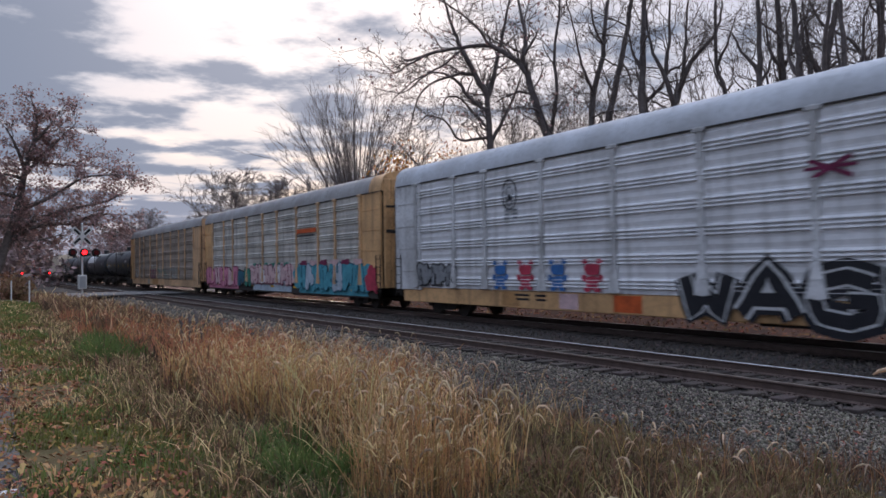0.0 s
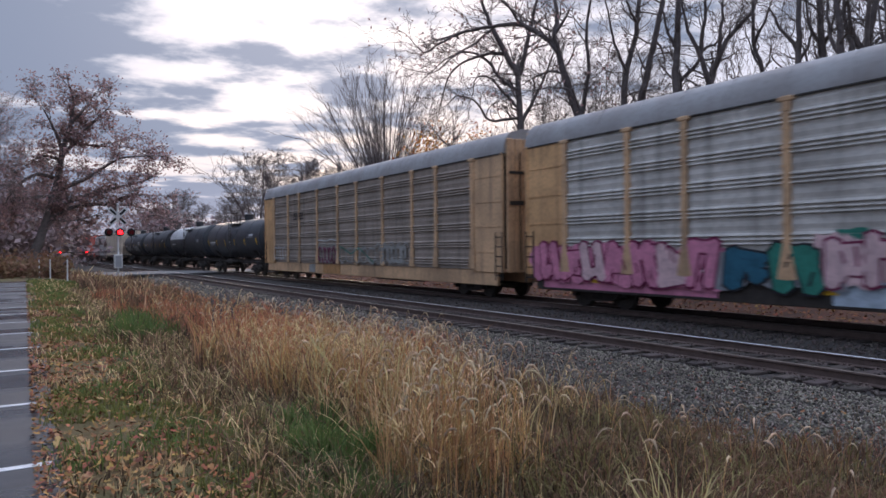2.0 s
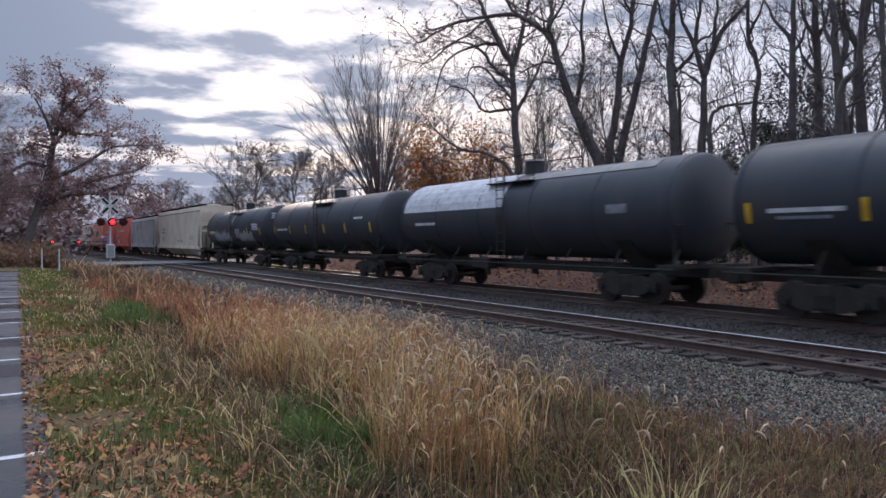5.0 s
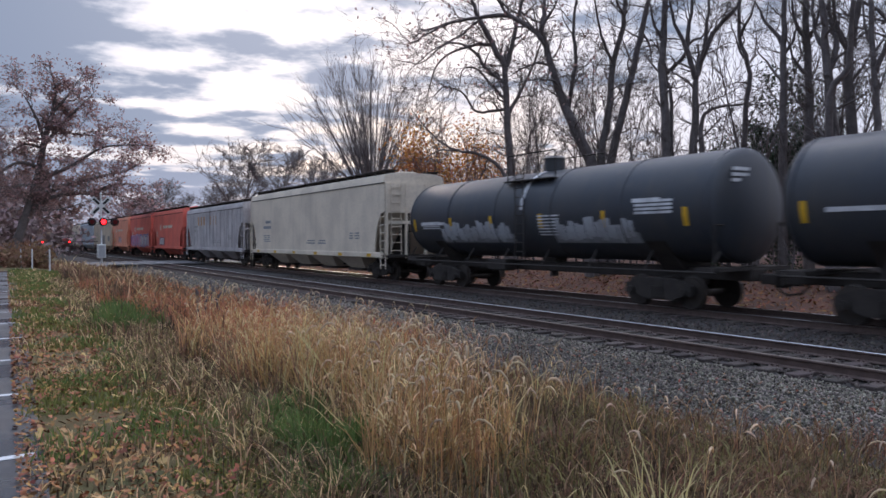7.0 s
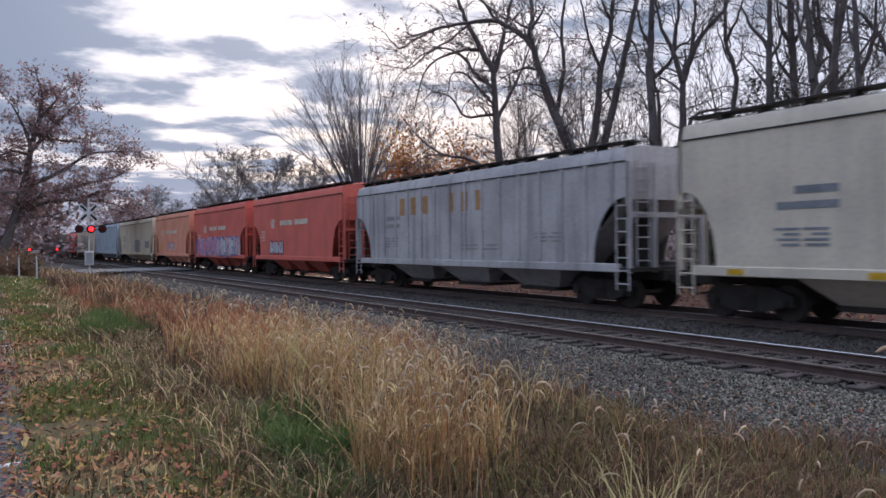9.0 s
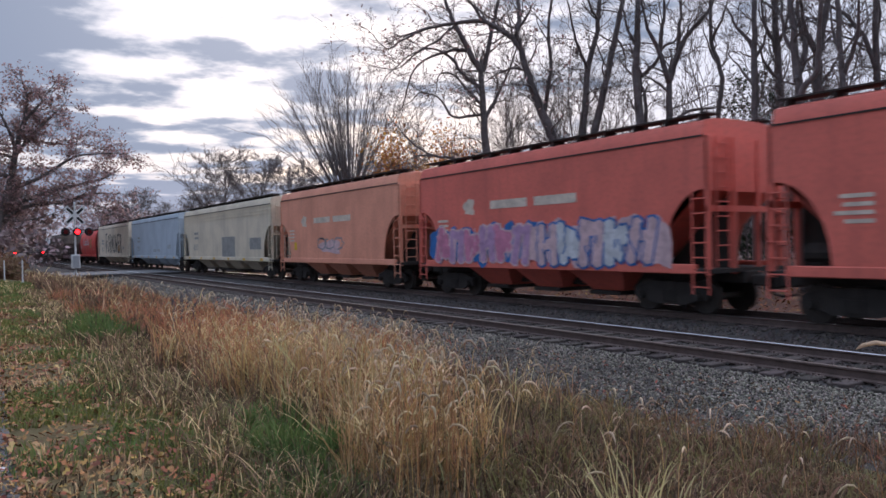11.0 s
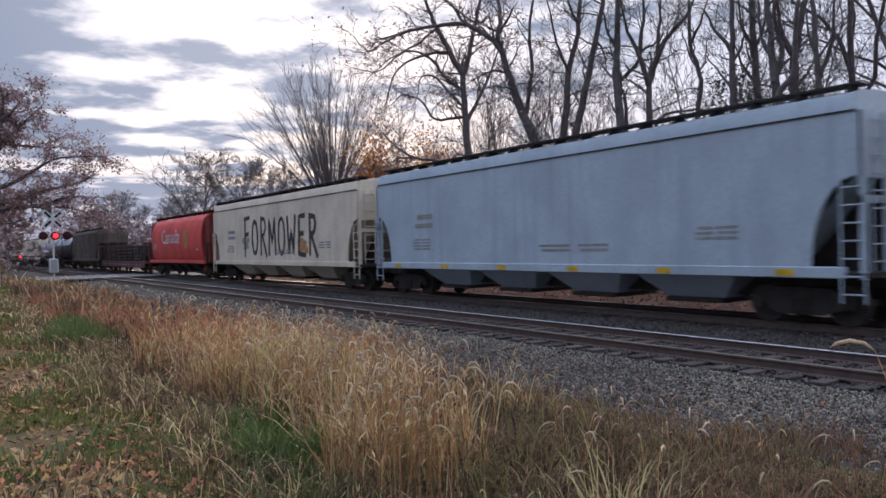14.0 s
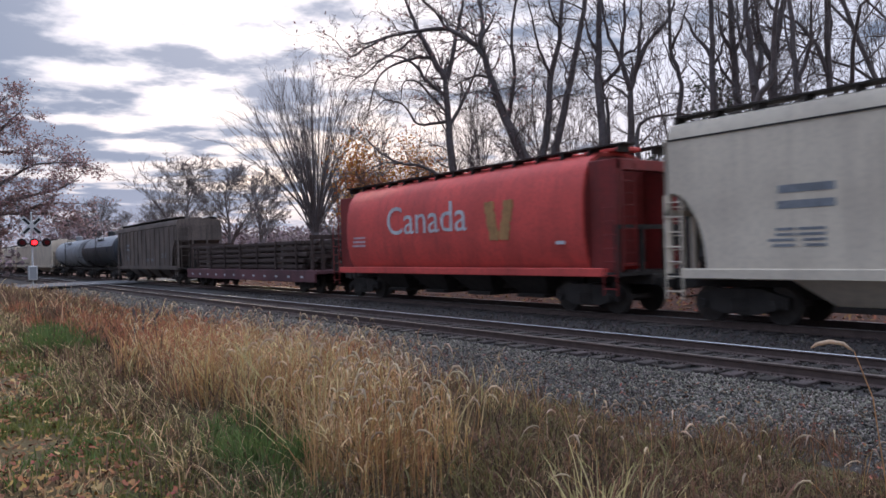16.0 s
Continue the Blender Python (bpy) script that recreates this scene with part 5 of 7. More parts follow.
def blade_mesh(name, x, y, z, h, width, bend, mat, rng, nod=0.35):
    """Many grass blades, each a ribbon in four steps that leans, arches over and nods; neighbours lean alike."""
    n = len(x)
    a = rng.uniform(0, 2 * np.pi, n)
    tuft = np.sin(np.floor(x / 0.22) * 12.9 + np.floor(y / 0.22) * 78.2) * 43758.5
    t = (tuft - np.floor(tuft)) * 2 * np.pi + rng.normal(0, 1.1, n)
    b = bend * rng.uniform(0.1, 1.0, n) ** 1.4 * h
    drop = nod * rng.uniform(0, 1, n) ** 2
    wx, wy = np.cos(a) * width, np.sin(a) * width
    dx, dy = np.cos(t) * b, np.sin(t) * b
    V = np.zeros((n, 9, 3))
    for k, (q, w) in enumerate(((0.0, 1.0), (0.4, 0.95), (0.72, 0.75), (0.9, 0.5))):
        g, f = q ** 1.9, q - drop * q ** 4
        for j, sg in enumerate((-1, 1)):
            V[:, 2 * k + j] = np.stack([x + dx * g + sg * wx * w, y + dy * g + sg * wy * w, z + h * f], 1)
    V[:, 8] = np.stack([x + dx * 1.12, y + dy * 1.12, z + h * (1.0 - drop * 1.25)], 1)
    base = (np.arange(n) * 9)[:, None]
    F = np.concatenate([base + np.array([[0, 1, 3, 2]]), base + np.array([[2, 3, 5, 4]]), base + np.array([[4, 5, 7, 6]]), base + np.array([[6, 7, 8]])], 1)
    return raw_mesh(name, V.reshape(-1, 3), F.ravel(), np.tile([4, 4, 4, 3], n), mat)


def stuff(name, me, label, category):
    ob = new(name, me)
    return tagged(ob, label, category, kind="stuff")


def gz(x, y):
    return np.interp(x, PX, PZ)


def patchy(x, y, s, seed):
    return np.array([noise.noise((a * s, b * s, seed)) for a, b in zip(x, y)])


def near_y(rng, n, y0, y1, k=1.6):
    """Stations along y, dense near the lot and thinner far off."""
    u = rng.uniform(0, 1, n)
    return y0 + (y1 - y0) * u ** k


def tall_left(y):
    return 2.2 + np.minimum(y, 55) * 0.03 + 0.18 * np.sin(y * 1.1) + 0.12 * np.sin(y * 2.7 + 1)


def build_verge():
    rng = np.random.default_rng(7)
    # short green and dry turf of the strip, in patches
    for name, mat, n, seed, lo, hi, floor_, lab in (("turf", M_GREEN, 52000, 1.0, 0.03, 0.11, -0.05, "short green turf in patches between fallen leaves"),
                                                    ("turf", M_FRESH, 26000, 17.0, 0.04, 0.14, 0.08, "fresh green tufts in the turf"),
                                                    ("dry_turf", M_STRAW, 9000, 4.0, 0.03, 0.13, 0.0, "short dry grass between fallen leaves"),
                                                    ("dry_turf", M_WEED_SHADE, 14000, 6.0, 0.02, 0.08, -0.1, "dead brown grass, coloured dark for shade at the turf roots")):
        y = np.concatenate([near_y(rng, n, 1.5, 48, 2.0), rng.uniform(-12, 1.5, n // 5)])
        n = len(y)
        x = lot_edge(0) + (y - 5) * 0.02 + rng.uniform(0.0, 1, n) * (tall_left(y) + 0.5 - 0.3)
        keep = patchy(x, y, 0.8, seed) > floor_
        x, y = x[keep], y[keep]
        h = rng.uniform(lo, hi, len(x)) * (1 + y * 0.01)
        stuff(name, blade_mesh(name, x, y, gz(x, y), h, 0.004 + np.abs(y) * 0.0004, 0.9, mat, rng), lab, "grass")
    # stands of the verge: name, material, count, x range over the stand, y range, height, seed of the patches, least patch value, label
    sets = [
        ("undergrowth", M_WEED_SHADE, 26000, (-0.1, 4.6), (1.2, 13.0), (0.10, 0.42), 2.5, -0.6, "dead undergrowth coloured dark for the shaded gaps in the grass"),
        ("tall_grass", M_GOLD, 7600, (0.0, 3.4), (4.4, 11.5), (0.30, 0.92), 2.0, -0.02, "tall dry golden grass along the verge"),
        ("tall_grass", M_STRAW, 5200, (0.05, 3.3), (4.6, 12.0), (0.40, 1.02), 3.0, 0.0, "bleached straw stalks among the golden grass"),
        ("tall_grass", M_PALE, 1700, (0.0, 3.2), (4.6, 11.5), (0.40, 1.0), 2.2, -0.05, "pale bleached stalks standing over the golden grass"),
        ("tall_grass", M_WEED, 6500, (0.0, 3.8), (4.0, 11.5), (0.22, 0.75), 3.6, -0.1, "brown stalks among the golden grass"),
        ("tall_grass", M_OLIVE, 3600, (0.0, 3.2), (4.2, 10.5), (0.18, 0.55), 9.6, 0.0, "olive stalks at the foot of the golden grass"),
        ("tall_grass", M_STRAW, 1500, (0.0, 4.2), (18.0, 60.0), (0.40, 0.9), 5.0, 0.0, "tall dry pale grass farther along the verge"),
        ("rust_grass", M_RUSTGRASS, 15000, (0.5, 4.4), (9.0, 17.0), (0.28, 0.80), 8.0, -0.1, "rust-red dry grass beside the ballast"),
        ("rust_grass", M_RUSTGRASS, 3000, (-0.3, 1.4), (19.0, 30.0), (0.25, 0.65), 18.0, -0.2, "rust-brown dry grass farther along"),
        ("brown_weeds", M_WEED, 19000, (0.9, 6.4), (1.0, 12.0), (0.12, 0.50), 11.0, -0.12, "low brown weeds along the ballast"),
        ("brown_weeds", M_WEED_SHADE, 10000, (0.9, 6.2), (1.0, 10.0), (0.10, 0.45), 12.0, -0.2, "dark dead weeds along the ballast"),
        ("brown_weeds", M_OLIVE, 9000, (0.8, 5.6), (1.2, 9.0), (0.12, 0.46), 23.0, -0.05, "olive-green weeds low among brown stalks"),
        ("brown_weeds", M_WEED, 24000, (0.0, 4.8), (9.0, 62.0), (0.30, 0.75), 14.0, -0.12, "brown weeds beside the ballast farther off"),
        ("brown_weeds", M_WEED_SHADE, 9000, (-0.2, 3.6), (12.0, 40.0), (0.25, 0.70), 15.0, -0.05, "dark weeds beside the ballast farther off"),
        ("undergrowth", M_WEED_SHADE, 14000, (-0.1, 5.0), (-12.0, 1.6), (0.10, 0.40), 33.0, -0.5, "dead undergrowth beside the car park, coloured dark for shaded gaps"),
        ("brown_weeds", M_WEED, 12000, (0.0, 5.2), (-12.0, 1.6), (0.15, 0.55), 31.0, -0.12, "low brown weeds beside the car park"),
        ("tall_grass", M_GOLD, 2500, (0.3, 4.2), (-12.0, -1.5), (0.30, 0.8), 35.0, -0.04, "dry golden grass beside the car park"),
        ("ballast_weeds", M_WEED, 2600, (3.6, 7.4), (1.5, 16.0), (0.06, 0.26), 53.0, 0.0, "sparse dead weeds over the edge of the ballast"),
        ("ballast_weeds", M_WEED_SHADE, 3200, (3.4, 7.0), (1.5, 18.0), (0.05, 0.22), 56.0, -0.1, "sparse dark weeds over the edge of the ballast"),
        ("short_straw", M_STRAW, 2600, (0.6, 5.4), (1.2, 12.0), (0.12, 0.50), 29.0, 0.0, "short straw among the brown weeds"),
        ("green_clump", M_FRESH, 2100, (-0.3, 0.2), (5.0, 6.6), (0.20, 0.64), 61.0, -0.22, "clump of green weeds at the edge of the tall grass"),
        ("green_clump", M_FRESH, 700, (-0.6, 0.1), (4.2, 5.2), (0.10, 0.30), None, 0, "low green weeds before the tall clump"),
        ("green_clump", M_FRESH, 1900, (-0.6, 0.3), (14.5, 19.0), (0.20, 0.50), None, 0, "patch of green weeds by the tall grass"),
    ]
    for name, mat, n, (x0, x1), (y0, y1), (h0, h1), seed, least, lab in sets:
        y = near_y(rng, n, y0, y1, 1.35)
        x = tall_left(y) + rng.uniform(x0, x1, n)
        pn = patchy(x, y, 0.8, seed) if seed else np.full(n, 0.3)
        keep = (pn > least) & (x < (8.9 if name == "ballast_weeds" else 7.5) + 0.3 * np.sin(y * 1.7) + 0.5 * patchy(x, y, 1.1, 71.0) + 0.16 * np.maximum(0, 8 - y))
        if seed and mat is not M_FRESH:      # the green clumps push the dry stalks aside
            keep &= ((x - tall_left(y) - 0.06) ** 2 / 0.14 + (y - 5.8) ** 2 / 0.9 > rng.uniform(0, 1, n)) & ((x - tall_left(y) + 0.1) ** 2 / 0.3 + (y - 16.7) ** 2 / 5 > rng.uniform(0, 1, n))
        if name == "tall_grass" and 0 < y0 < 15:
            keep &= x / y < 0.50 + 0.7 * pn + rng.uniform(-0.14, 0.14, n)
        if mat is M_WEED and 0 < y0 < 2:
            keep &= x / y > 0.42 - 0.3 * pn
        x, y, pn = x[keep], y[keep], pn[keep]
        m = len(x)
        # blades stand in tufts
        tx, ty = np.round(x / 0.22) * 0.22, np.round(y / 0.22) * 0.22
        pull = rng.uniform(0.0, 0.75, m)
        x, y = x + (tx - x) * pull + rng.normal(0, 0.025, m), y + (ty - y) * pull + rng.normal(0, 0.025, m)
        lump = np.sin(np.round(tx / 0.22) * 4.1 + np.round(ty / 0.22) * 7.7)
        h = rng.uniform(h0, h1, m) * (0.75 + 0.9 * np.clip(pn, -0.3, 0.4)) * (1 + 0.16 * lump) * np.where((x > 5.8) & (y < 9), 0.7, 1)
        w = (0.0034 if mat in (M_GOLD, M_STRAW) else 0.0042) + np.abs(y) * 0.00035
        stuff(name, blade_mesh(name, x, y, gz(x, y) - 0.02, h, w, 0.75, mat, rng, 0.55), lab, "grass")
    # a low tangled fringe in front of the tall stand
    for mat, n, lab in ((M_WEED, 5000, "low brown fringe of the tall grass"), (M_OLIVE, 5500, "low olive fringe of the tall grass"), (M_STRAW, 4200, "low straw fringe of the tall grass"),
                        (M_WEED_SHADE, 4000, "low dead fringe of the tall grass")):
        y = near_y(rng, n, 2.5, 34, 1.6)
        x = tall_left(y) + rng.normal(-0.25, 0.34, n)
        h = rng.uniform(0.08, 0.36, n)
        stuff("verge_fringe", blade_mesh("verge_fringe", x, y, gz(x, y) - 0.01, h, 0.0035 + y * 0.00035, 1.5, mat, rng, 0.8), lab, "grass")
    # curled leaves and seed sprays high on the stalks
    for mat, n, (y0, y1), lab in ((M_STRAW, 6500, (3.8, 11.5), "curled straw leaves on the tall stalks"), (M_RUSTGRASS, 6000, (8.5, 20.0), "curled rust-brown leaves on the stalks"),
                                  (M_WEED, 9000, (1.2, 10.0), "small dry leaves on the brown weeds"), (M_OLIVE, 5000, (1.2, 9.0), "small olive leaves on the weeds")):
        y = near_y(rng, n, y0, y1, 1.3)
        x = tall_left(y) + rng.uniform(0.1, 4.2, n)
        pn = patchy(x, y, 0.8, 2.0)
        low = mat in (M_WEED, M_OLIVE)
        keep = (x < 7.2) & ((x / y > 0.4) if low else (x / y < 0.58 + 0.7 * pn))
        x, y, pn = x[keep], y[keep], pn[keep]
        m = len(x)
        z = gz(x, y) + (rng.uniform(0.08, 0.42, m) if low else rng.uniform(0.30, 0.90, m)) * (0.72 + 0.9 * np.clip(pn, -0.3, 0.4))
        stuff("curled_leaves", blade_mesh("curled_leaves", x, y, z, rng.uniform(0.03, 0.12, m), 0.004 + y * 0.0003, 2.4, mat, rng, 1.2), lab, "grass")
    # broad-leaved dock rosettes at the foot of the green clump
    r = random.Random(31)
    for cx, cy in ((2.05, 4.75), (2.35, 4.45), (2.2, 5.05), (2.55, 4.95)):
        d = MB()
        z0 = float(gz(cx, cy))
        for k in range(11):
            a, ln = r.uniform(0, 6.28), r.uniform(0.09, 0.17)
            ux, uy = math.cos(a), math.sin(a)
            rise, w = r.uniform(0.06, 0.16), r.uniform(0.028, 0.045)
            vs = []
            for q, ww, zz in ((0.1, 0.2, 0.0), (0.45, 1.0, 0.75), (0.8, 0.85, 1.0), (1.0, 0.1, 0.8)):
                for sg in (-1, 1):
                    vs.append((cx + ux * ln * q - uy * w * ww * sg, cy + uy * ln * q + ux * w * ww * sg, z0 + rise * zz + 0.012 * sg))
            d.add(vs, [(0, 1, 3, 2), (2, 3, 5, 4), (4, 5, 7, 6)])
        tagged(new("dock_plant", d.mesh("dock_plant", M_FRESH, True)), "low broad-leaved green weed at the grass edge", "weed", "dock plants")
    # seed plumes on bent stalks
    mb, st = MB(), MB()
    r = random.Random(12)
    for k in range(600):
        if k < 440:
            y = 3.6 + 13 * r.random() ** 1.2
            tl = float(tall_left(y))
            x = tl + (min(4.4, max(0.8, 0.62 * y + 0.4 - tl)) + r.uniform(-0.4, 0.3)) * r.random() ** 0.8 + 0.1
            h = r.uniform(0.65, 1.08)
        elif k < 520:
            y = r.uniform(1.5, 6.5)
            x = r.uniform(3.2, 6.6)
            h = r.uniform(0.45, 0.75)
        else:
            y = r.uniform(14, 48)
            x = float(tall_left(y)) + r.uniform(0.3, 4.0)
            h = r.uniform(0.7, 1.05)
        z = float(gz(x, y))
        a = r.uniform(0, 6.28)
        dx, dy = math.cos(a), math.sin(a)
        b = r.uniform(0.08, 0.22)
        pts = [(x, y, z), (x + dx * b * 0.2, y + dy * b * 0.2, z + h * 0.5), (x + dx * b * 0.55, y + dy * b * 0.55, z + h * 0.88), (x + dx * b, y + dy * b, z + h)]
        st.tube(pts, [0.004, 0.0035, 0.003, 0.002], 3, False)
        e = [(x + dx * b * q, y + dy * b * q, z + h * w) for q, w in ((0.97, 0.985), (1.10, 1.015), (1.32, 1.012), (1.52, 0.975), (1.66, 0.92))]
        s = r.uniform(0.45, 0.9) * (0.75 + y * 0.035)
        mb.tube(e, [0.003, 0.011 * s, 0.013 * s, 0.010 * s, 0.002], 5, False)
    stuff("seed_plumes", mb.mesh("seed_plumes", M_PLUME, True), "pale nodding seed plumes above the grass", "grass")
    stuff("grass_stalks", st.mesh("grass_stalks", M_GOLD), "thin dry stalks bearing seed plumes", "grass")
    # one tall foxtail close to the lot, dark dock stalks in the verge
    f = MB()
    f.tube([(4.57, 2.03, -0.15), (4.56, 2.04, 0.45), (4.54, 2.09, 0.95), (4.50, 2.17, 1.22)], [0.005, 0.0045, 0.004, 0.003], 5)
    fx = empty("foxtail", pose(0, 0, 0, rz=-2.3))
    tagged(fx, "single tall dry foxtail with a nodding plume", "grass")
    part("stalk", f, M_GOLD, fx)
    part("plume", MB().tube([(4.50, 2.17, 1.22), (4.475, 2.22, 1.265), (4.44, 2.29, 1.275), (4.41, 2.35, 1.255), (4.395, 2.38, 1.23)], [0.004, 0.012, 0.014, 0.012, 0.003], 7), M_PLUME, fx, smooth=True)
    n = 60
    pb = blade_mesh("pale_blades", rng.normal(3.35, 0.13, n), rng.normal(2.85, 0.13, n), np.full(n, -0.02), rng.uniform(0.35, 0.78, n), 0.007, 0.6, M_PALE, rng)
    stuff("pale_blades", pb, "clump of pale straw blades among the weeds", "grass")
    for k, (x, y, h) in enumerate(((3.55, 14.3, 1.0), (3.75, 14.6, 1.1), (3.3, 13.9, 0.9), (3.65, 13.8, 0.85))):
        d = MB()
        z = float(gz(x, y))
        d.tube([(x, y, z), (x + 0.03, y, z + h * 0.6)], 0.012, 5)
        for j in range(7):
            zz = z + h * (0.55 + 0.065 * j)
            d.tube([(x + 0.03, y, zz), (x + 0.03 + r.uniform(-0.05, 0.05), y + r.uniform(-0.05, 0.05), zz + 0.10)], [0.028, 0.012], 6)
        tagged(new("dock_stalk", d.mesh("dock_stalk", M_BARK)), "dark dried dock stalk in the verge", "weed", "dock stalks")
    # fallen leaves
    def leaves(name, n, x, y, size, lab, lift=0.02, mat=M_LEAF):
        s = size * rng.uniform(0.5, 1.25, n)
        a = rng.uniform(0, 6.28, n)
        z = gz(x, y) + lift + rng.uniform(0, 0.05, n)
        outline = np.array([(-1, 0, 0.1), (-0.35, 0.55, 0.28), (0.1, 0.32, 0.1), (0.55, 0.5, 0.3), (1, 0, 0.12), (0.5, -0.5, 0.25), (0.1, -0.3, 0.1), (-0.4, -0.55, 0.3)])
        m = len(outline)
        V = np.zeros((n, m, 3))
        ca, sa = np.cos(a), np.sin(a)
        tilt = rng.normal(0, 0.35, (n, 2))
        for k, (u, v, w) in enumerate(outline):
            px, py = (u * ca - v * sa) * s, (u * sa + v * ca) * s
            V[:, k] = np.stack([x + px, y + py, z + w * s * rng.uniform(0.3, 1.6, n) + px * tilt[:, 0] + py * tilt[:, 1]], 1)
        F = (np.arange(n) * m)[:, None] + np.arange(m)[None]
        stuff(name, raw_mesh(name, V.reshape(-1, 3), F.ravel(), np.full(n, m), mat), lab, "leaves")
    for mat, n, size, seed, least, lab in ((M_LEAF, 24000, 0.029, 40.0, -0.12, "brown and orange fallen leaves on the grass strip"), (M_LEAF_RED, 20000, 0.030, 44.0, -0.08, "red-brown fallen leaves on the grass strip"),
                                           (M_LEAF_TAN, 1700, 0.046, 47.0, -0.2, "large tan fallen leaves on the grass strip")):
        y = np.concatenate([near_y(rng, n - n // 4, 1.5, 46, 1.5), rng.uniform(-12, 1.6, n // 4)])
        x = 0.15 + (y - 5) * 0.02 + rng.uniform(0, 1, n) ** 1.25 * (tall_left(y) + 0.3)
        keep = patchy(x, y, 0.7, seed) + 0.12 * rng.normal(0, 1, n) > least
        leaves("fallen_leaves", int(keep.sum()), x[keep], y[keep], size, lab, mat=mat)
    n = 3200
    y = near_y(rng, n, 2, 22, 1.3)
    x = 6.6 + 3.0 * rng.uniform(0, 1, n) ** 1.6
    leaves("fallen_leaves", n, x, y, 0.028, "small brown leaves blown over the ballast", 0.03, M_LEAF_RED)
    for mat, n, lab in ((M_LEAF_RED, 15000, "red-brown fallen leaves beyond the tracks"), (M_LEAF, 9000, "orange fallen leaves beyond the tracks")):
        y, x = rng.uniform(2, 60, n), rng.uniform(19.6, 30, n)
        leaves("woodland_leaves", n, x, y, 0.065, lab, mat=mat)


def build_stones():
    rng = np.random.default_rng(3)
    base = np.array([(1, 0, 0), (0, 1, 0), (-1, 0, 0), (0, -1, 0), (0, 0, 1), (0, 0, -1)], float)
    tri = np.array([(0, 1, 4), (1, 2, 4), (2, 3, 4), (3, 0, 4), (1, 0, 5), (2, 1, 5), (3, 2, 5), (0, 3, 5)])

    def heap(n, x, y, size):
        s = size[:, None, None] * (base[None] * rng.uniform(0.6, 1.25, (n, 6, 1)) + rng.normal(0, 0.22, (n, 6, 3))) * rng.uniform(0.6, 1.2, (n, 1, 3))
        a, b = rng.uniform(0, 6.28, n), rng.uniform(0, 6.28, n)
        ca, sa, cb, sb = np.cos(a)[:, None], np.sin(a)[:, None], np.cos(b)[:, None], np.sin(b)[:, None]
        X, Y, Z = s[..., 0], s[..., 1], s[..., 2]
        X, Y = X * ca - Y * sa, X * sa + Y * ca
        Y, Z = Y * cb - Z * sb, Y * sb + Z * cb
        z = gz(x, y) + rng.uniform(-0.01, 0.02, n)
        V = np.stack([X + x[:, None], Y + y[:, None], Z + z[:, None]], -1)
        F = (np.arange(n) * 6)[:, None, None] + tri[None]
        return V.reshape(-1, 3), F.ravel(), n * 8
    for n, xr, yr, sz, k in ((52000, (6.7, 10.12), (2.0, 20.0), (0.012, 0.031), 1.4), (11000, (7.1, 10.12), (18.0, 60.0), (0.03, 0.055), 1.3),
                             (9000, (6.7, 10.12), (-12.0, 2.0), (0.02, 0.04), 1.0), (16000, (10.3, 18.6), (3.0, 40.0), (0.03, 0.055), 1.5)):
        x = rng.uniform(*xr, n)
        if xr[0] < 8:
            x = xr[0] + (xr[1] - xr[0]) * rng.uniform(0, 1, n) ** 0.75
        y = near_y(rng, n, *yr, k)
        v, f, m = heap(n, x, y, rng.uniform(*sz, n))
        stuff("ballast", raw_mesh("ballast", v, f, np.full(m, 3), M_STONE if xr[0] < 8 else M_STONE_DARK), "grey crushed-stone ballast along the tracks", "gravel")


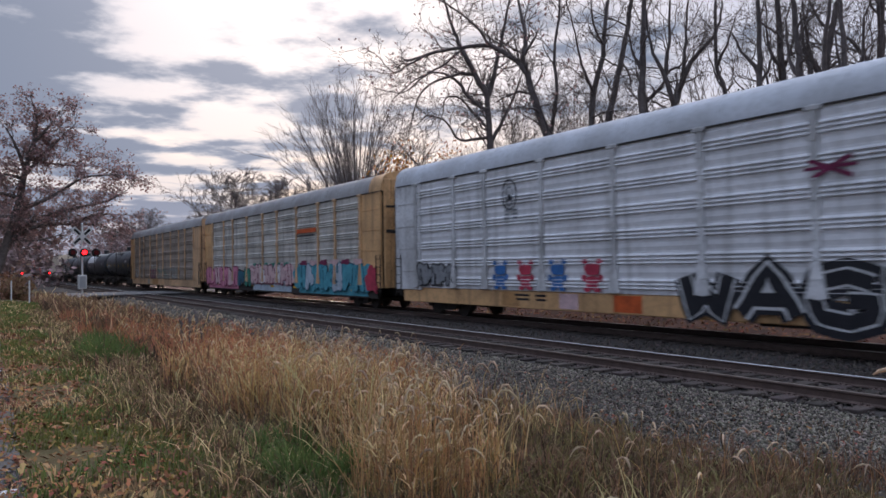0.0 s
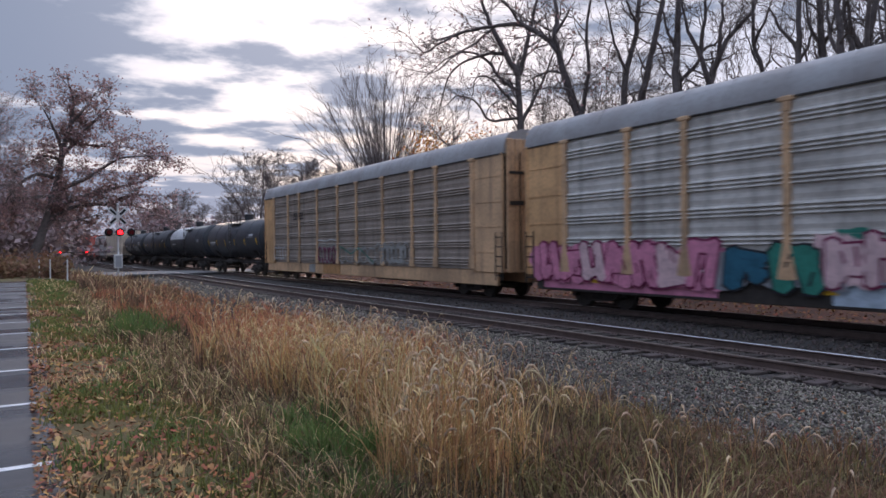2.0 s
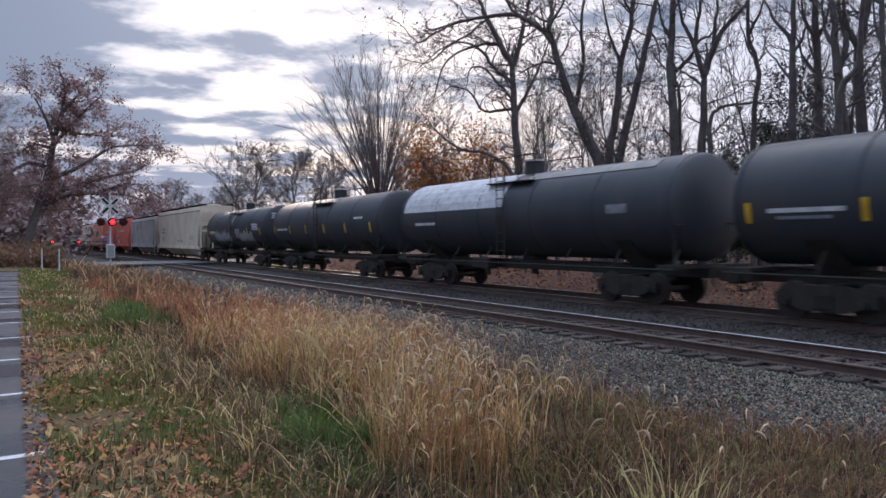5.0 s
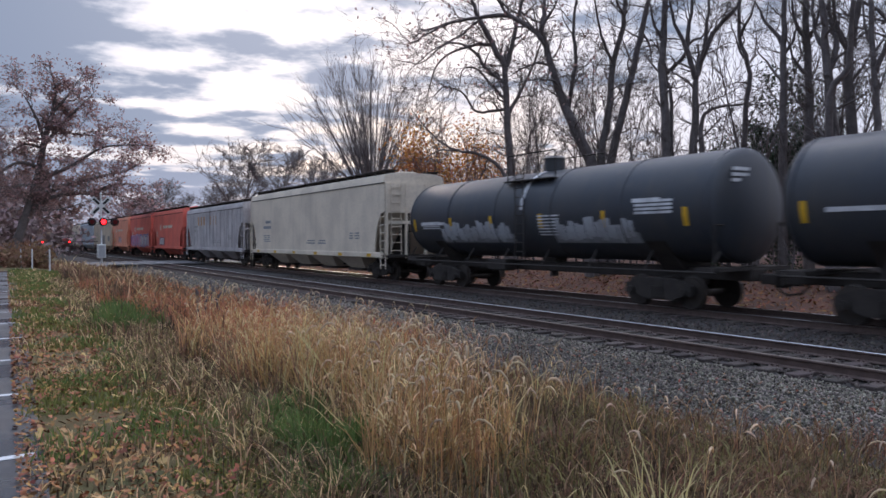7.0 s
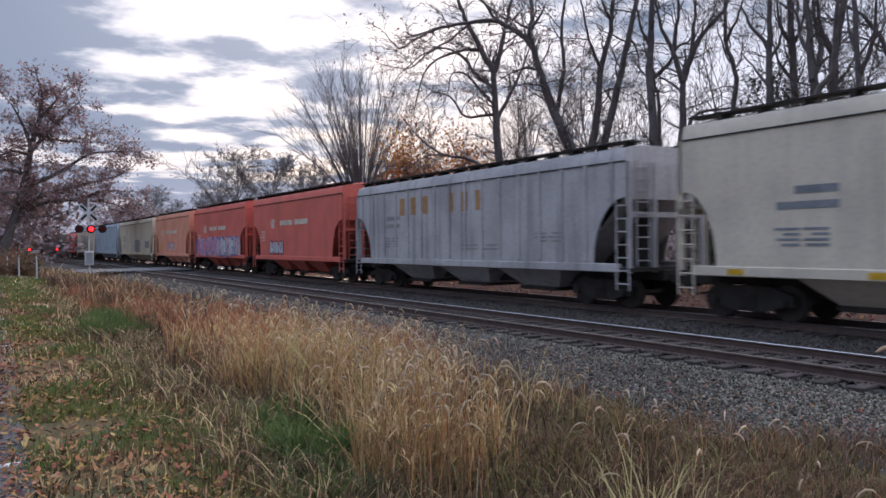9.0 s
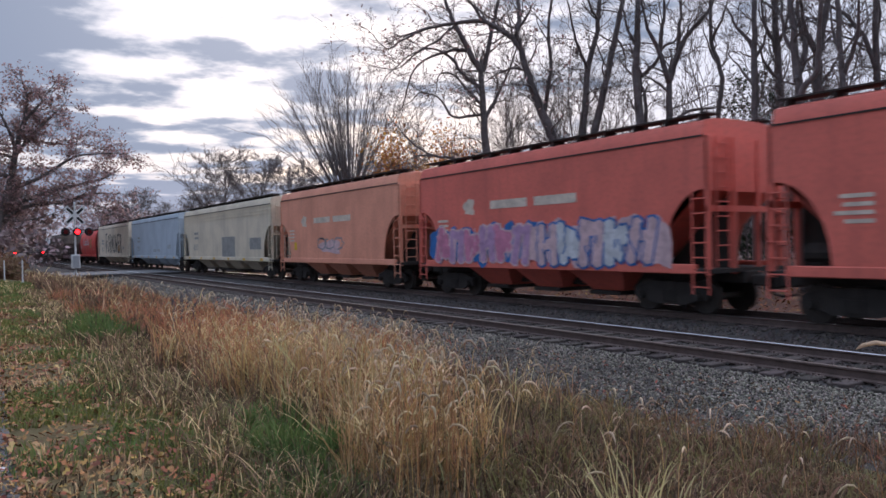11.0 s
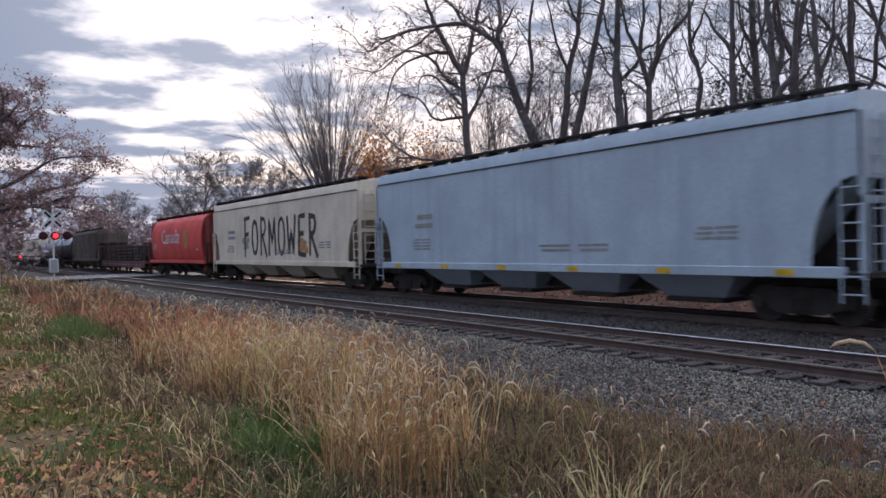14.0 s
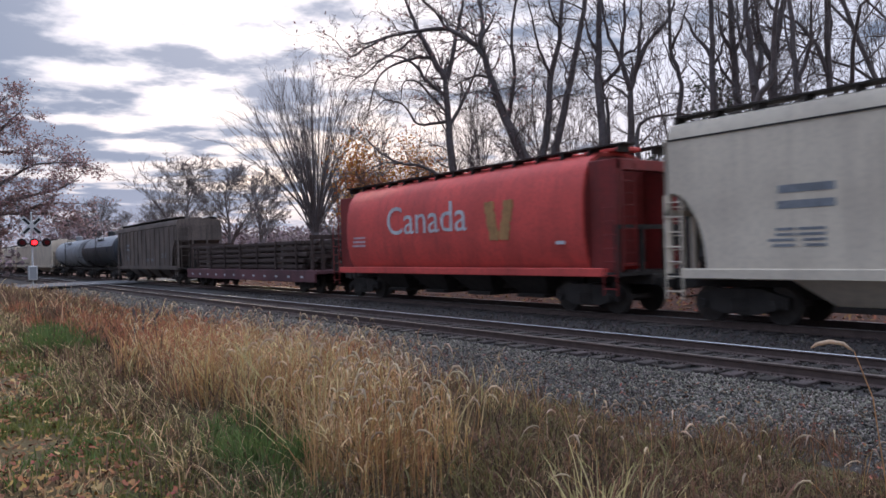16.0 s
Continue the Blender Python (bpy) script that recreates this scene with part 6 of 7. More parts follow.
class Wood:
    """Grows a bare tree: tapered limbs that fork into ever finer twigs."""

    def __init__(self, seed, height, radius, lean=(0, 0), spread=0.6, levels=5, kids=(5, 6, 6, 5, 4), first=0.35, up=0.25, droop=0.0, wander=0.16, ratio=0.55, later=0.52, minr=0.007, thick=(0.5, 0.8), trunk_levels=2):
        self.minr, self.thick, self.trunk_levels = minr, thick, trunk_levels
        self.r = random.Random(seed)
        self.lv, self.kids, self.spread, self.up, self.first, self.droop, self.wander, self.ratio, self.later = levels, kids, spread, up, first, droop, wander, ratio, later
        self.big, self.fine, self.tips = MB(), MB(), []
        d = Vector((lean[0], lean[1], 1)).normalized()
        self.grow(Vector((0, 0, -0.2)), d, height, radius, 0)

    def grow(self, p, d, length, rad, lv):
        r = self.r
        n = (7, 6, 5, 4, 3, 2)[min(lv, 5)]
        seg = length / n
        pts, rads = [p.copy()], [rad * (1.25 if lv == 0 else 1.0)]
        end = 0.30 if lv == 0 else 0.25
        dirs = [d.copy()]
        for k in range(n):
            w = self.wander * (0.55 if lv == 0 else 1.0 + 0.2 * lv)
            d = (d + Vector((r.gauss(0, w), r.gauss(0, w), r.gauss(0, w * 0.6) + self.up * 0.12 * (lv > 0) - self.droop * 0.1 * (lv > 1)))).normalized()
            p = p + d * seg
            pts.append(p.copy())
            rads.append(rad * (1 - (1 - end) * (k + 1) / n))
            dirs.append(d.copy())
        (self.big if lv < self.trunk_levels else self.fine).tube(pts, rads, (8, 6, 4, 3, 3, 3)[min(lv, 5)], False)
        if lv >= self.lv:
            self.tips.append(p)
            return
        m = self.kids[lv]
        for k in range(m):
            f = self.first + (1 - self.first) * (k + r.random()) / m if lv == 0 else 0.2 + 0.8 * (k + r.random()) / m
            i = min(n - 1, int(f * n))
            q = pts[i].lerp(pts[i + 1], f * n - i)
            rr = rads[i] + (rads[i + 1] - rads[i]) * (f * n - i)
            dd = dirs[i + 1]
            side = Vector((r.gauss(0, 1), r.gauss(0, 1), r.gauss(0, 0.5)))
            side = (side - dd * side.dot(dd)).normalized()
            a = self.spread * r.uniform(0.6, 1.35)
            nd = (dd * math.cos(a) + side * math.sin(a)).normalized()
            ln = length * (self.ratio if lv == 0 else self.later) * r.uniform(0.65, 1.15) * (1.15 - 0.55 * f if lv == 0 else 1.0)
            self.grow(q, nd, ln, max(self.minr, rr * (r.uniform(*self.thick) if lv == 0 else r.uniform(0.42, 0.68))), lv + 1)
        if lv == 0:
            self.grow(pts[-1], (dirs[-1] + Vector((r.gauss(0, .2), r.gauss(0, .2), 0.2))).normalized(), length * 0.4, rads[-1], 1)


class LimbTree(Wood):
    """A tree whose trunk and great limbs follow given bends (across, up, in metres), with twigs grown at random along them."""

    def __init__(self, seed, limbs, step=0.42, twig=2.1, kids=(0, 0, 5, 5, 3), minr=0.009):
        self.r = random.Random(seed)
        self.lv, self.kids, self.spread, self.up, self.first, self.droop, self.wander, self.ratio, self.later = 4, kids, 0.7, 0.35, 0.3, 0.0, 0.2, 0.6, 0.55
        self.minr, self.thick, self.trunk_levels = minr, (0.5, 0.8), 2
        self.big, self.fine, self.tips = MB(), MB(), []
        laid = []
        for k, (r0, r1, bends) in enumerate(limbs):
            if not k or bends[0][1] < 7 and r0 > 0.12 and abs(bends[0][0]) < 0.4:
                u, w = bends[0]
                bends = [(u * 0.6, -0.3), (u * 0.9, w * 0.5)] + bends
                r0 *= 1.15
                depth = 0.25 * k
            else:
                depth = min(laid, key=lambda p: (p.x - bends[0][0]) ** 2 + (p.z - bends[0][1]) ** 2).y
            drift = self.r.uniform(-0.45, 0.45) if k else 0.05
            ctrl, run_ = [], 0.0
            for i, (u, w) in enumerate(bends):
                if i:
                    run_ += math.hypot(u - bends[i - 1][0], w - bends[i - 1][1])
                ctrl.append(Vector((u, depth + drift * run_, w)))
            pts = self.spline(ctrl)
            m = len(pts)
            rads = [r0 + (r1 - r0) * i / (m - 1) for i in range(m)]
            self.big.tube(pts, rads, 8 if r0 > 0.1 else 6, False)
            laid += pts
            self.bush(pts, rads, step, twig, k == 0)

    def spline(self, c):
        q = [c[0] * 2 - c[1]] + c + [c[-1] * 2 - c[-2]]
        out = []
        for i in range(1, len(q) - 2):
            for j in range(4):
                t = j / 4
                p = 0.5 * (2 * q[i] + (q[i + 1] - q[i - 1]) * t + (2 * q[i - 1] - 5 * q[i] + 4 * q[i + 1] - q[i + 2]) * t * t + (3 * q[i] - q[i - 1] - 3 * q[i + 1] + q[i + 2]) * t ** 3)
                out.append(p + Vector((self.r.gauss(0, 0.02), self.r.gauss(0, 0.04), self.r.gauss(0, 0.02))))
        return out + [c[-1].copy()]

    def bush(self, pts, rads, step, twig, trunk):
        r = self.r
        left = step
        top = len(pts) - 1
        for i in range(top):
            d = pts[i + 1] - pts[i]
            left -= d.length
            if left > 0 or (trunk and pts[i].z < 4.5):
                continue
            left = step * r.uniform(0.5, 1.5)
            dd = d.normalized()
            side = Vector((r.gauss(0, 1), r.gauss(0, 1), r.gauss(0.25, 0.6)))
            side = (side - dd * side.dot(dd)).normalized()
            a = r.uniform(0.5, 1.2)
            self.grow(pts[i].copy(), dd * math.cos(a) + side * math.sin(a), twig * r.uniform(0.45, 1.25), min(0.055, max(self.minr, rads[i] * r.uniform(0.25, 0.5))), 2)
        self.grow(pts[-1].copy(), (pts[-1] - pts[-2]).normalized(), twig * 0.9, rads[-1] * 0.9, 2)


def limb_tree(seed, at, label, limbs, name="bare_tree", bark=None, leaves=None, squash=1.0, **kw):
    x, y, turn = at
    return tree(name, LimbTree(seed, limbs, **kw), pose(x, y, 0.0, rz=turn) @ Matrix.Diagonal((1, 1, squash, 1)), label, bark or M_BARK, leaves)


class FanTree(Wood):
    """A many-stemmed tree: a short bole and dozens of stems that fan out and end on one rounded crown."""

    def __init__(self, seed, stems, fork, height, reach, minr=0.012):
        self.r = r = random.Random(seed)
        self.lv, self.kids, self.spread, self.up, self.first, self.droop, self.wander, self.ratio, self.later = 4, (0, 0, 0, 4, 0), 0.32, 0.3, 0.3, 0.0, 0.06, 0.6, 0.55
        self.minr, self.thick, self.trunk_levels = minr, (0.5, 0.8), 2
        self.big, self.fine, self.tips = MB(), MB(), []
        self.big.tube([(0, 0, -0.3), (0.05, 0, fork * 0.5), (0, 0, fork), (0, 0, fork + 1.2)], [0.42, 0.34, 0.34, 0.16], 10, False)
        for k in range(stems):
            a = 2.4 * k + r.uniform(-0.4, 0.4)
            f = math.sqrt((k + 0.5) / stems) * r.uniform(0.85, 1.08)
            tip = Vector((math.cos(a) * reach * f, math.sin(a) * reach * f, height * (1 - 0.30 * f * f) * r.uniform(0.86, 1.03)))
            low = Vector((math.cos(a) * 0.3, math.sin(a) * 0.3, fork * r.uniform(0.75, 1.2)))
            mid = low.lerp(tip, 0.5) + Vector((math.cos(a), math.sin(a), 0)) * reach * f * r.uniform(-0.16, -0.02) + Vector((0, 0, r.uniform(-0.4, 0.5)))
            pts = [(low * (1 - t) * (1 - t) + mid * 2 * t * (1 - t) + tip * t * t) for t in [i / 10 for i in range(11)]]
            r0 = r.uniform(0.05, 0.11)
            rads = [r0 * (1 - 0.86 * i / 10) for i in range(11)]
            self.big.tube(pts, rads, 5, False)
            for i in range(3, 11):
                for _ in range(2):
                    dd = (pts[min(10, i)] - pts[i - 1]).normalized()
                    side = Vector((r.gauss(0, 1), r.gauss(0, 1), r.gauss(0, 0.4)))
                    side = (side - dd * side.dot(dd)).normalized()
                    t = r.uniform(0.25, 0.55)
                    self.grow(pts[i].copy(), dd * math.cos(t) + side * math.sin(t), r.uniform(1.2, 2.8), max(minr, rads[i] * 0.4), 3)


def leaf_cards(points, n, size, mat, seed, spread):
    rng = np.random.default_rng(seed)
    P = np.array([tuple(p) for p in points])[rng.integers(0, len(points), n)] + rng.normal(0, spread, (n, 3))
    a = rng.normal(0, 1, (n, 3))
    a /= np.linalg.norm(a, axis=1)[:, None]
    b = np.cross(a, rng.normal(0, 1, (n, 3)))
    b /= np.linalg.norm(b, axis=1)[:, None]
    s = (size * rng.uniform(0.5, 1.3, n))[:, None]
    V = np.stack([P - a * s, P + b * s * 0.6, P + a * s, P - b * s * 0.6], 1)
    F = (np.arange(n) * 4)[:, None] + np.arange(4)[None]
    return raw_mesh("leaves", V.reshape(-1, 3), F.ravel(), np.full(n, 4), mat)


def tree(name, wood, m, label, bark=M_BARK, leaves=None):
    t = empty(name, m)
    tagged(t, label, "tree", "trees along the line")
    part("trunk", wood.big, bark, t, smooth=True)
    part("crown", wood.fine, bark, t)
    if leaves:
        part("foliage", leaf_cards(wood.tips, *leaves), None, t)
    return t


def spot(angle, x):
    """A place at x metres across from the camera, at an angle in degrees right of the track's run."""
    y = x / math.tan(radians(angle))
    return x, y


def build_trees():
    # the leaning giant and its neighbours behind the train
    limb_tree(201, (25.0, 26.2, -44), "large bare tree leaning along the track, one great limb arched sideways", [
        (0.34, 0.112, [(0.1, 5.2), (-0.7, 7.2), (-1.5, 9.2), (-2.1, 11.2), (-2.4, 12.4)]),
        (0.17, 0.045, [(-2.2, 11.6), (-2.8, 12.4), (-4.1, 13.3), (-5.7, 13.5), (-7.2, 13.5), (-8.9, 13.3)]),
        (0.14, 0.045, [(-2.4, 12.4), (-2.3, 13.5), (-2.6, 15.5), (-3.1, 17.4)]),
        (0.08, 0.022, [(-1.9, 10.5), (-2.7, 10.6), (-3.4, 10.3), (-4.1, 9.9)]),
        (0.08, 0.022, [(-1.3, 8.9), (-1.7, 9.6), (-2.5, 9.7), (-3.3, 9.6)]),
        (0.08, 0.022, [(-5.6, 13.5), (-6.6, 12.7), (-7.7, 12.1), (-8.9, 11.3), (-10.2, 11.5)]),
        (0.08, 0.022, [(-4.1, 13.3), (-4.9, 14.4), (-6.4, 15.5), (-8.1, 16.2)]),
        (0.11, 0.034, [(-1.1, 8.3), (-0.7, 10.4), (-0.8, 12.3), (-0.5, 14.5), (-0.6, 16.4)]),
        (0.07, 0.022, [(-7.2, 13.5), (-8.6, 12.8), (-9.3, 12.3), (-10.2, 13.2)]),
    ], leaves=(700, 0.10, M_TLEAF, 5, 0.3), step=0.34, minr=0.013)
    limb_tree(202, (26.0, 33.9, -37), "bare tree with arching side limbs behind the tracks", [
        (0.27, 0.159, [(0.1, 5.5), (-0.1, 7.6), (-0.2, 9.8), (-0.3, 12.0)]),
        (0.20, 0.053, [(-0.3, 12.0), (-1.1, 13.5), (-1.8, 14.8), (-2.3, 16.1), (-2.9, 18.1)]),
        (0.17, 0.053, [(-0.2, 12.0), (0.2, 13.6), (0.7, 15.7), (1.2, 17.9)]),
        (0.13, 0.040, [(-0.1, 9.3), (0.6, 10.5), (1.3, 12.0), (1.9, 13.6)]),
        (0.13, 0.027, [(-0.3, 11.1), (-1.3, 11.9), (-2.0, 12.9), (-3.2, 13.7), (-4.6, 13.4), (-6.1, 12.3)]),
        (0.12, 0.027, [(-1.0, 13.3), (-2.1, 13.4), (-3.5, 13.2), (-4.6, 12.3), (-5.2, 10.6)]),
        (0.10, 0.027, [(-0.2, 10.0), (-1.3, 11.3), (-2.1, 12.2), (-2.8, 12.2), (-3.1, 11.2)]),
        (0.10, 0.027, [(-0.2, 9.5), (-2.0, 9.5), (-2.7, 10.6), (-3.9, 11.2), (-4.7, 10.7)]),
        (0.17, 0.027, [(-0.3, 5.8), (-1.8, 7.3), (-3.5, 7.7), (-5.1, 8.8), (-6.7, 10.8)]),
        (0.08, 0.027, [(-3.5, 7.7), (-4.7, 7.7), (-5.7, 7.2)]),
    ], leaves=(420, 0.09, M_TLEAF, 6, 0.3), step=0.34, minr=0.013)
    limb_tree(203, (25.5, 25.8, -45), "bare tree with two slanting stems in the wood", [
        (0.23, 0.090, [(-0.2, 5.2), (0.2, 7.9), (0.4, 10.1), (0.9, 12.2), (1.2, 14.9)]),
        (0.23, 0.090, [(0.3, 5.4), (0.9, 8.0), (1.4, 10.1), (2.0, 12.7), (2.4, 15.0)]),
        (0.08, 0.023, [(1.7, 11.7), (2.1, 11.2), (2.3, 10.2)]),
        (0.08, 0.023, [(0.5, 10.3), (-0.1, 11.7), (-0.4, 13.1), (-0.8, 14.8)]),
        (0.08, 0.023, [(1.0, 12.7), (0.5, 13.8), (0.4, 15.5)]),
    ], step=0.34, minr=0.013)
    limb_tree(204, (25.0, 21.5, -49), "tall straight bare tree with a crooked side limb", [
        (0.23, 0.102, [(-0.0, 5.3), (-0.1, 7.5), (-0.2, 9.5), (-0.1, 11.1), (0.0, 14.2)]),
        (0.13, 0.061, [(0.2, 5.4), (0.2, 7.9), (0.0, 9.3)]),
        (0.10, 0.031, [(0.0, 9.4), (0.7, 10.0), (1.0, 10.6), (1.6, 10.9), (1.8, 12.1)]),
        (0.08, 0.020, [(-0.1, 10.4), (-0.6, 11.6), (-0.8, 13.1)]),
    ], step=0.5, minr=0.011)
    limb_tree(205, (26.0, 20.8, -51), "bare tree forked like a Y with one long level limb", [
        (0.21, 0.124, [(-0.1, 5.4), (0.0, 7.2), (-0.0, 8.7)]),
        (0.13, 0.041, [(-0.0, 8.8), (-0.4, 10.2), (-0.9, 11.2), (-1.1, 12.7)]),
        (0.10, 0.041, [(-0.4, 10.2), (-0.2, 11.6), (-0.1, 13.5)]),
        (0.16, 0.041, [(0.0, 8.9), (0.4, 10.1), (0.9, 11.0), (1.8, 12.0), (2.1, 13.2)]),
        (0.10, 0.031, [(0.4, 10.1), (0.5, 11.7), (0.7, 13.6)]),
        (0.16, 0.031, [(0.3, 5.5), (0.3, 7.3), (0.8, 8.1), (1.9, 8.3), (3.3, 8.3)]),
    ], step=0.5, minr=0.011)
    limb_tree(206, (27.0, 19.0, -55), "slim crooked bare tree in the wood", [
        (0.13, 0.062, [(-0.1, 6.5), (0.1, 8.8), (-0.3, 10.4), (-0.3, 13.1)]),
        (0.08, 0.021, [(-0.3, 10.4), (0.1, 11.2), (0.5, 12.3)]),
        (0.06, 0.021, [(-0.0, 9.2), (-0.3, 9.9), (-0.6, 10.8)]),
    ], step=0.7, twig=1.7)
    limb_tree(207, (25.5, 16.4, -57), "slender straight bare tree in the wood", [
        (0.16, 0.075, [(0.0, 5.6), (-0.0, 8.2), (-0.0, 10.3), (0.0, 12.6)]),
        (0.09, 0.028, [(-0.0, 9.3), (-0.6, 10.2), (-1.0, 11.1)]),
        (0.07, 0.020, [(-0.0, 7.7), (-0.5, 8.5), (-1.0, 9.4)]),
        (0.07, 0.020, [(-0.0, 8.8), (0.4, 9.6), (0.4, 10.9)]),
    ], step=0.7, twig=1.7)
    limb_tree(208, (26.5, 16.0, -59), "tall straight bare tree in the wood", [
        (0.19, 0.096, [(0.0, 5.5), (-0.0, 7.8), (-0.1, 10.2), (-0.2, 12.7)]),
        (0.10, 0.029, [(-0.1, 9.5), (-0.5, 10.2), (-0.6, 11.3)]),
        (0.07, 0.020, [(-0.0, 8.0), (-0.5, 8.7), (-0.8, 9.6)]),
        (0.07, 0.020, [(-0.1, 9.3), (0.3, 10.3), (0.4, 11.8)]),
    ], step=0.7, twig=1.7)
    limb_tree(209, (25.0, 14.2, -60), "bare tree with several upright stems", [
        (0.22, 0.089, [(0.0, 5.2), (-0.1, 6.6), (-0.2, 7.9), (-0.3, 9.3), (-0.4, 11.3)]),
        (0.13, 0.036, [(-0.2, 7.5), (0.1, 8.7), (-0.1, 9.8), (-0.2, 11.2)]),
        (0.13, 0.054, [(-0.1, 6.6), (0.4, 7.4), (0.5, 9.0), (0.7, 10.7)]),
        (0.09, 0.036, [(-0.2, 8.3), (-0.6, 9.3), (-0.7, 10.9)]),
    ], step=0.7, twig=1.7)
    limb_tree(210, (26.0, 14.1, -62), "bare tree with a bent leader", [
        (0.21, 0.092, [(0.0, 5.3), (-0.1, 7.2), (-0.1, 8.5), (0.1, 9.8), (0.4, 11.3)]),
        (0.11, 0.037, [(-0.1, 8.4), (-0.5, 9.5), (-0.7, 11.1)]),
        (0.07, 0.020, [(-0.1, 7.4), (0.4, 8.1), (0.7, 9.1)]),
    ], step=0.7, twig=1.7)
    limb_tree(211, (25.0, 12.7, -63), "thin bare tree with a leaning crown", [
        (0.13, 0.070, [(0.0, 5.2), (-0.1, 7.0), (-0.2, 9.1), (-0.3, 11.3)]),
        (0.09, 0.035, [(-0.1, 7.4), (0.3, 8.5), (0.4, 9.9)]),
        (0.07, 0.020, [(-0.2, 8.3), (-0.4, 9.1), (-0.5, 10.4)]),
    ], step=0.7, twig=1.7)
    specs = [(103, 20, 0.20, (0.05, -0.12), 0.5), (104, 21, 0.17, (0.0, -0.03), 0.45), (105, 19, 0.19, (0.0, 0.06), 0.55)]
    woods = [Wood(s, h, r, lean=l, spread=sp, kids=(8, 5, 4, 4, 3), first=0.34, up=0.4, wander=0.25, later=0.6) for s, h, r, l, sp in specs]
    protos = []
    for w in woods:
        protos.append((w.big.mesh("trunk", M_BARK, True), w.fine.mesh("crown", M_BARK)))

    def place(k, angle, x, rz, s=1.0, label="tall bare tree in the wood behind the tracks"):
        px, py = spot(angle, x)
        t = empty("bare_tree", pose(px, py, float(gz(px, py)) - 0.1, rz=rz) @ Matrix.Diagonal((s, s, s, 1)))
        tagged(t, label, "tree", "trees along the line")
        part("trunk", protos[k][0], None, t)
        part("crown", protos[k][1], None, t)
    for k, a, x, rz, s in ((0, 66.0, 29, 250, 0.85), (1, 69.5, 30, 90, 0.9), (2, 73.5, 28, 220, 0.9), (1, 78, 27, 0, 1.0),
                           (2, 42.0, 44, 80, 0.7), (1, 46.6, 44, 150, 0.75), (1, 37.5, 44, 10, 0.6), (0, 34.5, 48, 110, 0.55)):
        place(k, a, x, rz, s)
    # saplings and brush under the trees
    sap = Wood(120, 6.5, 0.05, spread=0.5, levels=4, kids=(9, 5, 4, 3), first=0.15, up=0.6, trunk_levels=1)
    sm = (sap.big.mesh("trunk", M_BARK), sap.fine.mesh("crown", M_BARK))
    r = random.Random(8)
    for k in range(70):
        a = 30 + 42 * r.random() ** 1.7
        px, py = spot(a, r.uniform(23, 38))
        s = r.uniform(0.6, 1.6)
        t = empty("sapling", pose(px, py, float(gz(px, py)) - 0.1, rz=r.uniform(0, 360)) @ Matrix.Diagonal((s, s, s, 1)))
        tagged(t, "thin bare sapling under the tall trees", "sapling", "saplings")
        part("trunk", sm[0], None, t)
        part("crown", sm[1], None, t)
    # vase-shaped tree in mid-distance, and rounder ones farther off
    tree("bare_tree", FanTree(131, 60, 4.8, 18.4, 7.6, minr=0.016), pose(31.0, 62.0, 0), "vase-shaped bare tree with many fine upright branches", M_BARK_HAZED)
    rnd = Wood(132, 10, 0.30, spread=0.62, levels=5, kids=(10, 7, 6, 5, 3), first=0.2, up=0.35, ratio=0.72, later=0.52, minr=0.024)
    rm = (rnd.big.mesh("trunk", M_BARK_HAZED, True), rnd.fine.mesh("crown", M_BARK_HAZED))
    for a, d, s, rz in ((17.2, 108, 1.12, 0), (20.0, 118, 1.15, 100), (22.3, 100, 0.95, 200), (11.2, 190, 1.15, 50), (12.6, 205, 1.0, 120), (15.2, 150, 0.9, 20), (28.5, 80, 0.7, 260), (9.6, 230, 1.0, 70)):
        px, py = d * math.sin(radians(a)), d * math.cos(radians(a))
        t = empty("bare_tree", pose(px, py, 0, rz=rz) @ Matrix.Diagonal((s, s, s, 1)))
        tagged(t, "rounded bare tree far beyond the tracks", "tree", "trees along the line")
        part("trunk", rm[0], None, t)
        part("crown", rm[1], None, t)
    # orange-leaved small trees, evergreen
    for a, x, s, seed in ((32.6, 29, 1.5, 141), (34.6, 30, 1.35, 142), (30.9, 34, 1.4, 143), (36.6, 33, 1.2, 144)):
        w = Wood(seed, 5.0, 0.10, spread=0.6, levels=3, kids=(9, 6, 5), first=0.15, up=0.3)
        px, py = spot(a, x)
        tree("orange_tree", w, pose(px, py, 0) @ Matrix.Diagonal((s, s, s, 1)), "small tree with orange autumn leaves", M_BARK, leaves=(4200, 0.075, M_OLEAF, seed, 0.4))
    for a, x, s, seed in ((55.0, 33, 0.92, 151), (57.4, 35, 0.95, 152), (53.6, 36, 0.75, 153)):
        w = Wood(seed, 8.0, 0.16, spread=1.1, levels=3, kids=(16, 7, 5), first=0.05, up=-0.1, ratio=0.34)
        px, py = spot(a, x)
        tree("evergreen_tree", w, pose(px, py, 0) @ Matrix.Diagonal((s, s, s, 1)), "dark evergreen among bare trunks", M_BARK, leaves=(16000, 0.085, M_EVER, seed, 0.28))
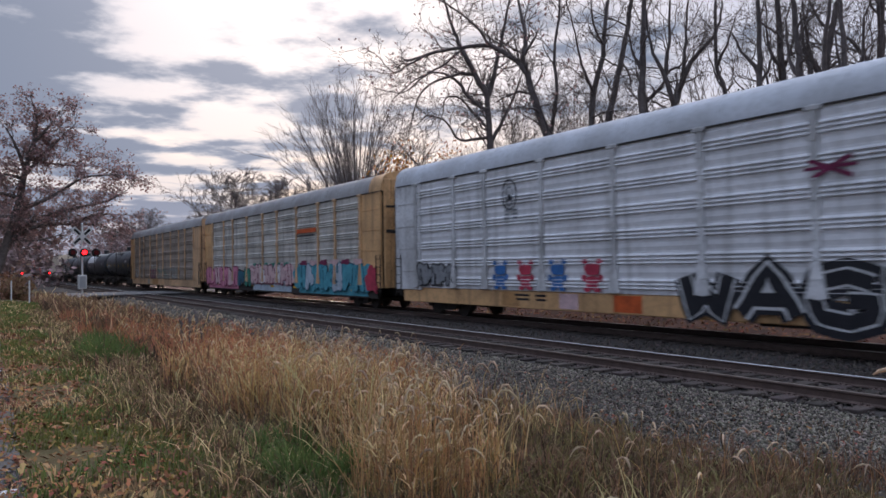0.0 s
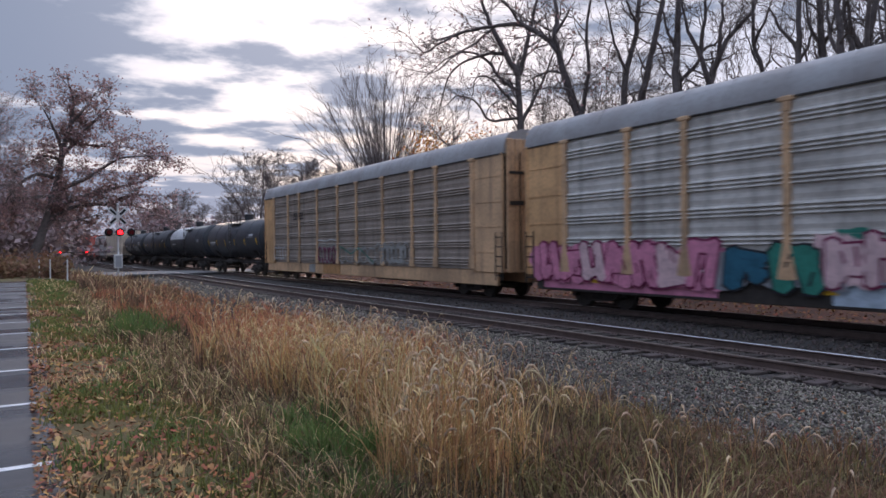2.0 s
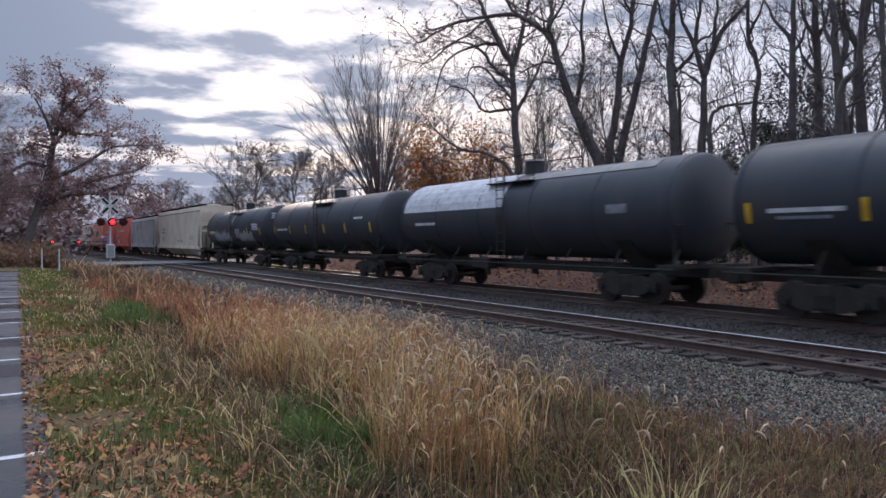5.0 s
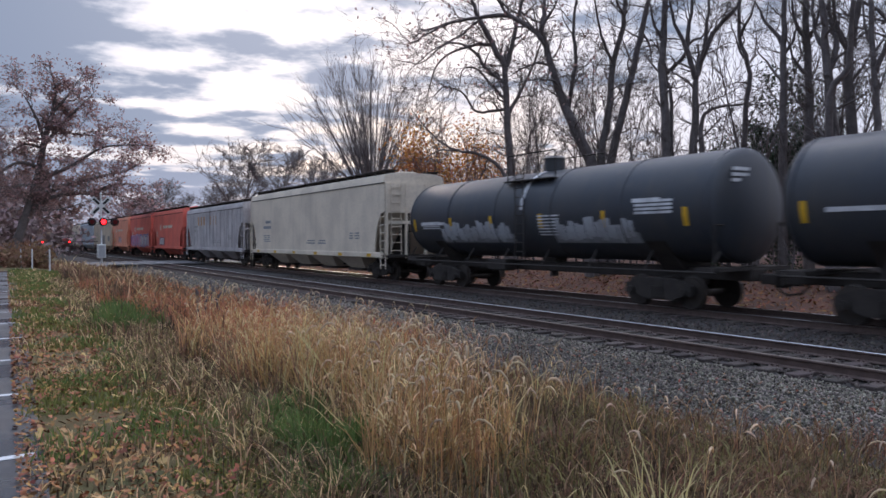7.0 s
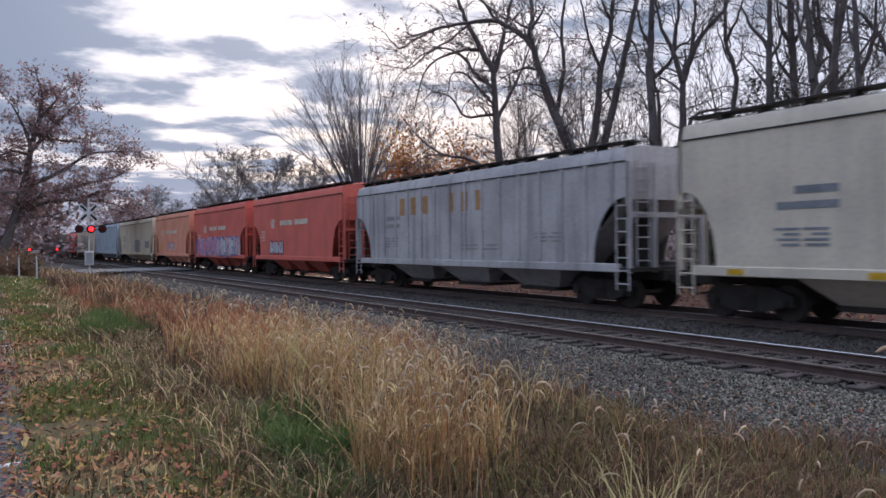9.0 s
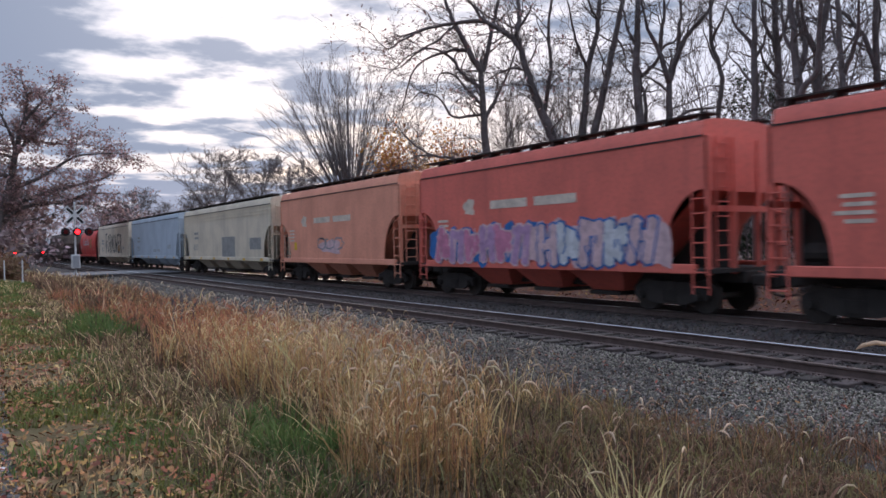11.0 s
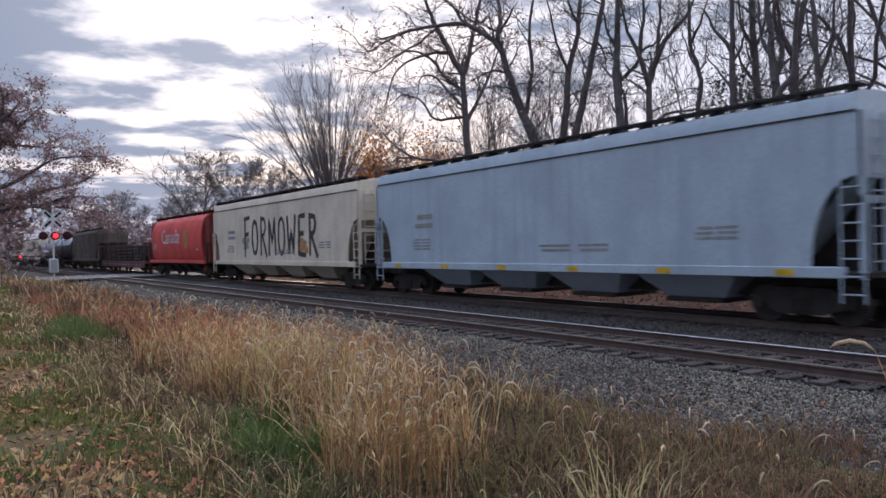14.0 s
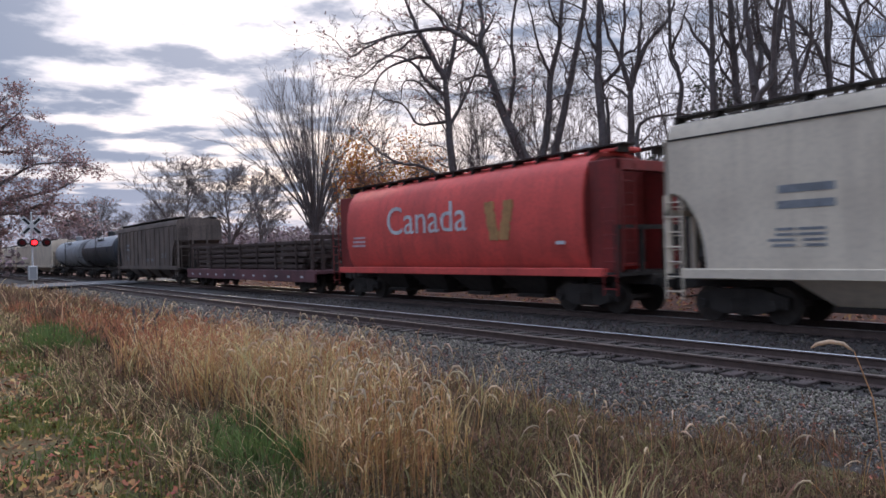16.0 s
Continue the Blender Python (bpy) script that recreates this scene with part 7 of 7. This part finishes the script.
    # the russet oak at the crossing and one beside it
    limb_tree(212, (2.8, 84.0, -2), "spreading oak with thinning russet leaves by the crossing", [
        (0.52, 0.157, [(-0.2, 1.7), (0.7, 4.9), (1.7, 8.8), (2.4, 12.9), (3.2, 16.4), (3.5, 19.1)]),
        (0.26, 0.052, [(0.8, 5.3), (3.3, 6.9), (6.4, 7.3), (9.5, 7.1), (11.4, 6.1)]),
        (0.29, 0.052, [(1.2, 6.5), (3.8, 8.0), (7.3, 9.3), (10.5, 10.4), (12.5, 11.8)]),
        (0.26, 0.052, [(1.7, 8.7), (4.6, 10.1), (7.6, 12.3), (10.8, 12.7)]),
        (0.23, 0.052, [(1.9, 10.0), (0.0, 10.4), (-1.6, 9.0), (-2.9, 6.7)]),
        (0.20, 0.052, [(1.6, 8.0), (-0.3, 7.9), (-2.2, 7.3)]),
        (0.23, 0.052, [(2.2, 12.3), (4.1, 15.0), (5.8, 17.2), (6.7, 18.2)]),
        (0.20, 0.052, [(2.4, 13.1), (1.5, 15.7), (0.7, 17.3)]),
        (0.20, 0.052, [(2.2, 12.2), (0.5, 12.5), (-1.0, 11.0)]),
        (0.20, 0.052, [(2.7, 14.4), (5.2, 14.1), (8.2, 14.2)]),
        (0.16, 0.052, [(3.1, 16.1), (4.7, 18.3), (5.0, 18.9)]),
        (0.20, 0.052, [(6.4, 7.3), (8.9, 8.4), (12.0, 8.6)]),
        (0.16, 0.052, [(0.9, 5.7), (2.5, 5.3), (4.6, 5.7)]),
    ], "oak_tree", M_BARK, (19000, 0.15, M_TLEAF, 9, 0.30), step=0.7, twig=2.8, kids=(0, 0, 6, 5, 4), minr=0.028, squash=0.93)
    oak2 = Wood(162, 13, 0.36, lean=(0.1, 0.0), spread=0.8, levels=5, kids=(11, 7, 6, 5, 3), first=0.25, up=0.2, ratio=0.72, wander=0.16, later=0.55, minr=0.014)
    tree("oak_tree", oak2, pose(-8.5, 80, 0.2), "tall oak with thinning russet leaves beside the car park", M_BARK_HAZED, leaves=(20000, 0.065, M_TLEAF, 10, 0.30))
    # far woods along the horizon
    rng = np.random.default_rng(21)
    pts = []
    for k in range(420):
        az = radians(rng.uniform(-12, 30))
        d = rng.uniform(170, 300) if az > radians(8) else rng.uniform(110, 220)
        h = rng.uniform(6, 15) * (1.0 if az < radians(11) else 0.6)
        if d * math.sin(az) > 8 and d * math.sin(az) < 26:
            continue
        for j in range(6):
            pts.append((d * math.sin(az) + rng.normal(0, 2.5), d * math.cos(az) + rng.normal(0, 2.5), h * rng.uniform(0.05, 1.0)))
    for k in range(150):
        px, py, h = rng.uniform(-70, 90), rng.uniform(530, 620), rng.uniform(8, 24)
        for j in range(8):
            pts.append((px + rng.normal(0, 5), py + rng.normal(0, 5), h * rng.uniform(0.0, 1.0)))
    for k in range(90):
        px, py, h = rng.uniform(-60, -2), rng.uniform(95, 150), rng.uniform(4, 11)
        for j in range(8):
            pts.append((px + rng.normal(0, 2), py + rng.normal(0, 2), h * rng.uniform(0.0, 1.0)))
    me = leaf_cards(pts, 130000, 0.50, M_HAZED_WOOD, 4, 1.6)
    stuff("far_woods", me, "purple-brown woods along the horizon, haze put into their colour", "woods")
    pts = [(rng.uniform(-16, 3.2), rng.uniform(53, 61), rng.uniform(0.2, 1.5) * rng.uniform(0.4, 1)) for _ in range(300)]
    stuff("hedge_brush", leaf_cards(pts, 14000, 0.16, M_WEED, 16, 0.35), "low brown brush beyond the car park", "brush")
    pts = []
    for k in range(260):
        a = rng.uniform(27, 74)
        px, py = spot(a, rng.uniform(40, 75))
        for j in range(5):
            pts.append((px + rng.normal(0, 1.5), py + rng.normal(0, 1.5), rng.uniform(0.2, 8.0) * rng.uniform(0.3, 1)))
    stuff("woodland_brush", leaf_cards(pts, 45000, 0.20, M_HAZED_WOOD, 6, 0.7), "brown brush deep in the wood", "brush")


# ---------------------------------------------------------------- the level crossing
def build_crossing():
    y0 = 66.0
    road = MB().box(-120, 120, y0 - 4.2, y0 + 4.2, -0.10, -0.012)
    tagged(new("road", road.mesh("road", M_ASPHALT_PALE)), "pale worn asphalt road over the level crossing", "road", kind="structure")
    # flashing-light mast with crossbuck and lowered gate
    x, y = SIGNAL
    s = empty("crossing_signal", pose(x, y, -0.15))
    tagged(s, "white crossing signal mast with crossbuck and red flashing lamps", "crossing signal")
    part("mast", MB().tube([(0, 0, 0), (0, 0, 5.4)], 0.065, 12), M_POST, s, smooth=40)
    part("base", MB().box(-0.35, 0.35, -0.35, 0.35, 0.0, 0.25, 0.04), M_STEEL, s)
    for k, sg in enumerate((-1, 1)):
        b = MB()
        d, n_ = Vector((0.60, 0, 0.60 * sg)), Vector((-0.115, 0, 0.115 * sg))
        c = Vector((0, -0.09 - 0.02 * k, 4.52))
        q = [c - d - n_, c + d - n_, c + d + n_, c - d + n_]
        b.add([tuple(v) for v in q] + [tuple(v + Vector((0, 0.015, 0))) for v in q], [(0, 1, 2, 3), (7, 6, 5, 4), (0, 4, 5, 1), (1, 5, 6, 2), (2, 6, 7, 3), (3, 7, 4, 0)])
        board = part("crossbuck_board", b, M_POST, s)
        for e in (-1, 1):
            w0, w1 = c + d * 0.22 * e, c + d * 0.85 * e
            nn = n_ * 0.5
            part("letter_bar", MB().add([tuple(v + Vector((0, -0.004, 0))) for v in (w0 - nn, w1 - nn, w1 + nn, w0 + nn)], [(0, 1, 2, 3)]), M_HOOD, board)
    part("cross_arm", MB().box(-0.75, 0.75, -0.05, 0.05, 3.32, 3.40, 0.01), M_STEEL, s)
    for k, (lx, ly, lit) in enumerate(((0.12, -0.12, True), (-0.62, -0.12, False), (0.88, -0.12, False))):
        lamp = part("lamp_head", MB().tube([(lx, ly, 3.36), (lx, ly + 0.06, 3.36)], 0.29, 20).tube([(lx, ly, 3.36), (lx, ly - 0.28, 3.36)], [0.155, 0.165], 16, False), M_HOOD, s)
        part("lens", MB().tube([(lx, ly - 0.20, 3.36), (lx, ly - 0.29, 3.36)], [0.17, 0.16], 16), M_REDLAMP if lit else M_REDOFF, lamp)
    part("bell", MB().tube([(0, 0, 5.4), (0, 0, 5.5)], [0.1, 0.03], 10), M_STEEL, s)
    box = part("gate_mechanism", MB().box(-0.28, 0.28, -0.2, 0.25, 0.75, 1.75, 0.04), M_POST, s)
    part("mechanism_door", MB().box(-0.2, 0.2, -0.215, -0.2, 0.85, 1.65, 0.01), M_STEEL, box)
    # gate arm with small lamps on the far side of the road
    g = empty("crossing_gate", pose(3.4, 74.0, -0.1))
    tagged(g, "lowered crossing gate arm with small red lamps", "crossing gate")
    part("post", MB().tube([(0, 0, 0), (0, 0, 2.4)], 0.05, 10), M_HOOD, g)
    arm = part("arm", MB().box(-0.2, 5.4, -0.03, 0.03, 1.83, 1.89, 0.01), M_HOOD, g)
    for k in (0.9, 3.05):
        part("arm_lamp", MB().tube([(k, -0.03, 1.86), (k, -0.12, 1.86)], 0.075, 12), M_REDLAMP, arm)
    # marker posts along the end of the car park
    for px, py, h in ((3.05, 46.5, 1.35), (2.35, 50.0, 1.25), (1.9, 54, 1.2)):
        p = empty("marker_post", pose(px, py, float(gz(px, py)) - 0.05))
        tagged(p, "slim white marker post at the end of the car park", "post", "marker posts")
        part("shaft", MB().tube([(0, 0, 0), (0, 0, h)], 0.04, 10), M_POST, p)
        part("cap", MB().tube([(0, 0, h), (0, 0, h + 0.05)], [0.045, 0.02], 10), M_STEEL, p)


def build_car():
    """A small silver car waiting on the road, headlamps on."""
    c = empty("car", pose(-1.35, 66.5, -0.012, rz=0))
    tagged(c, "silver car waiting at the crossing with headlamps on", "car")
    side = [(-2.1, 0.35), (-2.15, 0.7), (-1.9, 0.95), (-1.35, 1.0), (-0.7, 1.42), (0.6, 1.45), (1.2, 1.02), (1.95, 0.9), (2.1, 0.65), (2.05, 0.35)]
    b = MB()
    n = len(side)
    b.add([(-0.85 if z < 1.1 else -0.68, -y, z) for y, z in side] + [(0.85 if z < 1.1 else 0.68, -y, z) for y, z in side],
          [tuple(range(n)), tuple(range(2 * n - 1, n - 1, -1))] + [(k, n + k, n + (k + 1) % n, (k + 1) % n) for k in range(n)])
    part("body", b, M_CARPAINT, c)
    part("windscreen", MB().add([(-0.7, -1.20, 1.05), (0.7, -1.20, 1.05), (0.6, -0.68, 1.42), (-0.6, -0.68, 1.42)], [(0, 1, 2, 3)]), M_GLASS, c)
    for x in (-0.62, 0.62):
        part("headlight", MB().tube([(x, -2.02, 0.68), (x, -2.14, 0.68)], 0.12, 12), M_HEADLIGHT, c)
    for x in (-0.78, 0.78):
        for y in (-1.3, 1.3):
            wheel = part("wheel", MB().tube([(x - 0.1, y, 0.32), (x + 0.1, y, 0.32)], 0.32, 18), M_TYRE, c)
            part("rim", MB().tube([(x - 0.11, y, 0.32), (x + 0.11, y, 0.32)], 0.19, 12), M_STEEL, wheel)


SIGNAL = (7.08, 57.6)
M_ASPHALT_PALE = material("worn_asphalt", (0.15, 0.147, 0.145), 0.8, scale=0.5, dark=(0.12, 0.115, 0.11), amount=0.5, fine=80, bump=0.3)
build_crossing()
build_car()
build_trees()
build_verge()
build_stones()


def motions():
    for car, front in TRAIN:
        walk(car, [(t, pose(TRAIN_X, front - distance_run(t), 0)) for t in np.arange(0, 16.01, 1.0)])
    # every wheelset rolls with the train
    first = WHEELS[0]
    walk(first, [(k / FPS, pose(0, 0, 0, rx=math.degrees(distance_run(k / FPS) / 0.42))) for k in range(int(16 * FPS) + 1)])
    for w in WHEELS[1:]:
        w.rotation_mode = "QUATERNION"
        w.animation_data_create()
        w.animation_data.action = first.animation_data.action
        w.animation_data.action_slot = first.animation_data.action_slot


motions()
